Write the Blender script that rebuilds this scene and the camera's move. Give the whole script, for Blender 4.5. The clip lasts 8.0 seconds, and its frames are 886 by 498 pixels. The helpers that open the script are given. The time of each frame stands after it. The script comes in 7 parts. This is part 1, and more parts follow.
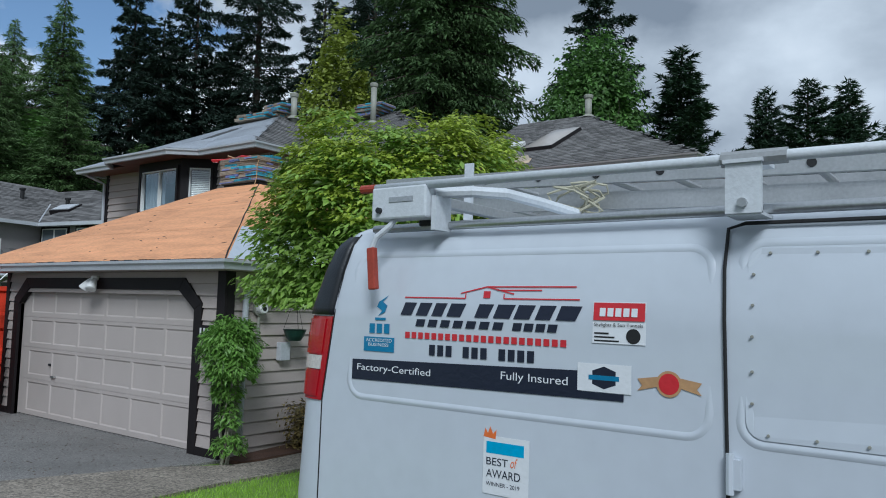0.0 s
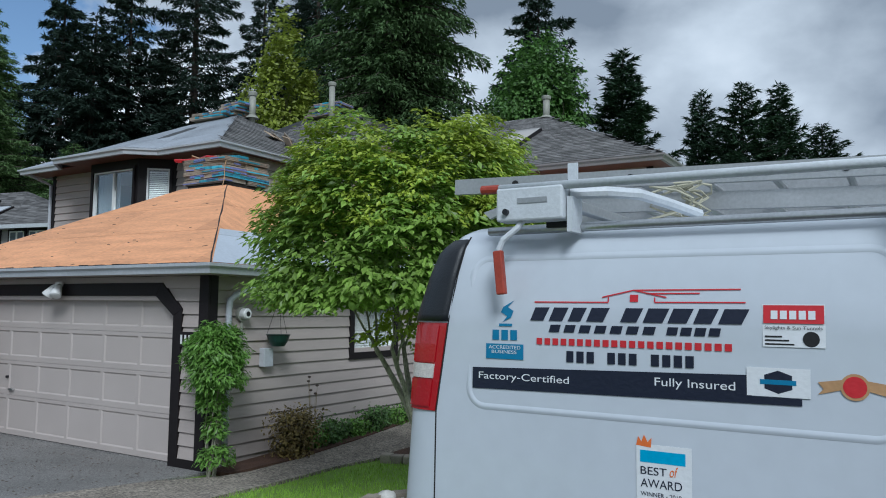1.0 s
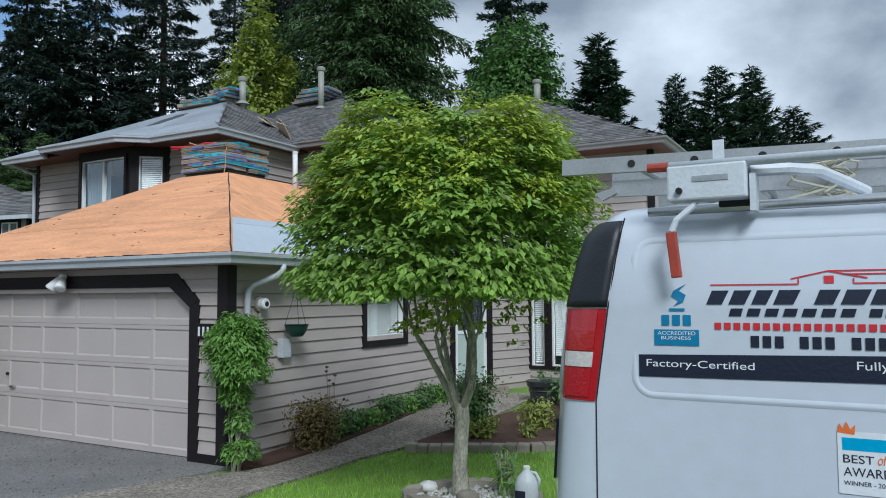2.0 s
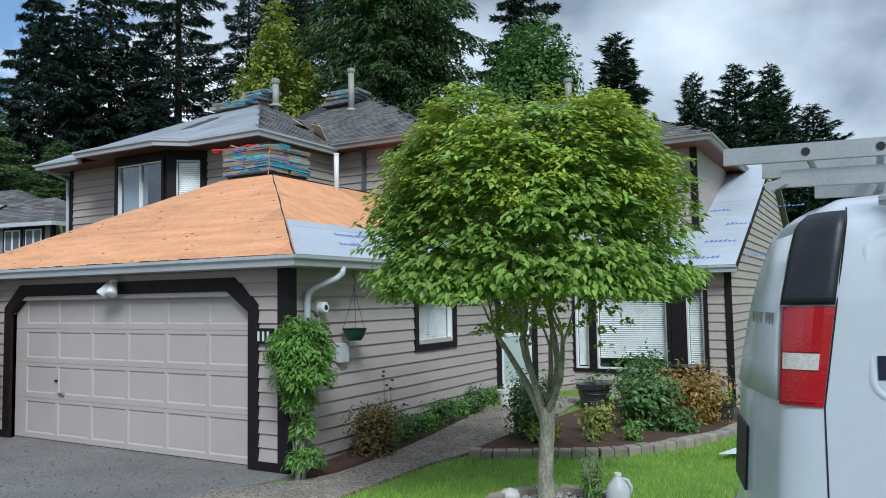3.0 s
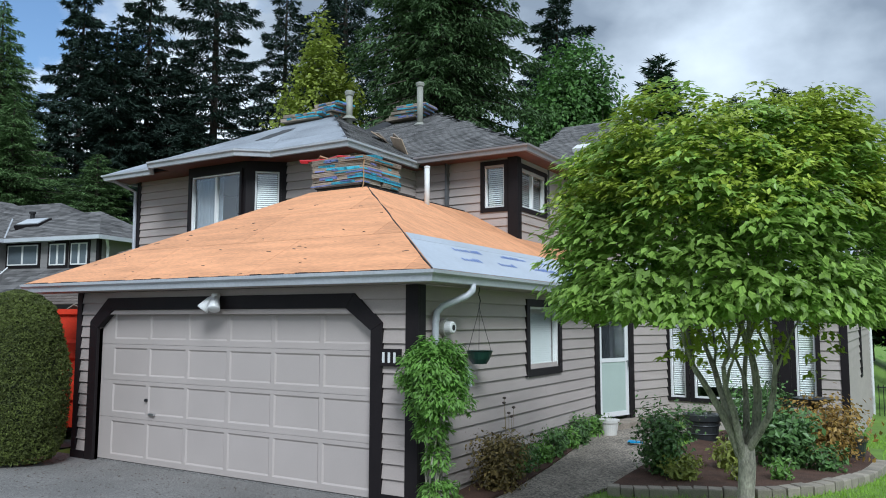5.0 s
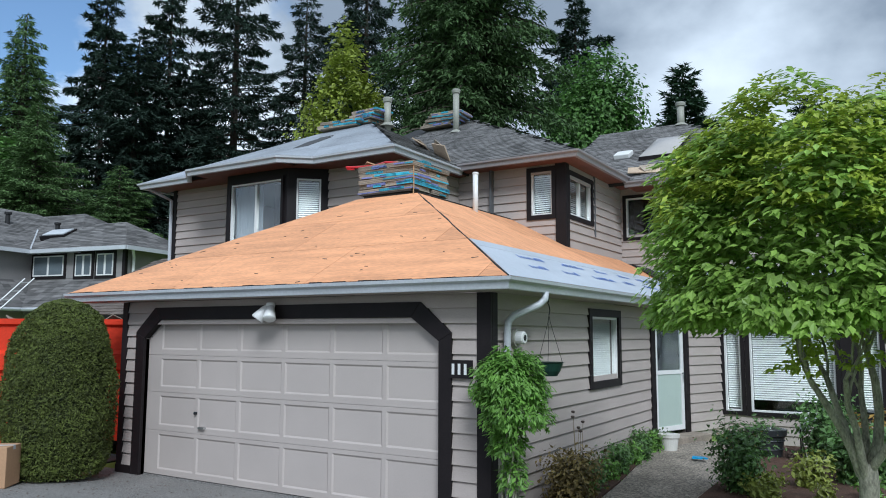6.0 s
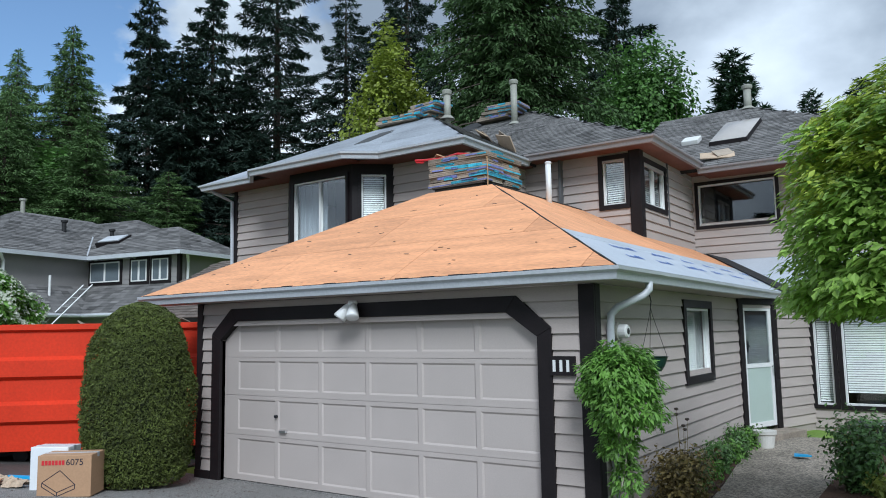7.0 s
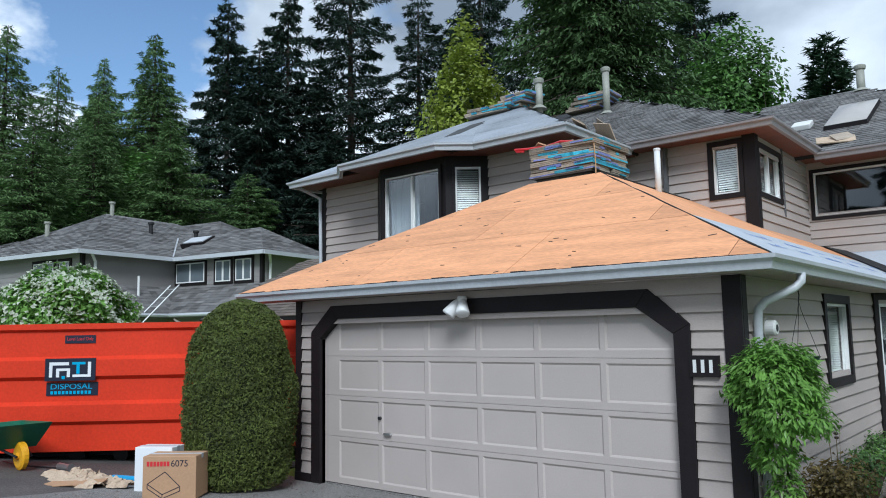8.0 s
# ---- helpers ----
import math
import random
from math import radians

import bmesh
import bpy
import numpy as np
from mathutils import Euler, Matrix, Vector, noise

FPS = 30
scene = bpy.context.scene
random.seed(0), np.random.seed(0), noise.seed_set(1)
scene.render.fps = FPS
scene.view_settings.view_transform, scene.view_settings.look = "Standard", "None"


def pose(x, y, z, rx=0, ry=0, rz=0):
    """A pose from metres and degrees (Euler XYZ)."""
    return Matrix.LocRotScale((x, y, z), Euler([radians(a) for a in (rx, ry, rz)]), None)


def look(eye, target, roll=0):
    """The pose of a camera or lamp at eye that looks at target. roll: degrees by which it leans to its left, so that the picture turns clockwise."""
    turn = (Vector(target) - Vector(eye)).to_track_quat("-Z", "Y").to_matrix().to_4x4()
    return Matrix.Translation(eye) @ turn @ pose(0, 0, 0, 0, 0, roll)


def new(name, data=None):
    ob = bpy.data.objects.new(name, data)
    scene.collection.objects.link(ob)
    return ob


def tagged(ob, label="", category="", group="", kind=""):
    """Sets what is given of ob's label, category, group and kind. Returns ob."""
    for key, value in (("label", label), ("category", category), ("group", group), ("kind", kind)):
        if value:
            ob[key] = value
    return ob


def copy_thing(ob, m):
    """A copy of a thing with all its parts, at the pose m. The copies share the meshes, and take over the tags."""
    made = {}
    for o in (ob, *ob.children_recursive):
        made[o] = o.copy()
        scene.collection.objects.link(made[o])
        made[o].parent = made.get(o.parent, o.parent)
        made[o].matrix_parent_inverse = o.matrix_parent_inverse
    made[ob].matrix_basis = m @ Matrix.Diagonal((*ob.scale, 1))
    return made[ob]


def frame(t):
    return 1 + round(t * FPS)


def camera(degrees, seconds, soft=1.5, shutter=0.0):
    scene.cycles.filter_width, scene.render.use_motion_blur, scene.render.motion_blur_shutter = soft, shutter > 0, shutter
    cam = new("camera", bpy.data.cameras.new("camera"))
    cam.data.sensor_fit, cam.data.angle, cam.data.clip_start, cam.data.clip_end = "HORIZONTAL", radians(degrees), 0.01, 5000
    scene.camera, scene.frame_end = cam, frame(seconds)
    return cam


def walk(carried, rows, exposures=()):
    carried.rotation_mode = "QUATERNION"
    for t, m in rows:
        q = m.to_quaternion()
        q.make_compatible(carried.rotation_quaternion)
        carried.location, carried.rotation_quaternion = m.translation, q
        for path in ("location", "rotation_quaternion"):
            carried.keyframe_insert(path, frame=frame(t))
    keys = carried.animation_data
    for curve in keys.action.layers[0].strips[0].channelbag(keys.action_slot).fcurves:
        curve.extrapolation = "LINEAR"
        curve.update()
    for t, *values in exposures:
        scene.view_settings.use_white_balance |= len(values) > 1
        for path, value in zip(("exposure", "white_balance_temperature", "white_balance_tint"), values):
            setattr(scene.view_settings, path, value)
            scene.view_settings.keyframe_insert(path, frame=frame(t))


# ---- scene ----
cam = camera(60.7, 8.0, soft=1.0)
PATH = [
    (0, (8.466, -6.557, 2.109), (7.284, -4.951, 2.263), 1.6),
    (0.5, (8.128, -6.725, 2.124), (7.038, -5.055, 2.269), 0.8),
    (1, (7.789, -6.865, 2.113), (6.748, -5.165, 2.272), 0.7),
    (1.2, (7.648, -6.903, 2.112), (6.628, -5.189, 2.269), 1.6),
    (2.3, (6.858, -7.155, 2.11), (5.897, -5.404, 2.224), -0.8),
    (2.5, (6.707, -7.194, 2.108), (5.734, -5.45, 2.221), -0.7),
    (3, (6.347, -7.223, 2.106), (5.359, -5.489, 2.238), -0.9),
    (3.5, (5.938, -7.295, 2.103), (4.981, -5.544, 2.231), -0.9),
    (4, (5.52, -7.34, 2.08), (4.557, -5.593, 2.225), -0.6),
    (4.5, (5.104, -7.35, 2.095), (4.107, -5.625, 2.271), -0.0),
    (5.8, (4.095, -7.307, 2.071), (3.058, -5.611, 2.284), 0.2),
    (6, (3.933, -7.342, 2.066), (2.889, -5.651, 2.288), 0.2),
    (6.5, (3.545, -7.355, 2.061), (2.477, -5.678, 2.283), -0.8),
    (7, (3.179, -7.305, 2.043), (2.051, -5.668, 2.262), -1.0),
    (7.5, (2.766, -7.212, 2.044), (1.555, -5.638, 2.277), -0.5),
    (8, (2.39, -7.135, 2.019), (1.119, -5.607, 2.242), -1.0),
]
walk(cam, [(t, look(eye, target, roll)) for t, eye, target, roll in PATH], exposures=[(0.0, -0.34, 5550, 5), (1.2, -0.28, 5550, 5), (3.0, 0.02, 5550, 5), (8.0, 0.10, 5550, 5)])

# ---- sky and sun ----
world = bpy.data.worlds.new("sky")
scene.world = world
world.use_nodes = True
wn, wl = world.node_tree.nodes, world.node_tree.links
wn.clear()
w_out = wn.new("ShaderNodeOutputWorld")
w_bg = wn.new("ShaderNodeBackground")
w_sky = wn.new("ShaderNodeTexSky")
w_sky.sky_type, w_sky.sun_disc = "NISHITA", False
w_sky.sun_elevation, w_sky.sun_rotation = radians(41), radians(140)
w_gain = wn.new("ShaderNodeVectorMath")
w_gain.operation = "SCALE"
w_gain.inputs["Scale"].default_value = 0.115
w_co = wn.new("ShaderNodeTexCoord")
w_map = wn.new("ShaderNodeMapping")
w_map.inputs["Location"].default_value = (0.83, 0.35, 0.25)
w_map.inputs["Scale"].default_value = (1.0, 1.0, 1.5)
w_n1 = wn.new("ShaderNodeTexNoise")
w_n1.inputs["Scale"].default_value, w_n1.inputs["Detail"].default_value, w_n1.inputs["Roughness"].default_value = 3.4, 9, 0.52
w_n2 = wn.new("ShaderNodeTexNoise")
w_n2.inputs["Scale"].default_value, w_n2.inputs["Detail"].default_value = 3.3, 8
w_mask = wn.new("ShaderNodeValToRGB")
w_mask.color_ramp.elements[0].position, w_mask.color_ramp.elements[1].position = 0.40, 0.47
w_grey = wn.new("ShaderNodeValToRGB")
w_grey.color_ramp.elements[0].position, w_grey.color_ramp.elements[0].color = 0.40, (0.27, 0.30, 0.345, 1)
w_grey.color_ramp.elements[1].position, w_grey.color_ramp.elements[1].color = 0.63, (0.70, 0.725, 0.755, 1)
w_grey.color_ramp.elements.new(0.82).color = (1.0, 1.0, 1.0, 1)
w_mix = wn.new("ShaderNodeMix")
w_mix.data_type = "RGBA"
wl.new(w_co.outputs["Generated"], w_map.inputs["Vector"])
wl.new(w_map.outputs["Vector"], w_n1.inputs["Vector"])
wl.new(w_map.outputs["Vector"], w_n2.inputs["Vector"])
w_sep, w_lin, w_sum = wn.new("ShaderNodeSeparateXYZ"), wn.new("ShaderNodeMath"), wn.new("ShaderNodeMath")
w_lin.operation, w_lin.inputs[1].default_value, w_lin.inputs[2].default_value = "MULTIPLY_ADD", 0.72, 0.58
w_sum.operation = "ADD"
wl.new(w_co.outputs["Generated"], w_sep.inputs["Vector"])
wl.new(w_sep.outputs["X"], w_lin.inputs[0])
wl.new(w_lin.outputs["Value"], w_sum.inputs[0])
wl.new(w_n1.outputs["Fac"], w_sum.inputs[1])
wl.new(w_sum.outputs["Value"], w_mask.inputs["Fac"])
# cloud tone: paler towards the horizon, a darker bank above it, brighter again overhead
w_low, w_tone = wn.new("ShaderNodeValToRGB"), wn.new("ShaderNodeMath")
lows = w_low.color_ramp.elements
lows[0].position, lows[0].color = 0.22, (0.56, 0.56, 0.56, 1)
lows[1].position, lows[1].color = 0.85, (0.57, 0.57, 0.57, 1)
for w_p, w_v in ((0.31, 0.53), (0.37, 0.42), (0.50, 0.44)):
    lows.new(w_p).color = (w_v, w_v, w_v, 1)
w_tone.operation = "ADD"
wl.new(w_sep.outputs["Z"], w_low.inputs["Fac"])
wl.new(w_n2.outputs["Fac"], w_tone.inputs[0])
wl.new(w_low.outputs["Color"], w_tone.inputs[1])
# the thin place in the cloud, lit from behind
w_dot, w_thin, w_all = wn.new("ShaderNodeVectorMath"), wn.new("ShaderNodeMapRange"), wn.new("ShaderNodeMath")
w_dot.operation, w_dot.inputs[1].default_value = "DOT_PRODUCT", (-0.10, 0.945, 0.31)
w_thin.inputs["From Min"].default_value, w_thin.inputs["From Max"].default_value = 0.992, 0.9995
w_thin.inputs["To Min"].default_value, w_thin.inputs["To Max"].default_value = -0.5, -0.40
w_all.operation = "ADD"
wl.new(w_co.outputs["Generated"], w_dot.inputs[0])
wl.new(w_dot.outputs["Value"], w_thin.inputs["Value"])
wl.new(w_tone.outputs["Value"], w_all.inputs[0])
wl.new(w_thin.outputs["Result"], w_all.inputs[1])
w_dot2, w_thin2, w_all2 = wn.new("ShaderNodeVectorMath"), wn.new("ShaderNodeMapRange"), wn.new("ShaderNodeMath")
w_dot2.operation, w_dot2.inputs[1].default_value = "DOT_PRODUCT", (-0.84, 0.40, 0.36)
w_thin2.inputs["From Min"].default_value, w_thin2.inputs["From Max"].default_value = 0.90, 0.985
w_thin2.inputs["To Min"].default_value, w_thin2.inputs["To Max"].default_value = 0.0, 0.22
w_all2.operation = "ADD"
wl.new(w_co.outputs["Generated"], w_dot2.inputs[0])
wl.new(w_dot2.outputs["Value"], w_thin2.inputs["Value"])
wl.new(w_all.outputs["Value"], w_all2.inputs[0])
wl.new(w_thin2.outputs["Result"], w_all2.inputs[1])
wl.new(w_all2.outputs["Value"], w_grey.inputs["Fac"])
wl.new(w_sky.outputs["Color"], w_gain.inputs[0])
wl.new(w_mask.outputs["Color"], w_mix.inputs["Factor"])
wl.new(w_gain.outputs["Vector"], w_mix.inputs["A"])
wl.new(w_grey.outputs["Color"], w_mix.inputs["B"])
wl.new(w_mix.outputs["Result"], w_bg.inputs["Color"])
w_bg.inputs["Strength"].default_value = 1.15
wl.new(w_bg.outputs["Background"], w_out.inputs["Surface"])
sun = new("sun", bpy.data.lights.new("sun", "SUN"))
sun.data.energy, sun.data.angle, sun.data.color = 2.8, radians(20), (1.0, 0.97, 0.93)
sun.matrix_world = look((11, -13, 15), (0, 0, 0))


# ---- materials ----
def mat(name, col, rough=0.6, metal=0.0, var=0.14, scale=3.0, fine=60.0, bump=0.15, rand=0.0, stretch=(1, 1, 1), transp=0.0, island=0.0, specks=0.0, coat=0.0, speck_r=0.16, pebbles=0.0, gloss=0.5):
    """A surface with broad stains, fine grain, relief, and piece-to-piece variation."""
    m = bpy.data.materials.new(name)
    m.use_nodes = True
    n, l = m.node_tree.nodes, m.node_tree.links
    p = n["Principled BSDF"]
    p.inputs["Roughness"].default_value, p.inputs["Metallic"].default_value = rough, metal
    p.inputs["Coat Weight"].default_value = coat
    p.inputs["Specular IOR Level"].default_value = gloss
    co, mp = n.new("ShaderNodeTexCoord"), n.new("ShaderNodeMapping")
    mp.inputs["Scale"].default_value = stretch
    l.new(co.outputs["Object"], mp.inputs["Vector"])
    a, b = n.new("ShaderNodeTexNoise"), n.new("ShaderNodeTexNoise")
    a.inputs["Scale"].default_value, a.inputs["Detail"].default_value = scale, 6
    b.inputs["Scale"].default_value, b.inputs["Detail"].default_value = fine, 4
    l.new(mp.outputs["Vector"], a.inputs["Vector"])
    l.new(mp.outputs["Vector"], b.inputs["Vector"])
    add = n.new("ShaderNodeMath")
    add.operation = "ADD"
    l.new(a.outputs["Fac"], add.inputs[0])
    l.new(b.outputs["Fac"], add.inputs[1])
    last = add.outputs["Value"]
    if rand:
        info, ma = n.new("ShaderNodeObjectInfo"), n.new("ShaderNodeMath")
        ma.operation, ma.inputs[1].default_value = "MULTIPLY_ADD", rand
        l.new(info.outputs["Random"], ma.inputs[0])
        l.new(last, ma.inputs[2])
        last = ma.outputs["Value"]
    if island:
        geo, mb = n.new("ShaderNodeNewGeometry"), n.new("ShaderNodeMath")
        mb.operation, mb.inputs[1].default_value = "MULTIPLY_ADD", island
        l.new(geo.outputs["Random Per Island"], mb.inputs[0])
        l.new(last, mb.inputs[2])
        last = mb.outputs["Value"]
    top = 1.0 + 0.5 * (rand + island)
    ramp = n.new("ShaderNodeMapRange")
    ramp.inputs["From Min"].default_value, ramp.inputs["From Max"].default_value = top - 0.55, top + 0.55
    ramp.inputs["To Min"].default_value, ramp.inputs["To Max"].default_value = 1 - 1.6 * var, 1 + 1.6 * var
    l.new(last, ramp.inputs["Value"])
    tint = n.new("ShaderNodeVectorMath")
    tint.operation = "SCALE"
    tint.inputs[0].default_value = col
    l.new(ramp.outputs["Result"], tint.inputs["Scale"])
    colour = tint.outputs["Vector"]
    if specks:
        vor, less, mx = n.new("ShaderNodeTexVoronoi"), n.new("ShaderNodeMath"), n.new("ShaderNodeMix")
        vor.inputs["Scale"].default_value = specks
        less.operation, less.inputs[1].default_value = "LESS_THAN", speck_r
        mx.data_type = "RGBA"
        mx.inputs["B"].default_value = (col[0] * 0.35, col[1] * 0.28, col[2] * 0.22, 1)
        l.new(mp.outputs["Vector"], vor.inputs["Vector"])
        l.new(vor.outputs["Distance"], less.inputs[0])
        l.new(less.outputs["Value"], mx.inputs["Factor"])
        l.new(colour, mx.inputs["A"])
        colour = mx.outputs["Result"]
    if pebbles:
        cel, sx, gr, sc = n.new("ShaderNodeTexVoronoi"), n.new("ShaderNodeSeparateXYZ"), n.new("ShaderNodeMapRange"), n.new("ShaderNodeVectorMath")
        cel.inputs["Scale"].default_value = pebbles
        gr.inputs["To Min"].default_value, gr.inputs["To Max"].default_value = 0.45, 1.65
        sc.operation = "SCALE"
        l.new(mp.outputs["Vector"], cel.inputs["Vector"])
        l.new(cel.outputs["Color"], sx.inputs["Vector"])
        l.new(sx.outputs["X"], gr.inputs["Value"])
        l.new(colour, sc.inputs[0])
        l.new(gr.outputs["Result"], sc.inputs["Scale"])
        colour = sc.outputs["Vector"]
    l.new(colour, p.inputs["Base Color"])
    if bump:
        bp = n.new("ShaderNodeBump")
        bp.inputs["Strength"].default_value, bp.inputs["Distance"].default_value = bump, 0.01
        l.new(b.outputs["Fac"], bp.inputs["Height"])
        l.new(bp.outputs["Normal"], p.inputs["Normal"])
    if transp:
        tr, ms = n.new("ShaderNodeBsdfTranslucent"), n.new("ShaderNodeMixShader")
        ms.inputs["Fac"].default_value = transp
        l.new(colour, tr.inputs["Color"])
        l.new(p.outputs["BSDF"], ms.inputs[1])
        l.new(tr.outputs["BSDF"], ms.inputs[2])
        l.new(ms.outputs["Shader"], n["Material Output"].inputs["Surface"])
    return m


def glass_mat(name, tint, rough=0.02):
    m = bpy.data.materials.new(name)
    m.use_nodes = True
    p = m.node_tree.nodes["Principled BSDF"]
    p.inputs["Base Color"].default_value = (*tint, 1)
    p.inputs["Roughness"].default_value, p.inputs["Transmission Weight"].default_value, p.inputs["IOR"].default_value = rough, 1.0, 1.85
    return m


SIDING = mat("taupe siding", (0.405, 0.348, 0.320), 0.62, var=0.10, scale=1.2, fine=40, bump=0.12, rand=0.25, stretch=(1, 1, 4))
TRIM = mat("dark brown trim", (0.012, 0.009, 0.010), 0.6, var=0.25, scale=4, fine=50, gloss=0.25)
DOORP = mat("garage door paint", (0.455, 0.40, 0.372), 0.5, var=0.07, scale=1.3, fine=70, bump=0.06, rand=0.1)
WHITE = mat("white paint", (0.72, 0.72, 0.71), 0.4, var=0.06, scale=3, fine=50, bump=0.04)
GUTTER = mat("white gutter metal", (0.49, 0.51, 0.545), 0.42, var=0.12, scale=1.5, fine=30, bump=0.04)
# darker copy of the gutter paint, with the shade side put into its colour
GUTTERD = mat("shade side gutter paint", (0.27, 0.245, 0.25), 0.55, var=0.16, scale=1.5, fine=30, bump=0.05)
VAN = mat("white van paint", (0.57, 0.61, 0.665), 0.28, var=0.035, scale=1.4, fine=14, bump=0.01, coat=0.5)
BLACKP = mat("black plastic", (0.012, 0.014, 0.018), 0.45, var=0.2, scale=6, fine=120)
RUBBER = mat("tyre rubber", (0.02, 0.02, 0.021), 0.8, var=0.2)
STEEL = mat("bare steel", (0.55, 0.56, 0.57), 0.35, 0.9, var=0.12, scale=8, fine=90, bump=0.05)
ALU = mat("aluminium", (0.40, 0.41, 0.415), 0.45, 0.5, var=0.14, scale=5, fine=70, bump=0.06)
RACKW = mat("white powder coat", (0.60, 0.63, 0.66), 0.4, var=0.10, scale=9, fine=80)
REDTAPE = mat("faded red grip", (0.34, 0.05, 0.028), 0.5, var=0.2, scale=12, fine=80)
LAMPR = mat("red lens", (0.40, 0.004, 0.012), 0.12, var=0.04, scale=10, fine=90, coat=0.6)
LAMPW = mat("clear lens", (0.62, 0.58, 0.54), 0.15, var=0.2, scale=60, fine=160)
SEAM = mat("dark seam", (0.012, 0.012, 0.013), 0.7, var=0.1)
SH_GREY = mat("grey shingle", (0.155, 0.150, 0.148), 0.9, var=0.34, scale=2.5, fine=160, bump=0.4, island=0.7, gloss=0.3)
SH_BROWN = mat("weathered shingle", (0.13, 0.105, 0.09), 0.9, var=0.30, scale=2.5, fine=160, bump=0.4, island=0.5)
PLY = mat("fresh plywood", (0.655, 0.312, 0.152), 0.75, var=0.27, scale=1.0, fine=11, bump=0.15, rand=0.42, stretch=(1, 5.5, 5.5), specks=2.2, speck_r=0.055)
PAPER = mat("roof underlayment", (0.47, 0.51, 0.57), 0.45, var=0.10, scale=1.4, fine=22, bump=0.25, rand=0.25)
PAPERG = mat("grey roof underlayment", (0.265, 0.285, 0.32), 0.5, var=0.34, scale=1.1, fine=22, bump=0.3, rand=0.35)
BLUEINK = mat("blue print", (0.10, 0.19, 0.52), 0.5, var=0.2)
FELT = mat("black felt", (0.02, 0.02, 0.022), 0.85, var=0.3)
SOFFIT = mat("stained cedar soffit", (0.16, 0.055, 0.032), 0.6, var=0.25, scale=4, fine=30)
CONC = mat("driveway concrete", (0.178, 0.170, 0.162), 0.85, var=0.34, scale=0.7, fine=70, bump=0.3, pebbles=120.0)
AGG = mat("exposed aggregate", (0.225, 0.195, 0.160), 0.85, var=0.40, scale=2.0, fine=48, bump=0.8, pebbles=42.0)
ASPH = mat("asphalt", (0.055, 0.055, 0.058), 0.9, var=0.25, scale=1.0, fine=120, bump=0.4)
LAWN = mat("lawn soil and turf", (0.15, 0.25, 0.035), 0.9, var=0.35, scale=1.3, fine=90, bump=0.5)
GRASS = mat("grass blade", (0.27, 0.45, 0.05), 0.55, var=0.3, scale=0.8, fine=4, bump=0, island=0.5, transp=0.3)
SOIL = mat("bark mulch", (0.075, 0.038, 0.024), 0.95, var=0.5, scale=4, fine=60, bump=0.9)
STONE = mat("edging block", (0.285, 0.250, 0.200), 0.9, var=0.28, scale=5, fine=90, bump=0.4, rand=0.5)
PEBBLE = mat("pale pebble", (0.42, 0.40, 0.37), 0.8, var=0.35, scale=10, fine=60, island=0.6)
BARK = mat("mossy grey bark", (0.29, 0.275, 0.215), 0.9, var=0.6, scale=14, fine=70, bump=0.8, stretch=(1, 1, 0.4))
BARKD = mat("dark conifer bark", (0.055, 0.042, 0.034), 0.95, var=0.35, scale=6, fine=50, bump=0.6)
MAPLE = mat("fresh maple leaf", (0.285, 0.43, 0.085), 0.42, var=0.32, scale=1.1, fine=5, bump=0, island=0.75, transp=0.42)
VINE = mat("light green leaflet", (0.175, 0.33, 0.062), 0.45, var=0.28, scale=2, fine=6, bump=0, island=0.7, transp=0.35)
SHRUB = mat("dark shrub leaf", (0.098, 0.188, 0.05), 0.45, var=0.35, scale=2, fine=6, bump=0, island=0.8, transp=0.2)
SHRUBL = mat("yellow green leaf", (0.27, 0.31, 0.06), 0.5, var=0.3, scale=2, fine=6, bump=0, island=0.7, transp=0.3)
REDLEAF = mat("reddish leaf", (0.19, 0.145, 0.05), 0.5, var=0.45, scale=3, fine=8, bump=0, island=0.9, transp=0.25)
ORANGEL = mat("copper leaf", (0.33, 0.21, 0.05), 0.5, var=0.4, scale=3, fine=8, bump=0, island=0.9, transp=0.3)
HEDGE = mat("clipped cedar", (0.088, 0.112, 0.020), 0.7, var=0.40, scale=2.6, fine=9, bump=0, island=0.8, transp=0.2)
MAPLEY = mat("yellow green maple leaf", (0.37, 0.46, 0.058), 0.45, var=0.28, scale=1.1, fine=5, bump=0, island=0.7, transp=0.35)
NEEDLE = mat("fir needles", (0.105, 0.175, 0.062), 0.7, var=0.35, scale=0.35, fine=2, bump=0, island=0.9, transp=0.15, gloss=0.2)
CYPRESS = mat("dark cypress sprays", (0.038, 0.070, 0.040), 0.7, var=0.35, scale=0.4, fine=2, bump=0, island=0.9, transp=0.12, gloss=0.2)
# dark base colour holds both the stains and the shadow near the dumpster
DARKC = mat("stained shadowed concrete", (0.070, 0.064, 0.060), 0.85, var=0.45, scale=0.8, fine=60, bump=0.3, pebbles=90.0)
FILM = mat("whitened window film", (0.50, 0.53, 0.555), 0.3, var=0.06, scale=2, fine=30)
NEEDLED = mat("dark spruce needles", (0.036, 0.058, 0.044), 0.75, var=0.35, scale=0.35, fine=2, bump=0, island=0.9, transp=0.10, gloss=0.15)
CEDARL = mat("cedar sprays", (0.066, 0.112, 0.042), 0.7, var=0.35, scale=0.35, fine=2, bump=0, island=0.9, transp=0.15, gloss=0.2)
DECID = mat("broadleaf foliage", (0.10, 0.205, 0.045), 0.55, var=0.35, scale=0.5, fine=3, bump=0, island=0.8, transp=0.3)
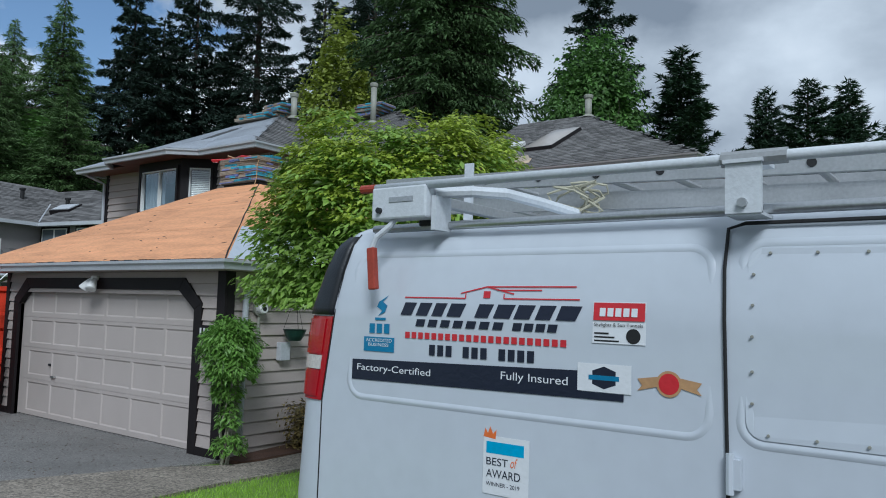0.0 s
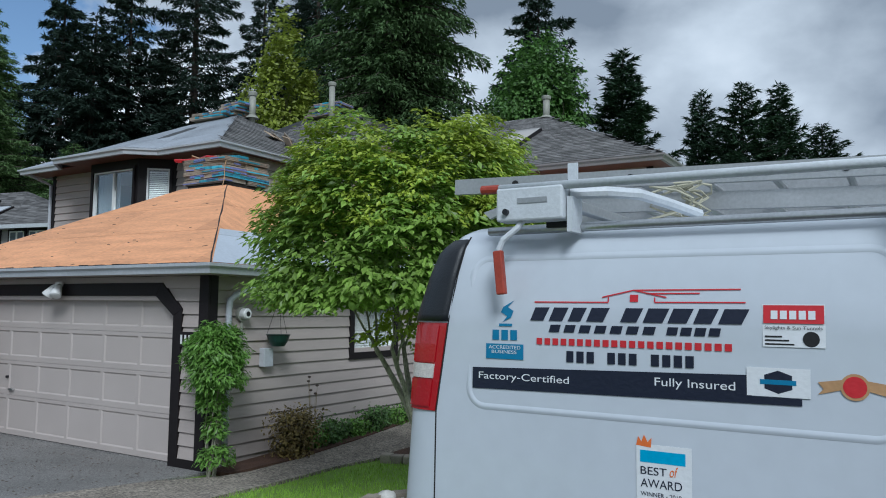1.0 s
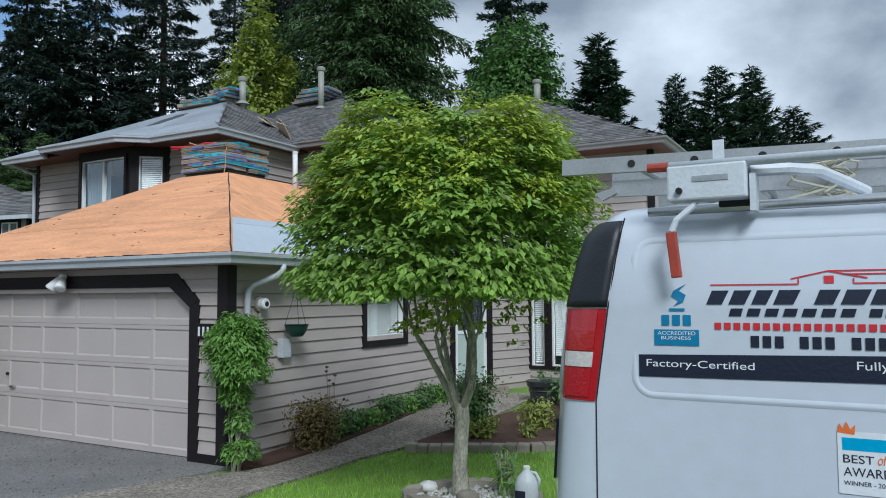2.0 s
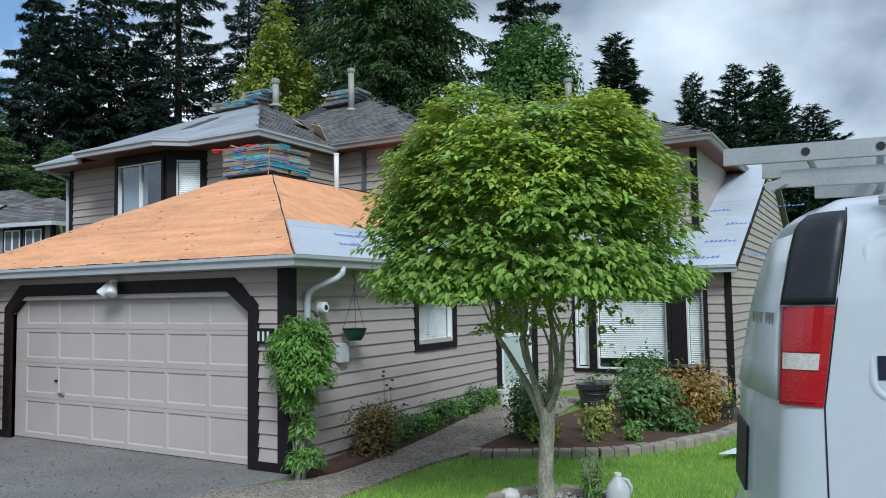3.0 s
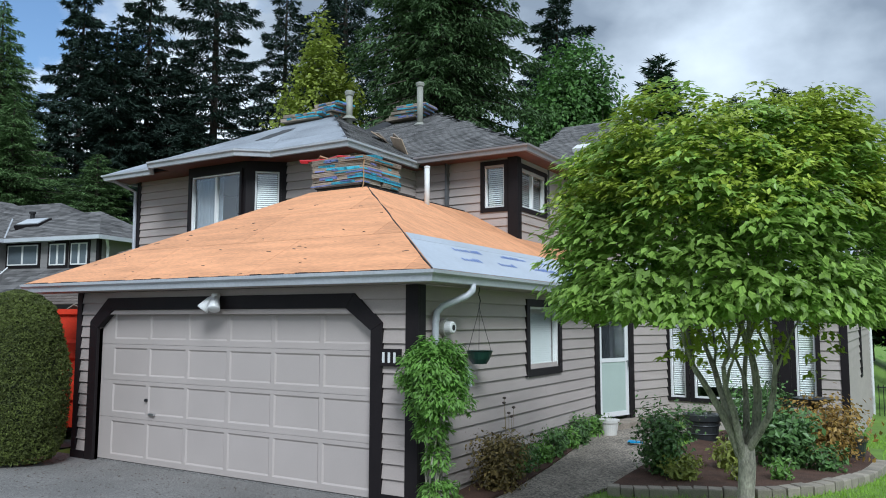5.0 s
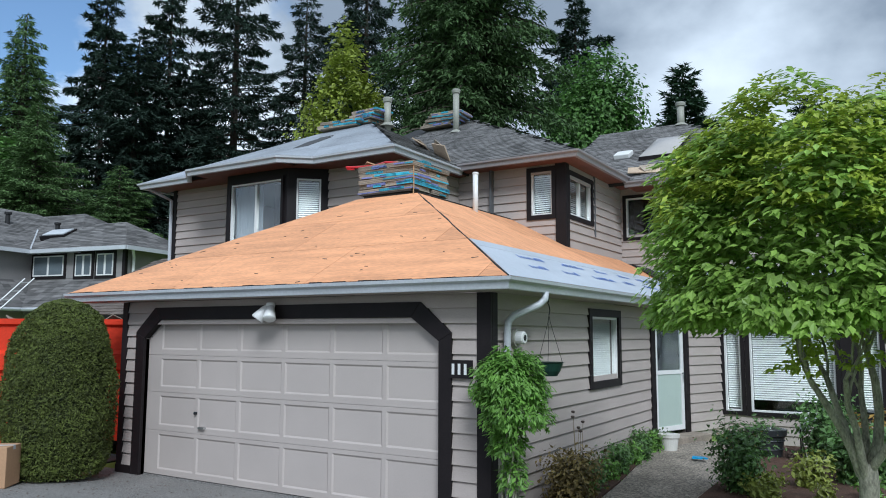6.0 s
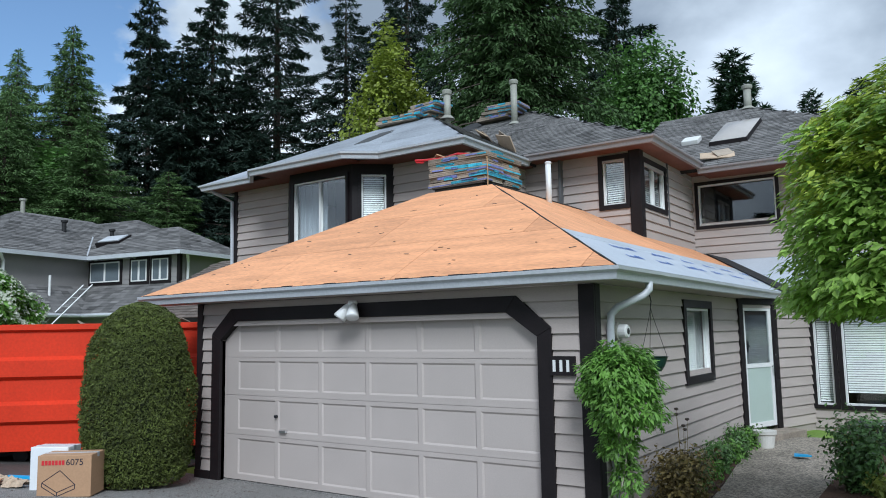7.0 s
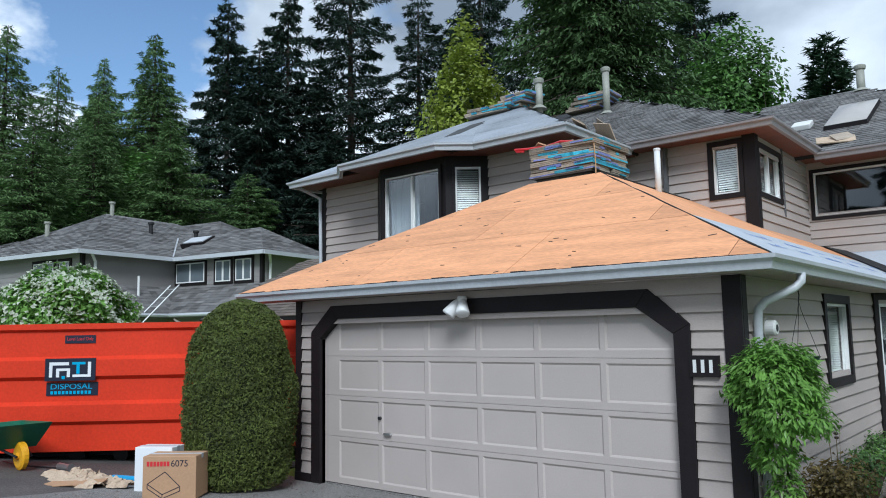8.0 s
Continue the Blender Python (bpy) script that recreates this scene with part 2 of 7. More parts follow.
YELLOWG = mat("spring yellow foliage", (0.27, 0.33, 0.045), 0.5, var=0.3, scale=0.5, fine=3, bump=0, island=0.8, transp=0.35)
BLOSSOM = mat("white blossom", (0.52, 0.56, 0.44), 0.6, var=0.1, bump=0, transp=0.2)
BIN = mat("orange red bin paint", (0.60, 0.036, 0.009), 0.5, var=0.15, scale=1.1, fine=25, bump=0.06, gloss=0.3)
CARD = mat("cardboard", (0.42, 0.255, 0.145), 0.8, var=0.10, scale=3, fine=40, bump=0.08)
PAPERB = mat("crumpled kraft paper", (0.47, 0.36, 0.26), 0.85, var=0.2, scale=6, fine=40, bump=0.3)
OLDWOOD = mat("weathered board", (0.30, 0.25, 0.20), 0.85, var=0.35, scale=4, fine=40, rand=0.7)
TURQ = mat("turquoise wrap", (0.06, 0.36, 0.50), 0.4, var=0.45, scale=7, fine=40, rand=0.6)
VIOLET = mat("violet wrap", (0.16, 0.18, 0.42), 0.4, var=0.45, scale=7, fine=40, rand=0.5)
CURTAIN = mat("pale curtain", (0.17, 0.19, 0.215), 0.8, var=0.10, scale=2, fine=30)
BLIND = mat("white blind", (0.66, 0.67, 0.66), 0.5, var=0.05)
# the dimness of unlit rooms is put into this grey
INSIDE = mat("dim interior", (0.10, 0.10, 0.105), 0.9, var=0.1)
DOORG = mat("pale green door", (0.42, 0.50, 0.45), 0.4, var=0.06, scale=2)
DARKG = mat("dark green plastic", (0.012, 0.045, 0.035), 0.4, var=0.2)
POTB = mat("black glazed pot", (0.03, 0.033, 0.036), 0.3, var=0.25, scale=8)
CERAM = mat("white pot", (0.62, 0.60, 0.56), 0.5, var=0.12)
JUGM = mat("translucent jug plastic", (0.78, 0.80, 0.82), 0.35, var=0.06, bump=0.05, transp=0.35)
TARP = mat("white sheet", (0.70, 0.73, 0.76), 0.5, var=0.06)
NAVY = mat("navy print", (0.012, 0.016, 0.035), 0.35, var=0.1)
INKR = mat("red print", (0.56, 0.025, 0.035), 0.35, var=0.08)
INKB = mat("blue sticker", (0.015, 0.19, 0.36), 0.35, var=0.08)
INKSKY = mat("sky blue sticker", (0.02, 0.36, 0.62), 0.35, var=0.08)
STICKW = mat("white sticker", (0.74, 0.76, 0.78), 0.3, var=0.03)
GOLD = mat("tan seal print", (0.46, 0.27, 0.13), 0.4, var=0.15)
CROWN = mat("orange print", (0.75, 0.17, 0.035), 0.4, var=0.1)
YELLOWP = mat("yellow wheel rim", (0.72, 0.36, 0.01), 0.4, var=0.1)
GREENB = mat("green barrow tray", (0.01, 0.115, 0.062), 0.4, var=0.2)
TUBECY = mat("blue plastic", (0.02, 0.28, 0.55), 0.4, var=0.15)
NBWALL = mat("grey siding", (0.27, 0.255, 0.25), 0.7, var=0.10, scale=1.0, fine=30, rand=0.15)
FENCE = mat("black fence paint", (0.015, 0.016, 0.016), 0.5, var=0.1)
GLASS = glass_mat("window glass", (0.93, 0.97, 0.96))
GLASSD = glass_mat("dark window glass", (0.35, 0.40, 0.42))
TINT = mat("tinted vehicle glass", (0.018, 0.022, 0.025), 0.06, var=0.1, bump=0)
INKO = mat("orange tab", (0.60, 0.12, 0.02), 0.4, var=0.1)
VENTM = mat("galvanised flue", (0.30, 0.30, 0.26), 0.6, 0.1, var=0.18, scale=5, fine=40)


# ---- mesh helpers ----
class Geo:
    """Vertices and faces of one mesh."""

    def __init__(self):
        self.v, self.f = [], []

    def add(self, vs, fs):
        k = len(self.v)
        self.v += [tuple(p) for p in vs]
        self.f += [tuple(i + k for i in q) for q in fs]
        return self

    def box(self, x0, x1, y0, y1, z0, z1, m=None):
        vs = [Vector(p) for p in ((x0, y0, z0), (x1, y0, z0), (x1, y1, z0), (x0, y1, z0), (x0, y0, z1), (x1, y0, z1), (x1, y1, z1), (x0, y1, z1))]
        if m is not None:
            vs = [m @ p for p in vs]
        fs = [(0, 3, 2, 1), (4, 5, 6, 7), (0, 1, 5, 4), (1, 2, 6, 5), (2, 3, 7, 6), (3, 0, 4, 7)]
        if m is not None and m.determinant() < 0:
            fs = [q[::-1] for q in fs]
        return self.add(vs, fs)

    def slab(self, pts, down):
        """A flat outline thickened along the vector down."""
        n, d = len(pts), Vector(down)
        vs = [Vector(p) for p in pts] + [Vector(p) + d for p in pts]
        return self.add(vs, [tuple(range(n)), tuple(range(2 * n - 1, n - 1, -1))] + [(i, n + i, n + (i + 1) % n, (i + 1) % n) for i in range(n)])

    def tube(self, pts, radii, n=8, caps=True):
        pts = [Vector(p) for p in pts]
        if not isinstance(radii, (list, tuple)):
            radii = [radii] * len(pts)
        k, side = len(self.v), None
        for i, p in enumerate(pts):
            t = (pts[min(i + 1, len(pts) - 1)] - pts[max(i - 1, 0)]).normalized()
            if side is None:
                side = t.orthogonal().normalized()
            side = (side - t * side.dot(t)).normalized()
            up = t.cross(side)
            for j in range(n):
                a = 2 * math.pi * j / n
                self.v.append(tuple(p + (side * math.cos(a) + up * math.sin(a)) * radii[i]))
        for i in range(len(pts) - 1):
            for j in range(n):
                a, b = k + i * n + j, k + i * n + (j + 1) % n
                self.f.append((a, b, b + n, a + n))
        if caps:
            self.f.append(tuple(range(k + n - 1, k - 1, -1)))
            self.f.append(tuple(range(k + (len(pts) - 1) * n, k + len(pts) * n)))
        return self

    def lathe(self, prof, c=(0, 0, 0), n=20):
        """A profile of (radius, height) turned about the upright axis."""
        return self.tube([(c[0], c[1], c[2] + h + 1e-5 * i) for i, (r, h) in enumerate(prof)], [max(r, 0.001) for r, h in prof], n)

    def mesh(self, name):
        me = bpy.data.meshes.new(name)
        me.from_pydata(self.v, [], self.f)
        me.update()
        return me


def part(name, geo, material, parent=None, label="", smooth=False, bevel=0.0):
    """One mesh object, under a thing or part where a parent is given."""
    me = geo.mesh(name) if isinstance(geo, Geo) else geo
    if material is not None and not me.materials:
        me.materials.append(material)
    if smooth:
        me.polygons.foreach_set("use_smooth", [True] * len(me.polygons))
    ob = new(name, me)
    if parent is not None:
        ob.parent = parent
    if label:
        ob["label"] = label
    if bevel:
        b = ob.modifiers.new("edge", "BEVEL")
        b.width, b.segments, b.limit_method = bevel, 2, "ANGLE"
    return ob


def thing(name, label, category, at=(0, 0, 0), group="", kind=""):
    ob = new(name)
    ob.empty_display_size = 0.1
    ob.matrix_basis = Matrix.Translation(at)
    return tagged(ob, label, category, group, kind)


def rise(x, y):
    """The height of the ground: level at the garage, rising to the street and towards the entrance."""
    z = 0.075 * min(max(-y - 0.2, 0), 7.0)
    lawn = min(max(x - 0.3, 0), 3.3) * min(max((6 - y) / 3, 0), 1) * min(max((x - 0.2) / 1.0, 0), 1)
    z += 0.04 * lawn * min(max((y + 7) / 4, 0), 1)
    z += 0.035 * min(max(y, 0), 6.0) * min(max((2.2 - x) / 1.4, 0), 1) * min(max((x + 1.0) / 0.5, 0), 1)
    z -= 0.07 * min(max(y - 7, 0), 12) * min(max((x - 2.5) / 1.5, 0), 1)
    pad = min(max((x - 4.5) / 0.8, 0), 1) * min(max((-1.2 - y) / 0.7, 0), 1)
    return z + (0.50 - z) * pad


def lettering(text, x, z, width, height, y, material, parent, shear=0.0):
    """Words on a face that looks to -y, from their left lower corner."""
    cu = bpy.data.curves.new("lettering", "FONT")
    cu.body, cu.extrude, cu.shear = text, 0.0004, shear
    ob = new("lettering", cu)
    bpy.context.view_layer.update()
    me = bpy.data.meshes.new_from_object(ob.evaluated_get(bpy.context.evaluated_depsgraph_get()))
    bpy.data.objects.remove(ob)
    co = np.empty(len(me.vertices) * 3)
    me.vertices.foreach_get("co", co)
    co = co.reshape(-1, 3)
    lo, hi = co.min(0), co.max(0)
    out = np.empty_like(co)
    out[:, 0] = x + (co[:, 0] - lo[0]) / (hi[0] - lo[0]) * width
    out[:, 1] = y - (co[:, 2] - lo[2])
    out[:, 2] = z + (co[:, 1] - lo[1]) / (hi[1] - lo[1]) * height
    me.vertices.foreach_set("co", out.ravel())
    me.update()
    return part("lettering", me, material, parent)


def leaves(spots, normals, size, rng, jitter=0.9, long=1.7, fold=0.25, hang=0.0, tips=None):
    """Folded leaves (four corners, two faces) at the given spots; returns a mesh."""
    n = len(spots)
    up = normals + rng.normal(0, jitter, (n, 3))
    up /= np.linalg.norm(up, axis=1)[:, None] + 1e-9
    tip = rng.normal(0, 1, (n, 3)) if tips is None else tips + rng.normal(0, 0.45, (n, 3))
    tip[:, 2] -= hang
    tip -= up * (tip * up).sum(1)[:, None]
    tip /= np.linalg.norm(tip, axis=1)[:, None] + 1e-9
    side = np.cross(up, tip)
    s = size * rng.uniform(0.6, 1.35, (n, 1))
    a = spots - tip * s * long * 0.5
    c = spots + tip * s * long * 0.5
    mid = spots - tip * s * 0.12
    b = mid + side * s * 0.5 + up * s * fold
    d = mid - side * s * 0.5 + up * s * fold
    v = np.stack([a, b, c, d], 1).reshape(-1, 3)
    k = np.arange(n)[:, None] * 4
    f = np.concatenate([k + [0, 1, 2], k + [0, 2, 3]], 0)
    me = bpy.data.meshes.new("foliage")
    me.from_pydata(v.tolist(), [], f.tolist())
    me.update()
    return me


# ---- ground ----
def grid_sheet(xs, ys, dz, keep=None):
    g = Geo()
    g.v = [(x, y, rise(x, y) + dz) for y in ys for x in xs]
    w = len(xs)
    for j in range(len(ys) - 1):
        for i in range(w - 1):
            if keep is None or keep((xs[i] + xs[i + 1]) / 2, (ys[j] + ys[j + 1]) / 2):
                k = j * w + i
                g.f.append((k, k + 1, k + 1 + w, k + w))
    return g


far = [-900, -300, -120, -60, -35, -24]
xs_g = far + [-18 + 0.5 * i for i in range(73)] + [24, 35, 60, 120, 300, 900]
ys_g = far + [-18 + 0.5 * i for i in range(73)] + [24, 35, 60, 120, 300, 900]
tagged(part("ground", grid_sheet(xs_g, ys_g, -0.03), LAWN), "green lawn on gently sloping ground", "lawn", kind="structure")


def strip_outline(left, right, dz, thick):
    """A paved sheet between two edge lines of equal length, laid on the ground, with its thickness."""
    g, n = Geo(), 6
    for a, b in zip(left, right):
        for k in range(n + 1):
            x, y = a[0] + (b[0] - a[0]) * k / n, a[1] + (b[1] - a[1]) * k / n
            g.v.append((x, y, rise(x, y) + dz))
    w = n + 1
    for j in range(len(left) - 1):
        for k in range(n):
            i = j * w + k
            g.f.append((i, i + 1, i + 1 + w, i + w))
    m = len(g.v)
    g.v += [(x, y, z - thick) for x, y, z in g.v[:m]]
    edge = [j * w for j in range(len(left))] + [(len(left) - 1) * w + k for k in range(1, w)]
    edge += [j * w + n for j in range(len(left) - 2, -1, -1)] + [k for k in range(n - 1, 0, -1)]
    for a, b in zip(edge, edge[1:] + edge[:1]):
        g.f.append((a, a + m, b + m, b))
    return g


def line(p, q, n):
    return [(p[0] + (q[0] - p[0]) * i / n, p[1] + (q[1] - p[1]) * i / n) for i in range(n + 1)]


tagged(part("driveway", strip_outline(line((-7.2, -9.6), (-7.2, 0.12), 20), line((0.1, -9.6), (0.1, 0.12), 20), 0.0, 0.08), CONC),
       "pale grey concrete driveway, stained and scattered with debris", "driveway", kind="structure")
tagged(part("pavement", strip_outline(line((-16, -9.6), (-16, 1.0), 20), line((-7.22, -9.6), (-7.22, 1.0), 20), -0.004, 0.08), DARKC),
       "stained concrete pad beside the garage, coloured dark for stains and shadow", "pavement", kind="structure")
walk_l = [(0.12, -9.6), (0.12, -8.6), (0.12, -7.6), (0.12, -6.6), (0.12, -5.6), (0.12, -4.8), (0.12, -4), (0.12, -3), (0.12, -2), (0.14, -0.9), (0.42, -0.1), (0.56, 0.3), (0.62, 1.2), (0.52, 2.6), (0.36, 4.0), (0.2, 5.2), (0.1, 5.85)]
walk_r = [(2.6, -9.6), (2.6, -8.6), (2.55, -7.6), (2.5, -6.6), (2.45, -5.6), (2.4, -4.8), (2.3, -4), (2.1, -3.0), (1.9, -2.2), (1.55, -1.2), (1.38, -0.4), (1.36, 0.1), (1.42, 1.0), (1.62, 1.9), (1.62, 3.6), (1.5, 5.4), (1.3, 7.2)]
tagged(part("walkway", strip_outline(walk_l, walk_r, 0.006, 0.08), AGG), "brown exposed-aggregate concrete walkway leading to the front door", "walkway", kind="structure")
tagged(part("road", strip_outline(line((-120, -26), (-120, -9.65), 6), line((120, -26), (120, -9.65), 6), -0.015, 0.1), ASPH),
       "dark asphalt street", "road", kind="structure")
tagged(part("parking_pad", strip_outline(line((5.2, -9.6), (5.2, -1.6), 12), line((14, -9.6), (14, -1.6), 12), -0.012, 0.06), ASPH), "dark asphalt pad under the van", "parking pad", kind="structure")
bed_in = [(0.08, 0.0), (0.05, 1.2), (0.04, 3.0), (0.04, 5.0), (0.04, 5.8)]
bed_out = [(0.44, 0.05), (0.60, 1.2), (0.50, 2.7), (0.28, 4.6), (0.12, 5.8)]
tagged(part("soil_bed", strip_outline(bed_in, bed_out, 0.02, 0.1), SOIL), "narrow bed of dark soil along the siding", "flower bed", kind="structure")


# ---- house ----
def siding_wall(name, label, o, end, z0, z1, openings=(), base=0.0, gable=None, thick=0.14, boards=True, step=0.172, skin=None):
    """A framed wall from o to end with its outside on the right-hand side, clad in lap boards; openings are (u0, u1, z0, z1)."""
    o, e = Vector((*o, 0)), Vector((*end, 0))
    d = (e - o).normalized()
    n, length = Vector((d.y, -d.x, 0)), (e - o).length
    m = Matrix(((d.x, n.x, 0, o.x), (d.y, n.y, 0, o.y), (0, 0, 1, 0), (0, 0, 0, 1)))
    g = Geo()
    us = sorted({0, length, *[v for q in openings for v in q[:2]]})
    zs = sorted({z0, z1, *[v for q in openings for v in q[2:]]})
    for a, b in zip(us, us[1:]):
        for c, t in zip(zs, zs[1:]):
            if not any(q[0] < (a + b) / 2 < q[1] and q[2] < (c + t) / 2 < q[3] for q in openings):
                g.box(a, b, -thick, 0, c, t, m)
    if gable:
        peak_u, peak_z = gable
        g.slab([m @ Vector(p) for p in ((0, 0, z1), (length, 0, z1), (peak_u, 0, peak_z))], -n * thick)
    wall = tagged(part(name, g, skin or SIDING), label, "wall", kind="structure")
    if not boards:
        return wall, m
    z = z0 + base
    top = gable[1] if gable else z1
    while z < top - 0.03:
        t = min(z + step, top)
        a0, b0 = 0.0, length
        if gable and z > z1:
            f = (z - z1) / (gable[1] - z1)
            a0, b0 = gable[0] * f, length - (length - gable[0]) * f
        spans = [(a0, b0)]
        for q in openings:
            if q[2] < (z + t) / 2 < q[3]:
                spans = [s for a, b in spans for s in ((a, min(b, q[0])), (max(a, q[1]), b)) if s[1] - s[0] > 0.02]
        for a, b in spans:
            while b - a > 0.02:
                c = b if b - a < 4.2 else a + 3.66
                k = Geo()
                ps = [(a, 0.001, z), (a, 0.030, z), (a, 0.006, t - 0.014), (a, 0.001, t - 0.014)]
                k.add([m @ Vector(p) for p in ps] + [m @ Vector((c - 0.002, p[1], p[2])) for p in ps],
                      [(0, 1, 2, 3), (7, 6, 5, 4), (0, 4, 5, 1), (1, 5, 6, 2), (2, 6, 7, 3), (3, 7, 4, 0)])
                part("board", k, skin or SIDING, wall)
                a = c
        z = t
    return wall, m


def rect_frame(g, m, u0, u1, z0, z1, w, y0, y1):
    """Four boards round a rectangle, butted."""
    g.box(u0, u1, y0, y1, z1 - w, z1, m)
    g.box(u0, u1, y0, y1, z0, z0 + w, m)
    g.box(u0, u0 + w, y0, y1, z0 + w, z1 - w, m)
    g.box(u1 - w, u1, y0, y1, z0 + w, z1 - w, m)


def window(name, label, m, u0, u1, z0, z1, trim=0.10, split=0, blind="slats", glass=GLASS, shut=False, raised=0.06):
    """A window in an opening: dark casing, white sash, panes, blind or curtain, and a dark sheet for the unlit room."""
    w = thing(name, label, "window", kind="structure")
    g = Geo()
    rect_frame(g, m, u0 - trim, u1 + trim, z0 - trim, z1 + trim, trim, 0.004, 0.045)
    part("casing", g, TRIM, w, "dark brown casing")
    g = Geo()
    rect_frame(g, m, u0 + 0.001, u1 - 0.001, z0 + 0.001, z1 - 0.001, 0.032, -0.07, 0.012)
    part("window_frame", g, WHITE, w)
    edges = [u0 + 0.045 + (u1 - u0 - 0.09) * i / (split + 1) for i in range(split + 2)]
    for e in edges[1:-1]:
        part("mullion", Geo().box(e - 0.025, e + 0.025, -0.065, 0.008, z0 + 0.046, z1 - 0.046, m), WHITE, w)
    for a, b in zip(edges, edges[1:]):
        ob = part("pane", Geo().box(a, b, -0.036, -0.030, z0 + 0.045, z1 - 0.045, m), glass, w)
        ob.visible_shadow = False
    if blind == "slats":
        z, d = z0 + raised, 0.040 if shut else 0.030
        while z < z1 - 0.05:
            s = Geo().add([m @ Vector(p) for p in ((u0 + 0.04, -0.085, z), (u1 - 0.04, -0.085, z), (u1 - 0.04, -0.105, z + d), (u0 + 0.04, -0.105, z + d))], [(0, 1, 2, 3)])
            s.add([m @ Vector(p) for p in ((u0 + 0.04, -0.083, z + 0.002), (u1 - 0.04, -0.083, z + 0.002), (u1 - 0.04, -0.103, z + d + 0.002), (u0 + 0.04, -0.103, z + d + 0.002))], [(0, 1, 2, 3)])
            part("slat", s, BLIND, w)
            z += 0.042
    elif blind:
        g, k = Geo(), 40
        for i in range(k + 1):
            u = u0 + 0.05 + (u1 - u0 - 0.1) * blind * i / k
            y = -0.12 + 0.018 * math.sin(i * 1.7)
            g.v += [tuple(m @ Vector((u, y, z0 + 0.05))), tuple(m @ Vector((u, y, z1 - 0.05)))]
        g.f = [(2 * i, 2 * i + 2, 2 * i + 3, 2 * i + 1) for i in range(k)]
        part("curtain", g, CURTAIN, w)
    # added dark sheet standing in for the unlit room
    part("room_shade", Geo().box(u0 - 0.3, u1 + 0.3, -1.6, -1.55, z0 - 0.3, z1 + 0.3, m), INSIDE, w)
    return w


# garage front, with the wide door
fw, fm = siding_wall("wall_garage_front", "taupe lap-siding garage front wall", (-6.3, 0), (0, 0), -0.06, 2.52,
                     [(0.52, 5.67, -0.06, 2.26)], base=0.18)
g = Geo()
outer = [(-5.97, -0.02), (-5.97, 2.075), (-5.56, 2.43), (-0.88, 2.43), (-0.46, 2.075), (-0.46, -0.02)]
inner = [(-5.78, -0.02), (-5.78, 1.98), (-5.43, 2.25), (-1.01, 2.25), (-0.63, 1.98), (-0.63, -0.02)]
for i in range(5):
    q = [outer[i], outer[i + 1], inner[i + 1], inner[i]]
    g.slab([(x, -0.045, z) for x, z in q], (0, 0.12, 0))
for sx, x0 in ((1, -5.78), (-1, -0.63)):
    g.slab([(x0, 0.005, 2.26), (x0, 0.005, 1.98), (x0 + sx * 0.37, 0.005, 2.26)], (0, 0.04, 0))
tagged(part("trim_garage", g, TRIM, bevel=0.006), "dark brown trim with cut corners round the garage door", "trim", kind="structure")
gd = thing("door_1", "closed taupe sectional garage door with raised panels", "garage door", kind="structure")
rows_z = [0.03, 0.655, 1.205, 1.74, 2.27]
cols_x = [-5.52 + 0.815 * i for i in range(7)]
for k in range(4):
    lo, hi = rows_z[k] + 0.002, rows_z[k + 1] - 0.002
    z0, z1 = rows_z[k] + 0.080, rows_z[k + 1] - 0.055
    g = Geo().box(-5.78, -0.63, 0.072, 0.11, lo, hi)
    g.box(-5.78, -0.63, 0.055, 0.0718, lo, z0)
    g.box(-5.78, -0.63, 0.055, 0.0718, z1, hi)
    bars = [(-5.78, cols_x[0] + 0.03)] + [(c - 0.03, c + 0.03) for c in cols_x[1:6]] + [(-0.655, -0.63)]
    for a, b in bars:
        g.box(a, b, 0.055, 0.0718, z0, z1)
    part("door_section", g, DOORP, gd)
    for (a, x0), (x1, b) in zip(bars, bars[1:]):
        e, f = 0.022, 0.045
        p = Geo().add([(x, y, z) for i, y in ((0, 0.0552), (e, 0.0705), (f, 0.0700)) for x, z in ((x0 + i, z0 + i), (x1 - i, z0 + i), (x1 - i, z1 - i), (x0 + i, z1 - i))],
                      [(0, 1, 5, 4), (1, 2, 6, 5), (2, 3, 7, 6), (3, 0, 4, 7), (4, 5, 9, 8), (5, 6, 10, 9), (6, 7, 11, 10), (7, 4, 8, 11), (8, 9, 10, 11)])
        part("panel", p, DOORP, gd)
part("door_handle", Geo().box(-4.62, -4.50, 0.015, 0.055, 0.73, 0.76), STEEL, gd, "small metal lift handle")
part("lock", Geo().tube([(-4.7, 0.06, 0.94), (-4.7, 0.02, 0.94)], 0.022, 10), BLACKP, gd)
part("weather_strip", Geo().box(-5.78, -0.63, 0.048, 0.10, -0.02, 0.021), CONC, gd, "dusty grey strip along the bottom edge")
# unseen wall in the dim-room grey, closing the space behind the door
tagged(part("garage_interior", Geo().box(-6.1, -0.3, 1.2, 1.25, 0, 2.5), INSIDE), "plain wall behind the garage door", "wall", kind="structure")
for nm, x0, x1, y0, y1 in (("trim_corner", -0.14, 0.035, -0.036, 0.0), ("trim_corner_side", 0.002, 0.036, 0.002, 0.13), ("trim_corner_end", -6.32, -6.2, -0.036, 0.0)):
    tagged(part(nm, Geo().box(x0, x1, y0, y1, -0.05, 2.52), TRIM, bevel=0.004), "dark brown corner board", "trim", kind="structure")
tagged(part("baseboard", Geo().box(-0.46, 0.04, -0.045, 0.0, -0.06, 0.12), TRIM), "dark skirting board at the garage corner", "trim", kind="structure")
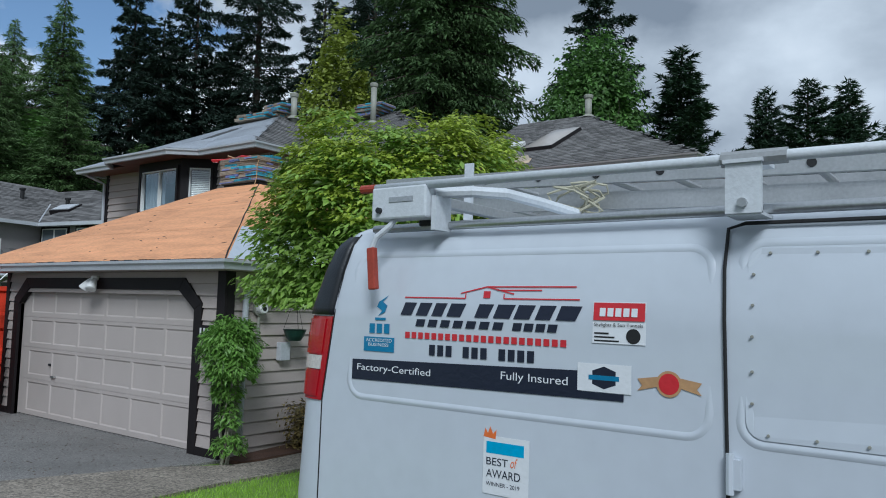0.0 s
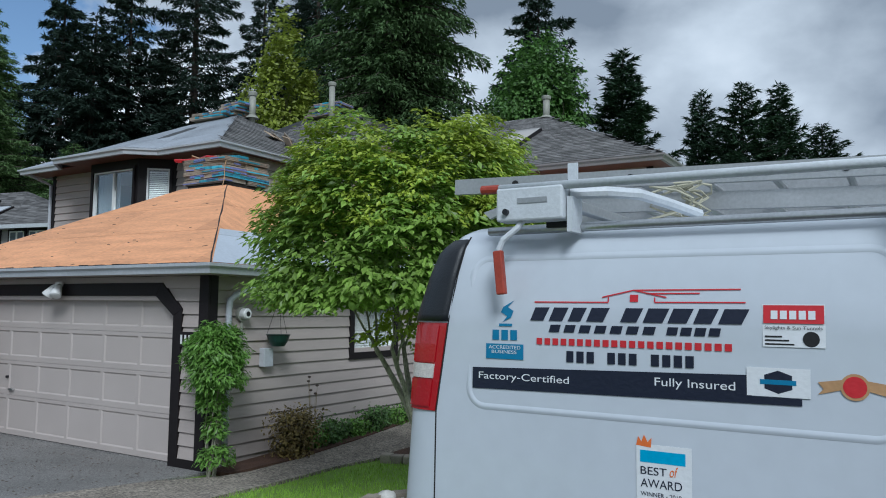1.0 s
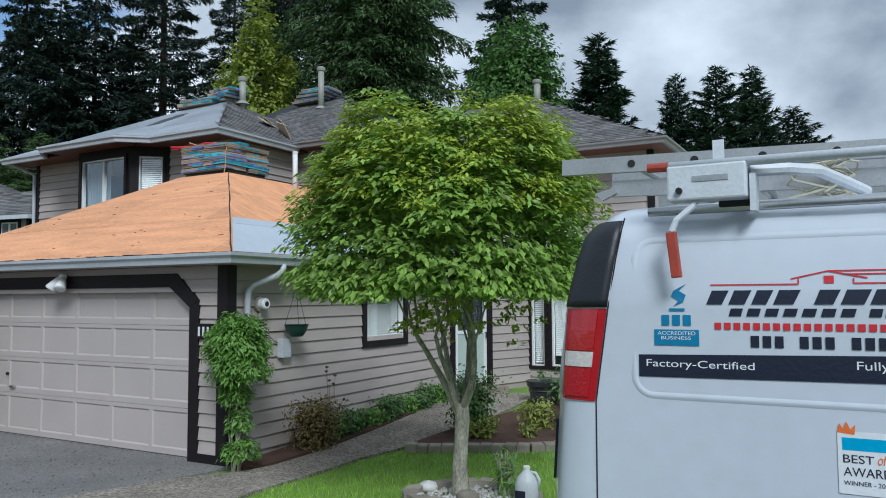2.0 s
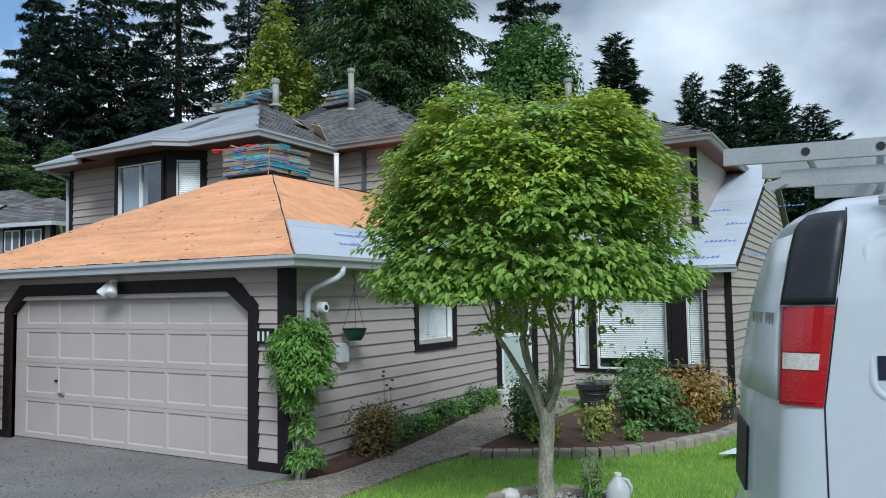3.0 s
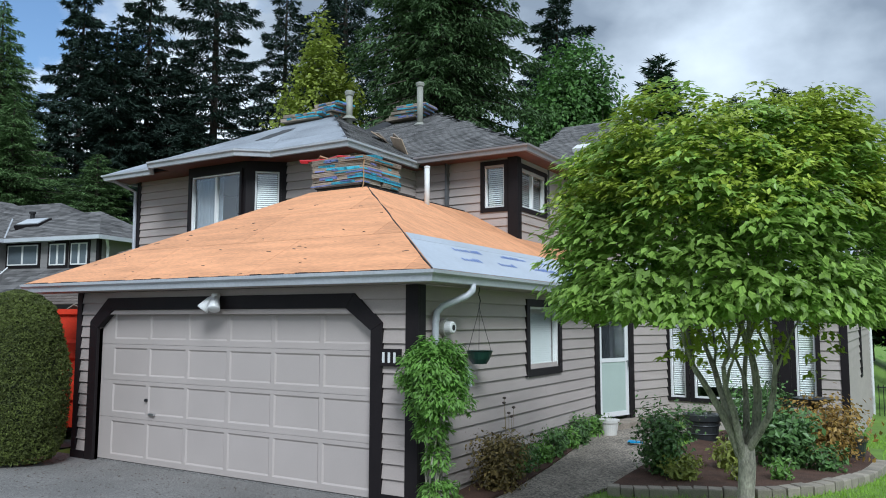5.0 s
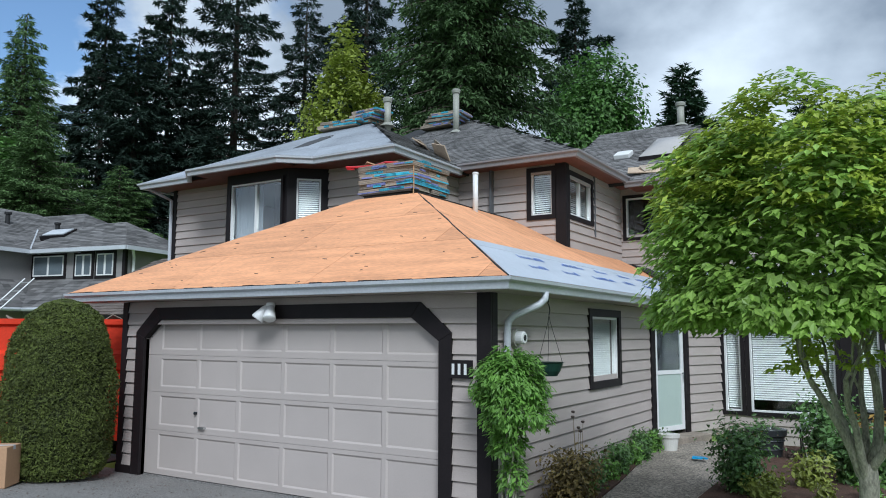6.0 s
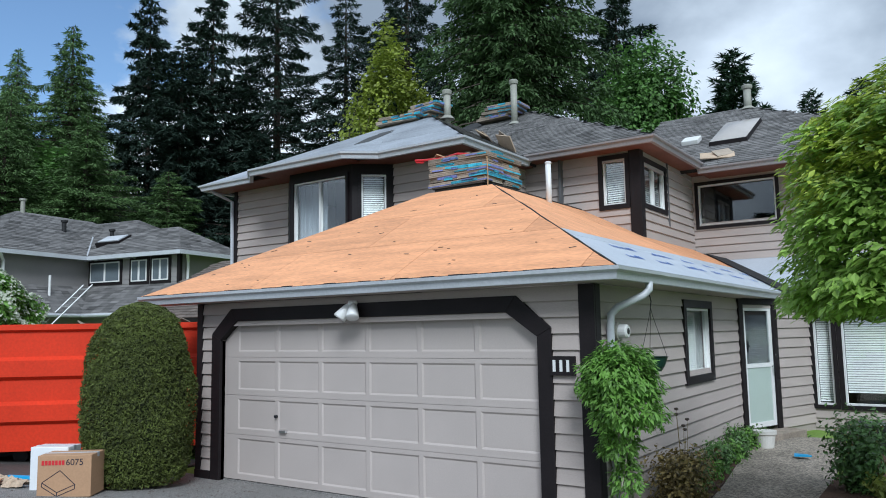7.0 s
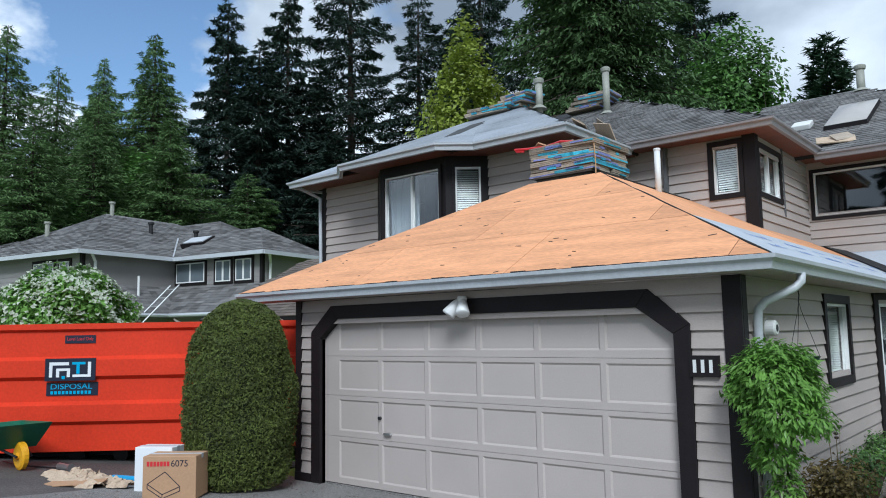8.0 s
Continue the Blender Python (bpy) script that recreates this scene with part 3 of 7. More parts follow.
tagged(part("baseboard_end", Geo().box(-6.32, -5.98, -0.045, 0.0, -0.06, 0.12), TRIM), "dark skirting board", "trim", kind="structure")
plaque = thing("house_number_plaque", "dark plaque with white numerals on the siding", "sign")
part("plate", Geo().box(-0.475, -0.19, -0.062, -0.03, 1.575, 1.775), TRIM, plaque)
for i in range(3):
    part("numeral_bar", Geo().box(-0.44 + 0.078 * i, -0.408 + 0.078 * i, -0.068, -0.061, 1.615, 1.735), WHITE, plaque)
lamp = thing("flood_light", "white twin-head floodlight above the garage door", "outdoor lamp")
part("base", Geo().lathe([(0.055, -0.05), (0.06, 0.0), (0.05, 0.02)], (-3.19, -0.09, 2.44)), WHITE, lamp)
for dx, tilt in ((-0.07, -0.05), (0.05, 0.04)):
    part("shade", Geo().tube([(-3.19 + dx * 0.4, -0.09, 2.42), (-3.19 + dx * 0.8, -0.13, 2.37), (-3.19 + dx + tilt, -0.20, 2.25), (-3.19 + dx + tilt * 1.1, -0.205, 2.24)], [0.03, 0.055, 0.085, 0.075], 16), WHITE, lamp, smooth=True)

# garage side
sw, sm = siding_wall("wall_garage_side", "taupe lap-siding wall beside the walkway", (0, 0), (0, 5.85), -0.06, 2.52, [(3.04, 4.18, 1.39, 2.32)], base=0.16)
window("window_1", "small window with white sash, blind and dark casing", sm, 3.04, 4.18, 1.39, 2.32, 0.11, shut=True)
wl_, wm_ = siding_wall("wall_garage_far_side", "taupe wall on the far side of the garage", (-6.3, 4.2), (-6.3, 0), -0.06, 2.52, base=0.16)
# entrance
ew, em = siding_wall("wall_entrance", "taupe siding wall beside the front door", (0, 5.85), (0.75, 8.1), 0.0, 2.6, [(0.14, 1.04, 0.0, 2.42)], base=0.3)
fd = thing("door_2", "pale green front door behind a white storm door", "front door", kind="structure")
g = Geo()
g.box(0.02, 0.14, -0.1, 0.05, 0.30, 2.52, em)
g.box(1.04, 1.18, -0.1, 0.05, 0.30, 2.52, em)
g.box(0.14, 1.04, -0.1, 0.05, 2.42, 2.54, em)
part("casing", g, TRIM, fd, "dark brown door casing")
g = Geo()
rect_frame(g, em, 0.145, 1.035, 0.37, 2.40, 0.085, -0.02, 0.02)
g.box(0.23, 0.95, -0.02, 0.02, 1.36, 1.43, em)
part("storm_door_frame", g, WHITE, fd, "white storm door frame")
part("kick_panel", Geo().box(0.23, 0.95, -0.012, 0.006, 0.455, 1.36, em), DOORG, fd)
ob = part("pane", Geo().box(0.23, 0.95, -0.004, 0.002, 1.43, 2.315, em), GLASSD, fd)
ob.visible_shadow = False
# the leaf takes the dim-room grey to look dark behind the pane
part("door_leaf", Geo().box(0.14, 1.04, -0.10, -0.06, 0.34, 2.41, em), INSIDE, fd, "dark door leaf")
part("door_handle", Geo().tube([em @ Vector((0.985, 0.02, 1.36)), em @ Vector((0.985, 0.06, 1.38)), em @ Vector((0.985, 0.06, 1.26))], 0.012, 8), BLACKP, fd)
cross = Geo().box(0.27, 0.30, 0.003, 0.02, 1.62, 1.82, em)
cross.box(0.235, 0.335, 0.003, 0.02, 1.70, 1.74, em)
part("ornament", cross, BLACKP, fd)
tagged(part("doorstep", Geo().box(0.06, 1.25, 0.02, 0.42, 0.0, 0.31, em), OLDWOOD, bevel=0.01), "low brown wooden step at the front door", "step", kind="structure")
# living room front
lw, lm = siding_wall("wall_living_front", "taupe siding wall round the front windows", (0.75, 8.1), (3.93, 8.1), -0.4, 2.66,
                     [(0.06, 0.36, 0.62, 2.30), (0.52, 1.97, 0.62, 2.36), (2.35, 2.68, 0.66, 2.30)], base=0.1)
window("window_2", "narrow side window with white blind", lm, 0.06, 0.36, 0.62, 2.30, 0.07)
window("window_3", "large front window with a lowered white blind", lm, 0.52, 1.97, 0.62, 2.36, 0.08, raised=0.22)
window("window_4", "narrow side window with white blind and dark casing", lm, 2.35, 2.68, 0.66, 2.30, 0.08)
part_post = Geo().box(2.06, 2.26, 0.004, 0.06, -0.3, 2.6, lm)
tagged(part("trim_post", part_post, TRIM, bevel=0.005), "dark brown post between the windows", "trim", kind="structure")
tagged(part("trim_house_corner", Geo().box(3.08, 3.21, 0.0, 0.04, -0.4, 2.6, lm), TRIM, bevel=0.005), "dark brown corner board", "trim", kind="structure")
rw, rm = siding_wall("wall_gable", "grey-taupe lap-siding gable wall", (3.93, 8.1), (3.93, 21.2), -1.3, 2.62, [(5.2, 5.7, 0.9, 2.45)], base=0.3, gable=(6.9, 5.72))
window("window_5", "tall narrow window in the gable wall", rm, 5.2, 5.7, 0.9, 2.45, 0.09, glass=GLASSD, blind=0)
tagged(part("downspout_gable", Geo().tube([(3.98, 21.0, 2.5), (3.98, 21.0, -0.9)], 0.05, 8), WHITE), "white downspout at the rear corner", "downspout", kind="structure")
# upper storey
siding_wall("wall_upper_end", "taupe siding wall of the upper storey beside the bay", (-10.45, 4.15), (-8.75, 4.15), 3.0, 5.36)
siding_wall("wall_upper_mid", "taupe siding wall of the upper storey", (-5.85, 4.15), (-4.1, 4.15), 3.2, 5.36)
siding_wall("wall_upper_return", "taupe siding return wall", (-4.1, 4.15), (-4.1, 6.28), 3.4, 5.36)
siding_wall("wall_upper_far", "taupe end wall of the upper storey", (-10.45, 14), (-10.45, 4.15), 0, 5.36, boards=False)
bw, bm_ = siding_wall("wall_bay_front", "dark front of the upper bay window", (-8.15, 3.6), (-6.45, 3.6), 3.0, 5.36, [(0.14, 1.56, 3.92, 5.12)], boards=False, skin=TRIM)
window("window_6", "two-pane bay window with pale curtain", bm_, 0.14, 1.56, 3.92, 5.12, 0.06, split=1, blind=0.56)
bw2, bm2 = siding_wall("wall_bay_side", "dark angled side of the upper bay window", (-6.45, 3.6), (-5.80, 4.18), 3.0, 5.36, [(0.18, 0.66, 3.92, 5.12)], boards=False, skin=TRIM)
window("window_7", "angled bay window with white blind", bm2, 0.18, 0.66, 3.92, 5.12, 0.05)
siding_wall("wall_bay_end", "dark far side of the bay window", (-8.80, 4.18), (-8.15, 3.6), 3.0, 5.36, boards=False, skin=TRIM)
uw, um = siding_wall("wall_upper_right", "taupe siding wall of the upper right block", (-4.1, 6.28), (-1.69, 6.28), 3.5, 5.45, [(1.70, 2.15, 4.40, 5.27)])
window("window_8", "upper window with white blind and dark casing", um, 1.70, 2.15, 4.40, 5.27, 0.09)
ux, uxm = siding_wall("wall_upper_side", "taupe siding side wall of the upper block", (-1.69, 6.28), (-1.69, 9.6), 3.4, 5.45, [(0.17, 1.37, 4.40, 5.20)])
window("window_9", "sliding upper window with white sash", uxm, 0.17, 1.37, 4.40, 5.20, 0.09, split=1)
tagged(part("trim_upper_corner", Geo().box(-1.87, -1.65, 6.235, 6.28, 3.6, 5.45), TRIM), "dark brown upper corner board", "trim", kind="structure")
tagged(part("trim_upper_corner_side", Geo().box(-1.69, -1.648, 6.282, 6.42, 3.6, 5.45), TRIM), "dark brown upper corner board", "trim", kind="structure")
tagged(part("trim_rear_corner", Geo().box(2.98, 3.12, 9.55, 9.6, 2.9, 5.4), TRIM), "dark brown rear corner board", "trim", kind="structure")
tagged(part("trim_upper_end", Geo().box(-10.49, -10.38, 4.11, 4.15, 3.2, 5.36), TRIM), "dark brown upper end board", "trim", kind="structure")
vw, vm = siding_wall("wall_upper_rear", "taupe siding wall with a wide clerestory window", (-1.69, 9.6), (3.1, 9.6), 2.8, 5.4, [(0.14, 1.74, 4.27, 5.18)], base=0.0)
window("window_10", "wide dark-glazed upper window with pale frame", vm, 0.14, 1.74, 4.27, 5.18, 0.07, split=0, blind=0, glass=GLASSD)
siding_wall("wall_upper_rear_side", "taupe end wall of the upper rear block", (3.1, 9.6), (3.1, 18), 2.8, 5.4, boards=False)
siding_wall("wall_back", "plain back wall of the house", (3.93, 21.2), (-10.45, 21.2), -1.3, 2.62, boards=False)
siding_wall("wall_back_end", "plain back end wall of the house", (-10.45, 21.2), (-10.45, 14), -1.3, 5.3, boards=False)
siding_wall("wall_back_upper", "plain upper back wall of the house", (3.1, 18), (-10.45, 18), 2.0, 5.4, boards=False)


# ---- roofs ----
def inside(poly, p):
    """Whether p lies in the upright shadow of a convex outline."""
    s = 0
    for a, b in zip(poly, poly[1:] + poly[:1]):
        c = (b[0] - a[0]) * (p[1] - a[1]) - (b[1] - a[1]) * (p[0] - a[0])
        if abs(c) < 1e-9:
            continue
        if s and (c > 0) != (s > 0):
            return False
        s = c
    return True


def clip(poly, n, d):
    """The part of a flat outline with n.p >= d."""
    out = []
    for a, b in zip(poly, poly[1:] + poly[:1]):
        fa, fb = n.dot(a) - d, n.dot(b) - d
        if fa >= 0:
            out.append(a)
        if fa * fb < 0:
            out.append(a + (b - a) * (fa / (fa - fb)))
    return out


def axes(poly):
    """Along the eave (first edge), up the slope, and the outward normal of a roof plane."""
    a, b, c = (Vector(p) for p in poly[:3])
    along = (b - a).normalized()
    nrm = along.cross(c - a).normalized()
    if nrm.z < 0:
        nrm = -nrm
    return a, along, nrm.cross(along).normalized() * (1 if nrm.cross(along).z > 0 else -1), nrm


def deck(name, label, poly, under=FELT, thick=0.10):
    a, al, up, nrm = axes(poly)
    return tagged(part(name, Geo().slab([Vector(p) for p in poly], -nrm * thick), under), label, "roof", kind="structure")


def shingle(parent, poly, material, exposure=0.15, tab=0.30, seed=1, lift=0.006, keep=None):
    """Courses of overlapping tabs, joined into one mesh."""
    rng = random.Random(seed)
    a, al, up, nrm = axes(poly)
    pts = [Vector(p) for p in poly]
    us, vs = [(p - a).dot(al) for p in pts], [(p - a).dot(up) for p in pts]
    g, row = Geo(), 0
    v = min(vs)
    while v < max(vs):
        u = min(us) - tab * rng.random()
        while u < max(us):
            w = tab * rng.uniform(0.55, 1.15)
            mid = a + al * (u + w / 2) + up * (v + exposure * 0.5)
            if inside(poly, mid) and (keep is None or keep(mid)):
                h0, h1, k = lift + 0.010 + 0.006 * rng.random(), lift, rng.uniform(-0.008, 0.008)
                q = [a + al * (u + s * w - (0.004 if s else -0.004)) + up * (v + t) + nrm * h for s, t, h in ((0, k, h0), (1, k, h0), (1, exposure * 1.25, h1), (0, exposure * 1.25, h1), (0, k, 0.0), (1, k, 0.0))]
                g.add(q, [(0, 1, 2, 3), (4, 5, 1, 0)])
            u += w
        v += exposure
        row += 1
    return tagged(part("shingles", g, material, parent), kind="stuff")


def sheets(parent, poly, material, w, h, name="sheet", lift=0.006, gap=0.004, thick=0.005, v0=-9, v1=99, stagger=0.5):
    """Rectangular sheets laid in rows up the slope and cut to the outline."""
    a, al, up, nrm = axes(poly)
    pts = [Vector(p) for p in poly]
    us, vs = [(p - a).dot(al) for p in pts], [(p - a).dot(up) for p in pts]
    v, r = max(min(vs), v0), 0
    while v < min(max(vs), v1) - 0.02:
        u = min(us) - (w * stagger if r % 2 else 0)
        while u < max(us):
            q = pts
            for nv, dd in ((al, al.dot(a) + u + gap), (-al, -(al.dot(a) + u + w - gap)), (up, up.dot(a) + v + gap), (-up, -(up.dot(a) + min(v + h, v1) - gap))):
                if len(q) > 2:
                    q = clip(q, nv, dd)
            if len(q) > 2:
                part(name, Geo().slab([p + nrm * (lift + thick) for p in q], -nrm * thick), material, parent)
            u += w
        v += h
        r += 1


EV = 2.655
FRONT = [(-7.27, -0.36, EV), (0.41, -0.36, EV), (-2.84, 2.83, EV + 1.69), (-4.08, 2.83, EV + 1.69)]
SIDE = [(0.41, -0.36, EV), (0.41, 9.4, EV), (-2.84, 9.4, EV + 1.69), (-2.84, 2.83, EV + 1.69)]
FARS = [(-7.27, 6.0, EV), (-7.27, -0.36, EV), (-4.08, 2.83, EV + 1.69), (-4.08, 6.0, EV + 1.69)]
r1 = deck("roof_garage_front", "garage roof slope stripped to fresh orange plywood sheathing", FRONT)
sheets(r1, FRONT, PLY, 2.44, 1.22, "plywood_sheet")
r2 = deck("roof_garage_side", "garage roof slope half covered with printed underlayment", SIDE)
sheets(r2, SIDE, PLY, 2.44, 1.22, "plywood_sheet")
sheets(r2, [(0.41, -0.33, EV), (0.41, 9.4, EV), (-0.70, 9.4, EV + 0.577), (-0.70, 0.77, EV + 0.577)], PAPER, 9.9, 1.0, "underlayment", lift=0.014, thick=0.003)
r3 = deck("roof_garage_far", "far garage slope with old brown shingles partly torn off", FARS)
shingle(r3, FARS, SH_BROWN, 0.14, 0.3, 5, keep=lambda p: p.y > p.x + 7.27 - 0.36 + 0.30 and p.x < -4.3)
tagged(part("roof_garage_top", Geo().slab([(-4.08, 2.83, EV + 1.69), (-2.84, 2.83, EV + 1.69), (-2.84, 6.28, EV + 1.70), (-4.08, 6.28, EV + 1.70)], (0, 0, -0.1)), FELT), "dark felt on the top of the garage roof", "roof", kind="structure")
hip = Geo()
for p, q in (((0.41, -0.36, EV), (-2.84, 2.83, EV + 1.69)), ((-2.84, 2.85, EV + 1.70), (-2.84, 6.2, EV + 1.70))):
    hip.tube([Vector(p).lerp(Vector(q), i / 14) + Vector((random.uniform(-0.008, 0.008), random.uniform(-0.008, 0.008), 0.012)) for i in range(15)], [random.uniform(0.006, 0.014) for i in range(15)], 5)
tagged(part("roof_hip_line", hip, FELT), "dark felt edge along the hip", "roof trim", kind="structure")
scr, rr0 = Geo(), random.Random(19)
fa, fal, fup, fnr = axes(FRONT)
for i in range(48):
    q = fa + fal * rr0.uniform(0.5, 7.2) + fup * rr0.uniform(0.03, 3.2) ** 1.0
    if not inside(FRONT, q):
        continue
    ln, wd, an = rr0.uniform(0.03, 0.11), rr0.uniform(0.003, 0.011), rr0.uniform(-0.5, 0.5)
    d0 = fal * math.cos(an) + fup * math.sin(an)
    d1 = fnr.cross(d0)
    scr.slab([q + fnr * 0.019 + d0 * (sx * ln) + d1 * (sy * wd) for sx, sy in ((-0.5, -0.5), (0.5, -0.2), (0.5, 0.5), (-0.4, 0.4))], -fnr * 0.006)
tagged(part("felt_scraps", scr, SH_BROWN), "dark felt scraps left on the plywood", "debris", kind="stuff")
edge = Geo()
for i in range(40):
    x = -7.2 + 7.55 * i / 40
    edge.box(x, x + 0.185, -0.37, -0.33 + random.uniform(0, 0.03), EV - 0.005, EV + 0.012 + random.uniform(0, 0.012))
tagged(part("roof_drip_edge", edge, FELT), "ragged black felt along the eave", "roof trim", kind="structure")

A = [(-10.87, 3.50, 5.44), (-3.80, 3.50, 5.44), (-6.70, 6.66, 7.02), (-7.70, 6.66, 7.02)]
A2 = [(-3.80, 3.50, 5.44), (-3.80, 9.82, 5.44), (-6.70, 6.66, 7.02)]
A3 = [(-10.87, 9.82, 5.44), (-10.87, 3.50, 5.44), (-7.70, 6.66, 7.02)]
A4 = [(-3.80, 9.82, 5.44), (-10.87, 9.82, 5.44), (-7.70, 6.66, 7.02), (-6.70, 6.66, 7.02)]
# the eave steps out over the bay
BAY = [(-8.72, 3.04, 5.44), (-6.22, 3.04, 5.44), (-6.50, 4.62, 6.01), (-8.45, 4.62, 6.01)]
for nm, q in (("roof_bay", BAY), ("roof_bay_end", [(-9.22, 3.50, 5.44), (-8.72, 3.04, 5.44), (-8.45, 4.62, 6.01)]), ("roof_bay_side", [(-6.22, 3.04, 5.44), (-5.72, 3.50, 5.44), (-6.50, 4.62, 6.01)])):
    rbay = deck(nm, "small roof over the bay covered with grey underlayment", q, thick=0.06)
    sheets(rbay, q, PAPERG, 3.4, 0.92, "underlayment")
ra = deck("roof_upper", "upper roof slope covered with pale grey underlayment", A)
sheets(ra, A, PAPERG, 8.5, 0.92, "underlayment")
ra2 = deck("roof_upper_side", "upper roof slope with worn grey shingles", A2)
shingle(ra2, A2, SH_GREY, 0.15, 0.3, 7)
deck("roof_upper_far", "far slope of the upper roof", A3)
deck("roof_upper_back", "back slope of the upper roof", A4)
B = [(-8.5, 5.79, 5.52), (-1.24, 5.79, 5.52), (-6.55, 11.2, 8.16), (-8.5, 11.2, 8.16)]
B2 = [(-1.24, 5.79, 5.52), (-1.24, 16.6, 5.52), (-6.55, 11.2, 8.16)]
B4 = [(-1.24, 16.6, 5.52), (-8.5, 16.6, 5.52), (-8.5, 11.2, 8.16), (-6.55, 11.2, 8.16)]
rb = deck("roof_right", "grey shingle roof slope of the right block", B)
shingle(rb, B, SH_GREY, 0.15, 0.3, 11, keep=lambda p: p.x > -7.6)
rb2 = deck("roof_right_side", "grey shingle side slope of the right block", B2)
shingle(rb2, B2, SH_GREY, 0.15, 0.3, 12, keep=lambda p: p.y < 11.4)
deck("roof_right_back", "back slope of the right block", B4)
C = [(-3.6, 8.75, 5.42), (3.55, 8.75, 5.42), (-1.3, 13.8, 7.92), (-3.6, 13.8, 7.92)]
C2 = [(3.55, 8.75, 5.42), (3.55, 18.85, 5.42), (-1.3, 13.8, 7.92)]
C4 = [(3.55, 18.85, 5.42), (-3.6, 18.85, 5.42), (-3.6, 13.8, 7.92), (-1.3, 13.8, 7.92)]
rc = deck("roof_rear", "grey shingle roof slope with skylights", C)
shingle(rc, C, SH_GREY, 0.15, 0.3, 13)
rc2 = deck("roof_rear_side", "grey shingle hip slope of the rear block", C2)
shingle(rc2, C2, SH_GREY, 0.15, 0.3, 14)
deck("roof_rear_back", "back slope of the rear block", C4)
L = [(-1.66, 7.72, 2.66), (4.10, 7.72, 2.66), (4.10, 15.0, 5.86), (-1.66, 15.0, 5.86)]
L4 = [(4.10, 22.2, 2.66), (-1.66, 22.2, 2.66), (-1.66, 15.0, 5.86), (4.10, 15.0, 5.86)]
rl = deck("roof_living", "low roof slope covered with printed underlayment", L)
sheets(rl, L, PAPER, 7.0, 1.0, "underlayment")
deck("roof_living_back", "back slope of the low roof", L4, SH_GREY)
# print on the underlayment: rows of short slanted bars
for nm, poly, u0, u1, v_list, host in (("print", SIDE, 0.9, 8.6, (0.42, 0.78), r2), ("print", L, 2.2, 5.9, (0.35, 1.25, 2.3, 3.3), rl)):
    a, al, up, nrm = axes(poly)
    rng = random.Random(4)
    for v in v_list:
        u = u0 + rng.random() * 0.5 + v * (0.9 if poly is SIDE else 0)
        while u < u1:
            k, w = Geo(), rng.uniform(0.5, 1.0)
            for i in range(int(w / 0.09)):
                h = rng.uniform(0.06, 0.13)
                q = [(u + 0.09 * i, v), (u + 0.09 * i + 0.05, v), (u + 0.09 * i + 0.075, v + h), (u + 0.09 * i + 0.03, v + h)]
                k.add([a + al * x + up * y + nrm * 0.021 for x, y in q], [(0, 1, 2, 3)])
            part("print_bar", k, BLUEINK, host)
            u += w + rng.uniform(0.25, 0.6)
val = Geo()
val.slab([(0.40, 7.55, 2.72), (0.62, 7.72, 2.70), (-1.5, 10.1, 3.77), (-1.72, 9.9, 3.80)], (0, 0, -0.02))
tagged(part("roof_valley", val, FELT), "black felt strip in the roof valley", "roof trim", kind="structure")


def gutter(name, pts, drop=0.0, paint=None, label="white metal eave gutter"):
    """An eave gutter with a folded profile along level points; the outside is on the right-hand side."""
    prof = [(0.0, -0.125), (0.07, -0.125), (0.085, -0.06), (0.12, -0.035), (0.125, 0.0), (0.105, 0.004), (0.10, -0.02), (0.02, -0.02), (0.0, 0.0)]
    g, n = Geo(), len(prof)
    P = [Vector(p) for p in pts]
    for i, p in enumerate(P):
        d0 = (P[i] - P[i - 1]).normalized() if i else (P[1] - P[0]).normalized()
        d1 = (P[i + 1] - P[i]).normalized() if i < len(P) - 1 else d0
        n0, n1 = Vector((d0.y, -d0.x, 0)), Vector((d1.y, -d1.x, 0))
        nn = (n0 + n1).normalized()
        nn /= max(nn.dot(n0), 0.3)
        for o, z in prof:
            g.v.append(tuple(p + nn * o + Vector((0, 0, z - drop))))
    for i in range(len(P) - 1):
        for j in range(n):
            g.f.append((i * n + j, i * n + (j + 1) % n, (i + 1) * n + (j + 1) % n, (i + 1) * n + j))
    g.f += [tuple(range(n - 1, -1, -1)), tuple(range((len(P) - 1) * n, len(P) * n))]
    return tagged(part(name, g, paint or GUTTER), label, "gutter", kind="structure")


gutter("gutter_garage", [(-7.27, -0.30, EV), (0.35, -0.30, EV), (0.35, 7.66, EV)])
gutter("gutter_living", [(0.35, 7.78, EV), (4.12, 7.78, EV)])
gutter("gutter_upper", [(-10.81, 9.0, 5.43), (-10.81, 3.56, 5.43), (-9.22, 3.56, 5.43), (-8.70, 3.10, 5.43), (-6.24, 3.10, 5.43), (-5.72, 3.56, 5.43), (-3.86, 3.56, 5.43), (-3.86, 5.9, 5.43)])
gutter("gutter_right", [(-3.82, 5.85, 5.51), (-1.30, 5.85, 5.51), (-1.30, 8.8, 5.51)], paint=GUTTERD, label="eave gutter coloured mauve-grey for its shade side")
gutter("gutter_rear", [(-1.30, 8.81, 5.41), (3.49, 8.81, 5.41), (3.49, 18, 5.41)], paint=GUTTERD, label="eave gutter coloured mauve-grey for its shade side")
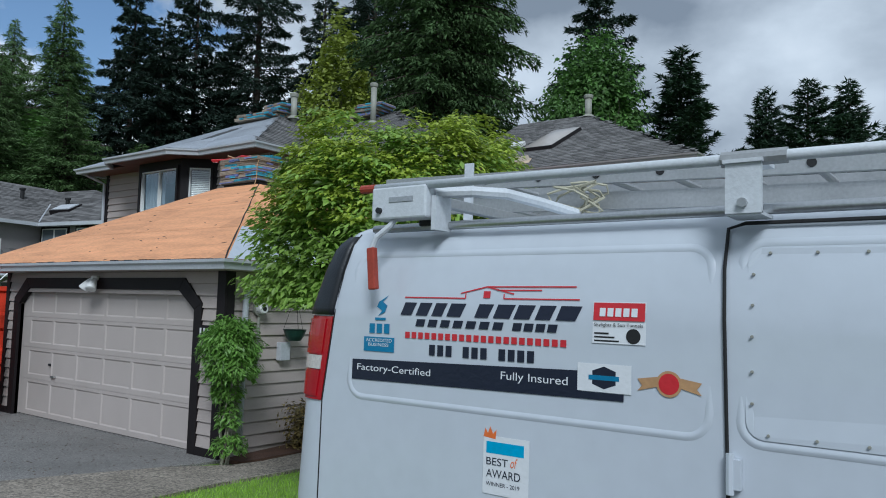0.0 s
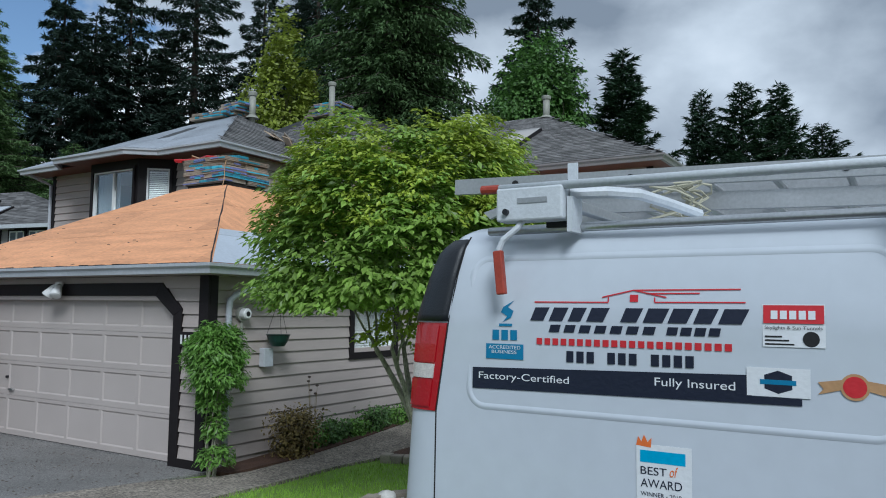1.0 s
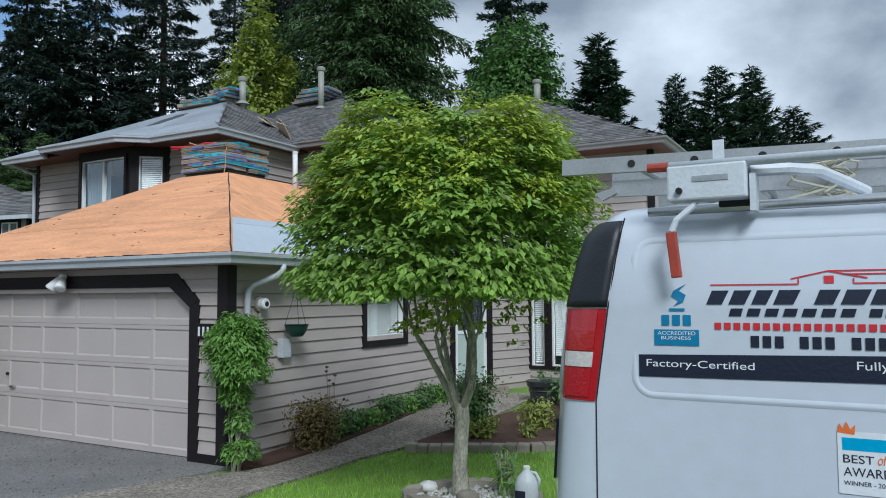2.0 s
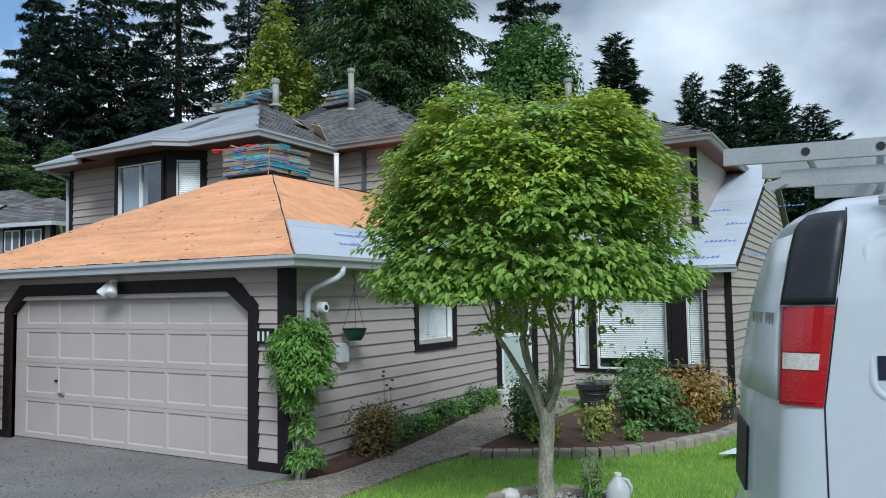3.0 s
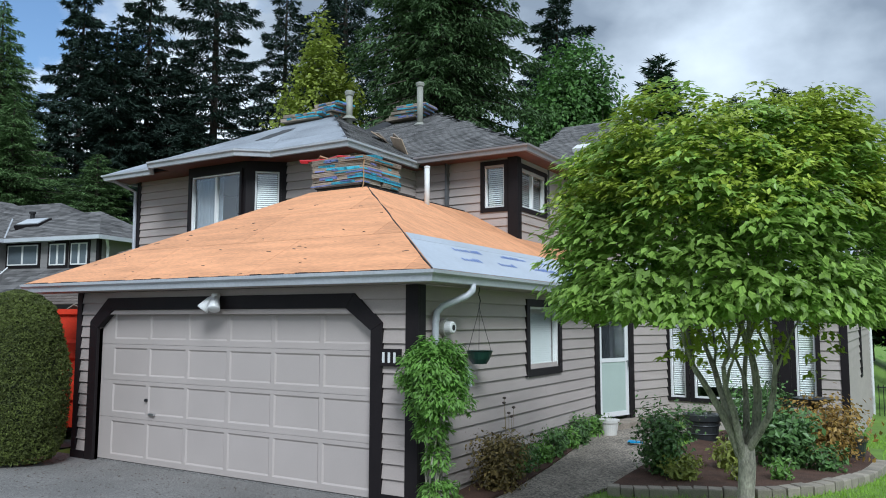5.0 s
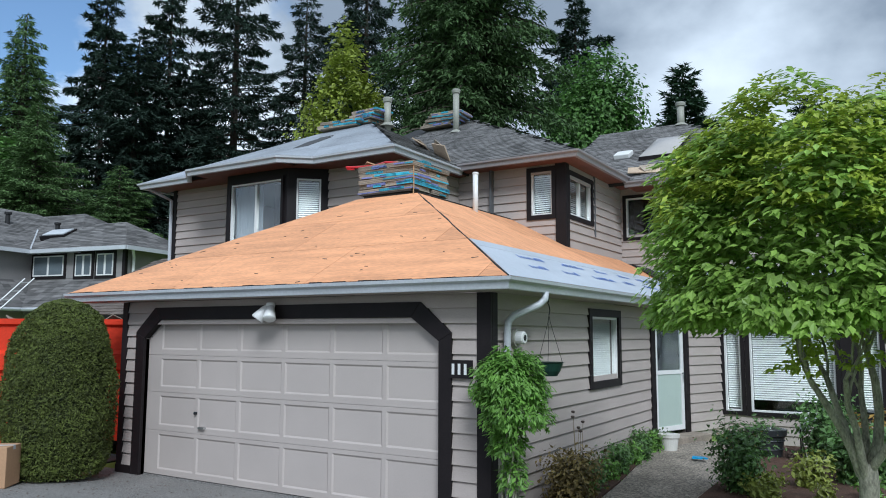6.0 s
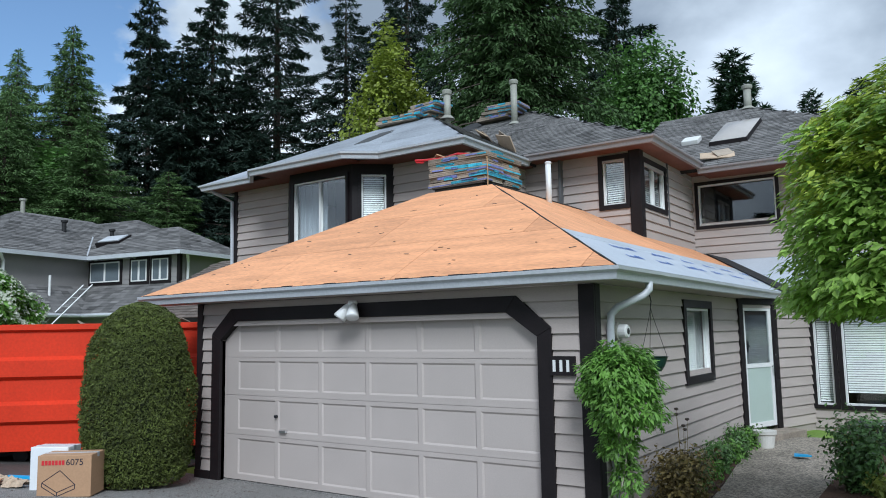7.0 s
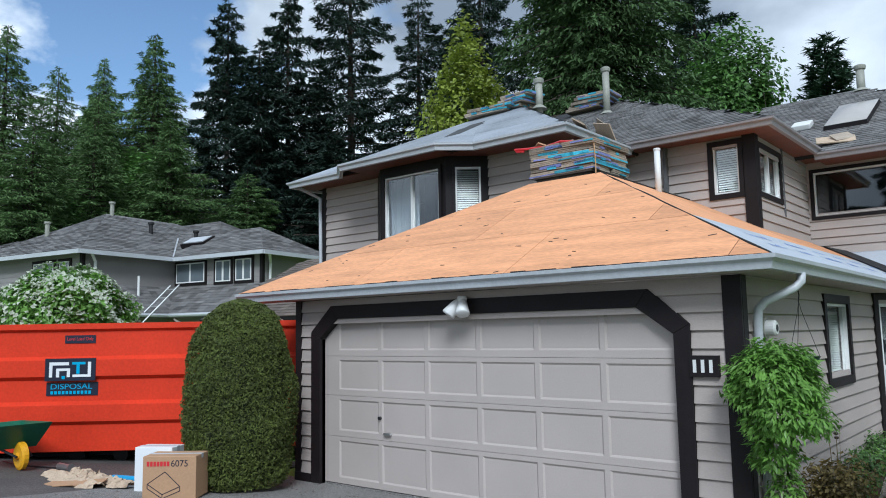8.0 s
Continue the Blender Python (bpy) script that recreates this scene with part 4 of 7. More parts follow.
for nm, x0, x1, y0, y1, z in (("soffit_garage", -7.2, 0.36, -0.3, 0.0, 2.525), ("soffit_side", 0.0, 0.36, 0.0, 7.7, 2.525), ("soffit_upper", -10.8, -3.86, 3.55, 4.15, 5.33), ("soffit_bay", -8.68, -6.26, 3.1, 3.548, 5.33), ("soffit_upper_side", -4.1, -3.86, 4.152, 6.2, 5.33),
                              ("soffit_right", -3.82, -1.3, 5.85, 6.28, 5.40), ("soffit_right_side", -1.69, -1.3, 6.28, 9.6, 5.40), ("soffit_rear", -1.29, 3.5, 8.8, 9.6, 5.31), ("soffit_living", 0.75, 4.08, 7.72, 8.1, 2.53), ("soffit_rear_side", 3.1, 3.48, 9.6, 18, 5.31)):
    tagged(part(nm, Geo().box(x0, x1, y0, y1, z, z + 0.03), SOFFIT if z > 3 else SIDING), "boarded eave soffit", "soffit", kind="structure")
rake = Geo().slab([(4.10, 7.72, 2.64), (4.10, 15.0, 5.84), (4.10, 15.0, 5.75), (4.10, 7.72, 2.55)], (0.02, 0, 0))
tagged(part("trim_rake", rake, TRIM), "dark rake board at the gable edge", "trim", kind="structure")
tagged(part("downspout_garage", Geo().tube([(0.40, 0.60, 2.54), (0.40, 0.59, 2.46), (0.35, 0.55, 2.40), (0.13, 0.34, 2.27), (0.08, 0.30, 2.20), (0.07, 0.29, 2.08), (0.07, 0.29, 0.12)], [0.042] * 7, 10), GUTTER, smooth=True),
       "white downspout bent back to the wall", "downspout", kind="structure")
tagged(part("downspout_upper", Geo().tube([(-10.7, 3.6, 5.32), (-10.62, 3.9, 5.2), (-10.52, 4.08, 5.1), (-10.52, 4.1, 3.2)], 0.04, 8), GUTTER), "white downspout at the upper corner", "downspout", kind="structure")


# ---- van ----
VY, VC, VW = -4.27, -3.32, 0.95


def lerp_table(tab, z):
    for (a, p), (b, q) in zip(tab, tab[1:]):
        if z <= b:
            f = max(0.0, (z - a) / (b - a))
            return p + (q - p) * f
    return tab[-1][1]


VAN_REAR = [(0.60, 5.75), (1.30, 5.745), (1.75, 5.775), (2.06, 5.84), (2.25, 5.90), (2.36, 5.94), (2.42, 6.0), (2.455, 6.05), (2.475, 6.20), (2.49, 6.50)]
VAN_FRONT = [(0.60, 10.9), (0.9, 11.15), (1.25, 11.1), (1.42, 10.75), (1.52, 10.2), (2.30, 9.55), (2.42, 9.35), (2.49, 8.8)]
VAN_HALF = [(0.60, 0.90), (0.75, 0.945), (1.30, 0.95), (2.10, 0.945), (2.25, 0.922), (2.36, 0.888), (2.43, 0.82), (2.47, 0.68), (2.49, 0.45)]


def bulge_at(z):
    """How far the middle of the rear stands out beyond its corners."""
    return 0.25 - 0.09 * min(max((z - 1.75) / 0.6, 0), 1)


def corner_x(z):
    """Where the flat side begins at the rear corner."""
    return max(6.17 + 0.095 * min(max((z - 1.70) / 0.65, 0), 1), lerp_table(VAN_REAR, z) + bulge_at(z) + 0.06)


def van_ring(z, off=0.0):
    """The outline of the van at a height: near side from the front, rear corner, rear, far corner, far side, front."""
    xr, xf, w = lerp_table(VAN_REAR, z) - off, lerp_table(VAN_FRONT, z) + off, lerp_table(VAN_HALF, z) + off
    bulge = bulge_at(z)
    xc = xr + bulge
    a, b = corner_x(z) - xc, 0.075 + 0.10 * min(max((z - 2.0) / 0.4, 0), 1)
    out = [(xf - 0.25 - (xf - 0.25 - xc - a) * i / 10, VC - w) for i in range(11)]
    for i in range(1, 9):
        t = math.pi / 2 * i / 9
        out.append((xc + a - a * math.sin(t), VC - w + b - b * math.cos(t)))
    for i in range(1, 5):
        q = -1 + 2 * i / 5
        out.append((xr + bulge * abs(q) ** 1.7, VC + (w - b) * q))
    for i in range(8, 0, -1):
        t = math.pi / 2 * i / 9
        out.append((xc + a - a * math.sin(t), VC + w - b + b * math.cos(t)))
    out += [(xc + a + (xf - 0.25 - xc - a) * i / 10, VC + w) for i in range(11)]
    out += [(xf - 0.08, VC + w - 0.12), (xf, VC + w - 0.4), (xf + 0.03, VC), (xf, VC - w + 0.4), (xf - 0.08, VC - w + 0.12)]
    return [Vector((x, y, z)) for x, y in out]


def van_patch(i0, i1, z0, z1, off, nz=4):
    """A fitted piece of skin, lifted off the body, with its edges closed."""
    g, n = Geo(), i1 - i0 + 1
    for k in range(nz + 1):
        z = z0 + (z1 - z0) * k / nz
        g.v += [tuple(p) for p in van_ring(z, off)[i0:i1 + 1]]
    m = len(g.v)
    for k in range(nz + 1):
        z = z0 + (z1 - z0) * k / nz
        g.v += [tuple(p) for p in van_ring(z, -0.004)[i0:i1 + 1]]
    for k in range(nz):
        for i in range(n - 1):
            a = k * n + i
            g.f.append((a, a + 1, a + 1 + n, a + n))
    rim = list(range(n)) + [k * n + n - 1 for k in range(1, nz + 1)] + [nz * n + i for i in range(n - 2, -1, -1)] + [k * n for k in range(nz - 1, 0, -1)]
    g.f += [(a, a + m, b + m, b) for a, b in zip(rim, rim[1:] + rim[:1])]
    return g


van = thing("van", "white cargo van with roofing company lettering, parked", "van")
g = Geo()
levels = [0.62, 0.75, 1.0, 1.2, 1.3, 1.42, 1.52, 1.71, 1.9, 2.06, 2.10, 2.16, 2.25, 2.31, 2.36, 2.39, 2.42, 2.44, 2.455, 2.475, 2.49]
rings = [van_ring(z) for z in levels]
nr = len(rings[0])
for r in rings:
    g.v += [tuple(p) for p in r]
for k in range(len(levels) - 1):
    g.f += [(k * nr + i, k * nr + (i + 1) % nr, (k + 1) * nr + (i + 1) % nr, (k + 1) * nr + i) for i in range(nr)]
g.f += [tuple(range(nr - 1, -1, -1)), tuple(range((len(levels) - 1) * nr, len(levels) * nr))]
body = part("body", g, VAN, van, smooth=True)
tail = part("tail_light", van_patch(10, 17, 1.71, 2.06, 0.006, 3), LAMPR, van, "red tail light with a clear band", smooth=False)
part("reverse_lens", van_patch(11, 16, 1.838, 1.895, 0.011, 2), LAMPW, tail)
part("lower_lens", van_patch(11, 16, 1.725, 1.832, 0.011, 2), LAMPR, tail)
part("upper_lens", van_patch(11, 16, 1.901, 2.048, 0.011, 2), LAMPR, tail)
part("tail_light", van_patch(23, 30, 1.71, 2.06, 0.006, 3), LAMPR, van)
part("corner_cover", van_patch(10, 17, 2.066, 2.400, 0.013, 12), BLACKP, van, "black corner cover", smooth=True)
part("corner_cover", van_patch(23, 30, 2.066, 2.400, 0.013, 12), BLACKP, van, smooth=True)
rwin = part("rear_window", van_patch(18, 20, 1.72, 2.33, 0.008, 5), FILM, van, "whitened rear door window", smooth=True)
part("rear_window", van_patch(21, 23, 1.72, 2.33, 0.008, 5), FILM, van)
for i in range(9):
    if i not in (3, 7):
        y = VC - 0.80 + 0.044 * i
        xs_ = [lerp_table(VAN_REAR, 2.01) - 0.014 + bulge_at(2.01) * float(np.interp((q - VC) / 0.86, (-1, -0.6, -0.2), (1, 0.42, 0.065))) for q in (y, y + 0.022)]
        part("digit_bar", Geo().slab([(xs_[0], y, 1.99), (xs_[1], y + 0.022, 1.99), (xs_[1], y + 0.022, 2.035), (xs_[0], y, 2.035)], (0.02, 0, 0)), VENTM, rwin)
part("door_recess", van_patch(19, 20, 1.30, 1.56, 0.010, 3), BLACKP, van, "black door handle recess")
part("door_gap", Geo().tube([(lerp_table(VAN_REAR, z) + 0.065 * bulge_at(z), VC, z) for z in (0.9, 1.3, 1.75, 2.06, 2.25, 2.36)], 0.006, 6), SEAM, van)
part("rear_bumper", Geo().box(5.60, 5.90, VC - 0.93, VC + 0.93, 0.82, 0.99), STEEL, van, "steel step bumper", bevel=0.03)
part("front_bumper", Geo().box(11.05, 11.25, VC - 0.9, VC + 0.9, 0.82, 1.02), BLACKP, van, bevel=0.04)
part("windscreen", van_patch(42, 46, 1.60, 2.24, 0.006, 4), TINT, van, "dark tinted windscreen")
part("rear_seam", Geo().tube([(corner_x(z) + 0.004, VC - lerp_table(VAN_HALF, z) - 0.001, z) for z in (0.75, 1.0, 1.3, 1.71, 2.06, 2.25, 2.36, 2.41)], 0.003, 6), SEAM, van)
part("door_seam", Geo().tube([(7.83, VY - 0.001, 0.75), (7.825, VY - 0.001, 1.6), (7.815, VY - 0.001, 2.1), (7.81, VY + 0.02, 2.25), (7.812, VY + 0.055, 2.37), (7.86, VY + 0.06, 2.385), (8.96, VY + 0.06, 2.385), (8.98, VY + 0.02, 2.25), (8.98, VY, 2.1), (8.98, VY, 0.75)], 0.006, 6), SEAM, van)


def rounded(x0, x1, z0, z1, r, n=5):
    out = []
    for cx, cz, a0 in ((x1 - r, z1 - r, 0), (x0 + r, z1 - r, 90), (x0 + r, z0 + r, 180), (x1 - r, z0 + r, 270)):
        out += [(cx + r * math.cos(radians(a0 + 90 * i / n)), cz + r * math.sin(radians(a0 + 90 * i / n))) for i in range(n + 1)]
    return out


def skin_y(z):
    return VC - lerp_table(VAN_HALF, z)


def crease(x0, x1, z0, z1, r):
    """A pressed rib following a rounded rectangle on the near side."""
    g = Geo()
    loops = []
    for grow, out in ((-0.012, 0.0004), (-0.003, 0.0042), (0.004, 0.0042), (0.013, 0.0004)):
        loops.append([(x, skin_y(z) - out, z) for x, z in rounded(x0 - grow, x1 + grow, z0 - grow, z1 + grow, r + grow)])
    n = len(loops[0])
    for lp in loops:
        g.v += lp
    for k in range(3):
        g.f += [(k * n + i, (k + 1) * n + i, (k + 1) * n + (i + 1) % n, k * n + (i + 1) % n) for i in range(n)]
    return g


part("pressed_rib", crease(6.325, 7.77, 1.745, 2.315, 0.07), VAN, van, smooth=True)
part("pressed_rib", crease(7.86, 8.90, 1.745, 2.325, 0.06), VAN, van, smooth=True)
dp = part("blank_panel", Geo().add([(x, skin_y(z) - 0.004, z) for x, z in rounded(7.875, 8.885, 1.76, 2.31, 0.05)], [tuple(range(24))]), VAN, van, "white blanking panel with rivets")
for x in [7.935 + 0.125 * i for i in range(8)]:
    for z in (2.293, 1.775):
        part("rivet", Geo().tube([(x, skin_y(z) - 0.003, z), (x, skin_y(z) - 0.010, z)], [0.005, 0.004], 8), VENTM, dp)
for z in (2.23, 2.14, 2.05, 1.95, 1.86):
    for x in (7.892, 8.868):
        part("rivet", Geo().tube([(x, skin_y(z) - 0.003, z), (x, skin_y(z) - 0.010, z)], [0.005, 0.004], 8), VENTM, dp)
hinge = Geo().box(7.83, 7.865, VY - 0.022, VY, 1.615, 1.70)
hinge.tube([(7.835, VY - 0.018, 1.60), (7.835, VY - 0.018, 1.715)], 0.012, 8)
part("hinge", hinge, VAN, van)
hinge2 = Geo().box(7.83, 7.865, VY - 0.022, VY, 1.015, 1.10)
part("hinge", hinge2, VAN, van)
for x in (7.15, 10.25):
    for y, s in ((VY + 0.13, -1), (VC + VW - 0.13, 1)):
        wh = part("wheel", Geo().tube([(x, y - 0.12, 0.85), (x, y - 0.10, 0.85), (x, y + 0.10, 0.85), (x, y + 0.12, 0.85)], [0.33, 0.36, 0.36, 0.33], 28), RUBBER, van, "black tyre")
        part("rim", Geo().tube([(x, y + s * 0.121, 0.86), (x, y + s * 0.127, 0.86), (x, y + s * 0.128, 0.86)], [0.22, 0.21, 0.06], 20), STEEL, wh)
    part("axle", Geo().tube([(x, VY + 0.1, 0.86), (x, VC + VW - 0.1, 0.86)], 0.05, 10), SEAM, van)
part("chassis", Geo().box(6.2, 10.7, VC - 0.6, VC + 0.6, 0.55, 0.66), SEAM, van)
part("side_window", van_patch(0, 1, 1.62, 2.20, 0.005, 3), TINT, van, "dark tinted side window")
part("roof_rail", Geo().tube([(6.37, VY + 0.08, 2.425), (7.0, VY + 0.06, 2.425), (8.5, VY + 0.055, 2.425), (9.4, VY + 0.07, 2.425)], 0.017, 8), STEEL, van, "bright roof drip rail", smooth=True)

# lettering and stickers on the near side
YS = VY - 0.004
STICKERS = {"banner", "name_bar", "address_bar", "roof_outline", "emblem", "product_sticker", "certificate_sticker", "seal", "accreditation_sticker", "logo_bar", "torch_mark", "award_sticker", "sticker"}


def flat(x0, x1, z0, z1, material, name="sticker", y=0.0, parent=van):
    return part(name, Geo().slab([(x0, YS - y, z0), (x1, YS - y, z0), (x1, YS - y, z1), (x0, YS - y, z1)], (0, 0.003, 0)), material, parent)


def flat_poly(pts, material, name="sticker", y=0.0, parent=van):
    return part(name, Geo().slab([(x, YS - y, z) for x, z in pts], (0, 0.003, 0)), material, parent)


bar = flat_poly([(6.342, 1.812), (7.505, 1.828), (7.505, 1.85), (7.36, 1.85), (7.36, 1.916), (6.342, 1.892)], NAVY, "banner")
lettering("Factory-Certified", 6.37, 1.842, 0.37, 0.034, YS - 0.004, STICKW, bar)
lettering("Fully Insured", 7.05, 1.855, 0.26, 0.036, YS - 0.004, STICKW, bar)
for i, (x0, x1) in enumerate(((6.585, 6.65), (6.66, 6.725), (6.735, 6.795), (6.805, 6.88), (6.93, 7.0), (7.01, 7.09), (7.095, 7.17), (7.18, 7.25), (7.26, 7.345))):
    flat_poly([(x0, 2.076), (x1 - 0.012, 2.076), (x1 + 0.012, 2.125), (x0 + 0.02, 2.125)], NAVY, "name_bar")
for i in range(7):
    flat_poly([(6.66 + 0.058 * i, 2.035), (6.70 + 0.058 * i, 2.035), (6.708 + 0.058 * i, 2.062), (6.668 + 0.058 * i, 2.062)], NAVY, "name_bar")
for i in range(4):
    flat_poly([(7.09 + 0.046 * i, 2.035), (7.125 + 0.046 * i, 2.035), (7.131 + 0.046 * i, 2.062), (7.096 + 0.046 * i, 2.062)], NAVY, "name_bar")
for i in range(22):
    flat(6.612 + 0.0318 * i, 6.634 + 0.0318 * i, 1.988, 2.012, INKR, "address_bar")
for i in range(12):
    if i not in (3, 7):
        flat(6.73 + 0.0385 * i, 6.757 + 0.0385 * i, 1.928, 1.968, NAVY, "name_bar")
g = Geo()
for p, q in (((6.60, 2.145), (6.885, 2.145)), ((6.885, 2.145), (6.885, 2.163)), ((6.862, 2.163), (6.975, 2.188)), ((6.975, 2.188), (7.09, 2.163)), ((6.975, 2.188), (7.33, 2.190)), ((7.02, 2.176), (7.20, 2.177)), ((7.05, 2.163), (7.05, 2.146)), ((7.05, 2.146), (7.345, 2.147))):
    d = (Vector((q[0] - p[0], 0, q[1] - p[1]))).normalized()
    nn = Vector((-d.z, 0, d.x)) * 0.0022
    a, b = Vector((p[0], YS, p[1])), Vector((q[0], YS, q[1]))
    g.slab([a + nn, b + nn, b - nn, a - nn], (0, 0.003, 0))
part("roof_outline", g, INKR, van, "thin red house outline")
flat(6.963, 6.992, 2.147, 2.172, INKR, "emblem")
vel = flat(7.395, 7.575, 2.008, 2.142, STICKW, "product_sticker")
flat(7.398, 7.572, 2.082, 2.139, INKR, "logo_block", 0.003, vel)
for i in range(5):
    flat(7.42 + 0.027 * i, 7.44 + 0.027 * i, 2.095, 2.122, STICKW, "logo_bar", 0.006, vel)
lettering("Skylights & Sun Tunnels", 7.402, 2.060, 0.165, 0.014, YS - 0.006, SEAM, vel)
for k, w in enumerate((0.05, 0.07, 0.085)):
    flat(7.402, 7.402 + w, 2.038 - 0.012 * k, 2.043 - 0.012 * k, SEAM, "text_bar", 0.003, vel)
part("stamp", Geo().slab([(7.535 + 0.024 * math.cos(i * 0.393), YS - 0.004, 2.034 + 0.024 * math.sin(i * 0.393)) for i in range(16)], (0, 0.003, 0)), SEAM, vel)
ap = flat(7.345, 7.53, 1.852, 1.942, STICKW, "certificate_sticker", 0.003)
flat_poly([(7.438 + (0.052 if i % 2 else 0.036) * math.cos(i * math.pi / 4) * 1.1, 1.898 + (0.030 if i % 2 else 0.036) * math.sin(i * math.pi / 4)) for i in range(8)], NAVY, "badge", 0.006, ap)
flat(7.385, 7.49, 1.890, 1.905, INKB, "badge_band", 0.009, ap)
seal = part("seal", Geo().slab([(7.65 + 0.04 * math.cos(i * 0.262), YS - 0.002, 1.895 + 0.04 * math.sin(i * 0.262)) for i in range(24)], (0, 0.003, 0)), GOLD, van)
part("seal_centre", Geo().slab([(7.65 + 0.032 * math.cos(i * 0.262), YS - 0.005, 1.895 + 0.032 * math.sin(i * 0.262)) for i in range(24)], (0, 0.003, 0)), INKR, seal)
for s in (-1, 1):
    flat_poly([(7.65 + s * 0.035, 1.885), (7.65 + s * 0.10, 1.868), (7.65 + s * 0.085, 1.885), (7.65 + s * 0.10, 1.905), (7.65 + s * 0.035, 1.915)], GOLD, "ribbon", 0.0, seal)
bb = flat(6.40, 6.558, 1.928, 1.985, INKB, "accreditation_sticker")
lettering("ACCREDITED", 6.412, 1.966, 0.134, 0.013, YS - 0.004, STICKW, bb)
lettering("BUSINESS", 6.425, 1.949, 0.105, 0.012, YS - 0.004, STICKW, bb)
for i in range(3):
    flat(6.427 + 0.038 * i, 6.455 + 0.038 * i, 2.0, 2.038, INKB, "logo_bar")
flat(6.455, 6.51, 2.052, 2.062, INKB, "logo_bar")
flat_poly([(6.47, 2.068), (6.505, 2.085), (6.515, 2.11), (6.49, 2.125), (6.515, 2.15), (6.47, 2.125), (6.462, 2.105), (6.49, 2.09)], INKB, "torch_mark")
aw = flat(6.985, 7.17, 1.465, 1.665, STICKW, "award_sticker")
flat(6.998, 7.15, 1.605, 1.645, INKSKY, "award_balloon", 0.003, aw)
flat_poly([(6.985, 1.66), (6.992, 1.69), (7.003, 1.672), (7.012, 1.697), (7.024, 1.672), (7.038, 1.688), (7.035, 1.655)], CROWN, "crown", 0.003, aw)
lettering("BEST", 7.0, 1.565, 0.088, 0.026, YS - 0.006, NAVY, aw)
lettering("of", 7.098, 1.565, 0.028, 0.034, YS - 0.006, CROWN, aw, 0.3)
lettering("AWARD", 7.0, 1.523, 0.138, 0.028, YS - 0.006, NAVY, aw)
lettering("WINNER - 2019", 7.0, 1.494, 0.136, 0.014, YS - 0.006, NAVY, aw)

# lay the stickers on the curved skin
for ob in van.children_recursive:
    if ob.name.split(".")[0] in STICKERS or (ob.parent is not None and ob.parent.name.split(".")[0] in STICKERS) or ob.name.startswith("lettering"):
        for v in ob.data.vertices:
            v.co.y = skin_y(v.co.z) - 0.0034 - 0.22 * (YS - v.co.y)

# ladder rack on the van roof
rack = thing("ladder_rack", "white and steel drop-down ladder rack on the van roof", "ladder rack")
part("gear_box", Geo().box(6.47, 6.74, -4.33, -4.24, 2.445, 2.572), RACKW, rack, "pale grey gear box", bevel=0.008)
part("maker_plate", Geo().box(6.56, 6.68, -4.333, -4.33, 2.51, 2.53), STEEL, rack)
part("bolt", Geo().tube([(6.515, -4.33, 2.48), (6.515, -4.345, 2.48)], 0.012, 8), BLACKP, rack)
part("crank_tube", Geo().tube([(6.47, -4.31, 2.573), (7.86, -4.31, 2.562), (9.6, -4.31, 2.55)], 0.017, 10), RACKW, rack, "long white torsion tube", smooth=True)
part("coupling", Geo().tube([(7.82, -4.31, 2.562), (8.0, -4.31, 2.561)], 0.024, 10), ALU, rack)
part("end_cap", Geo().tube([(6.40, -4.31, 2.574), (6.475, -4.31, 2.573)], 0.018, 10), REDTAPE, rack, "faded red end cap")
part("crank_handle", Geo().tube([(6.57, -4.30, 2.45), (6.55, -4.31, 2.42), (6.50, -4.33, 2.375), (6.485, -4.335, 2.335)], 0.012, 8), RACKW, rack)
part("grip", Geo().box(-0.018, 0.018, -0.014, 0.014, -0.165, 0.0, Matrix.Translation((6.483, -4.335, 2.335)) @ pose(0, 0, 0, 0, -6, 0)), REDTAPE, rack, "orange-red crank grip", bevel=0.005)
cl = Geo().box(7.835, 7.935, -4.335, -4.32, 2.40, 2.545)
cl.box(7.83, 7.94, -4.345, -4.20, 2.545, 2.556)
cl.box(7.835, 7.935, -4.33, -4.20, 2.395, 2.405)
part("clamp", cl, RACKW, rack)
part("clamp_bolt", Geo().tube([(7.885, -4.335, 2.43), (7.885, -4.35, 2.43)], 0.014, 8), STEEL, rack)
part("arm", Geo().tube([(6.74, -4.26, 2.545), (6.86, -4.2, 2.55), (6.95, -4.1, 2.55), (7.02, -3.95, 2.53), (7.1, -3.8, 2.50)], 0.022, 8), RACKW, rack)
part("upright_plate", Geo().box(6.545, 6.59, -3.80, -3.79, 2.50, 2.755), RACKW, rack)
for x in (6.66, 8.55):
    part("cross_bar", Geo().box(x, x + 0.05, -4.22, -2.42, 2.505, 2.545), ALU, rack, bevel=0.004)
    for y in (-4.2, -2.46):
        part("foot", Geo().box(x - 0.03, x + 0.08, y - 0.03, y + 0.03, 2.425, 2.51), BLACKP, rack, bevel=0.006)
part("bracket", Geo().box(6.745, 6.765, -4.3, -4.2, 2.40, 2.53), RACKW, rack)
ladder = thing("ladder", "aluminium extension ladder lying on the van's roof rack", "ladder")
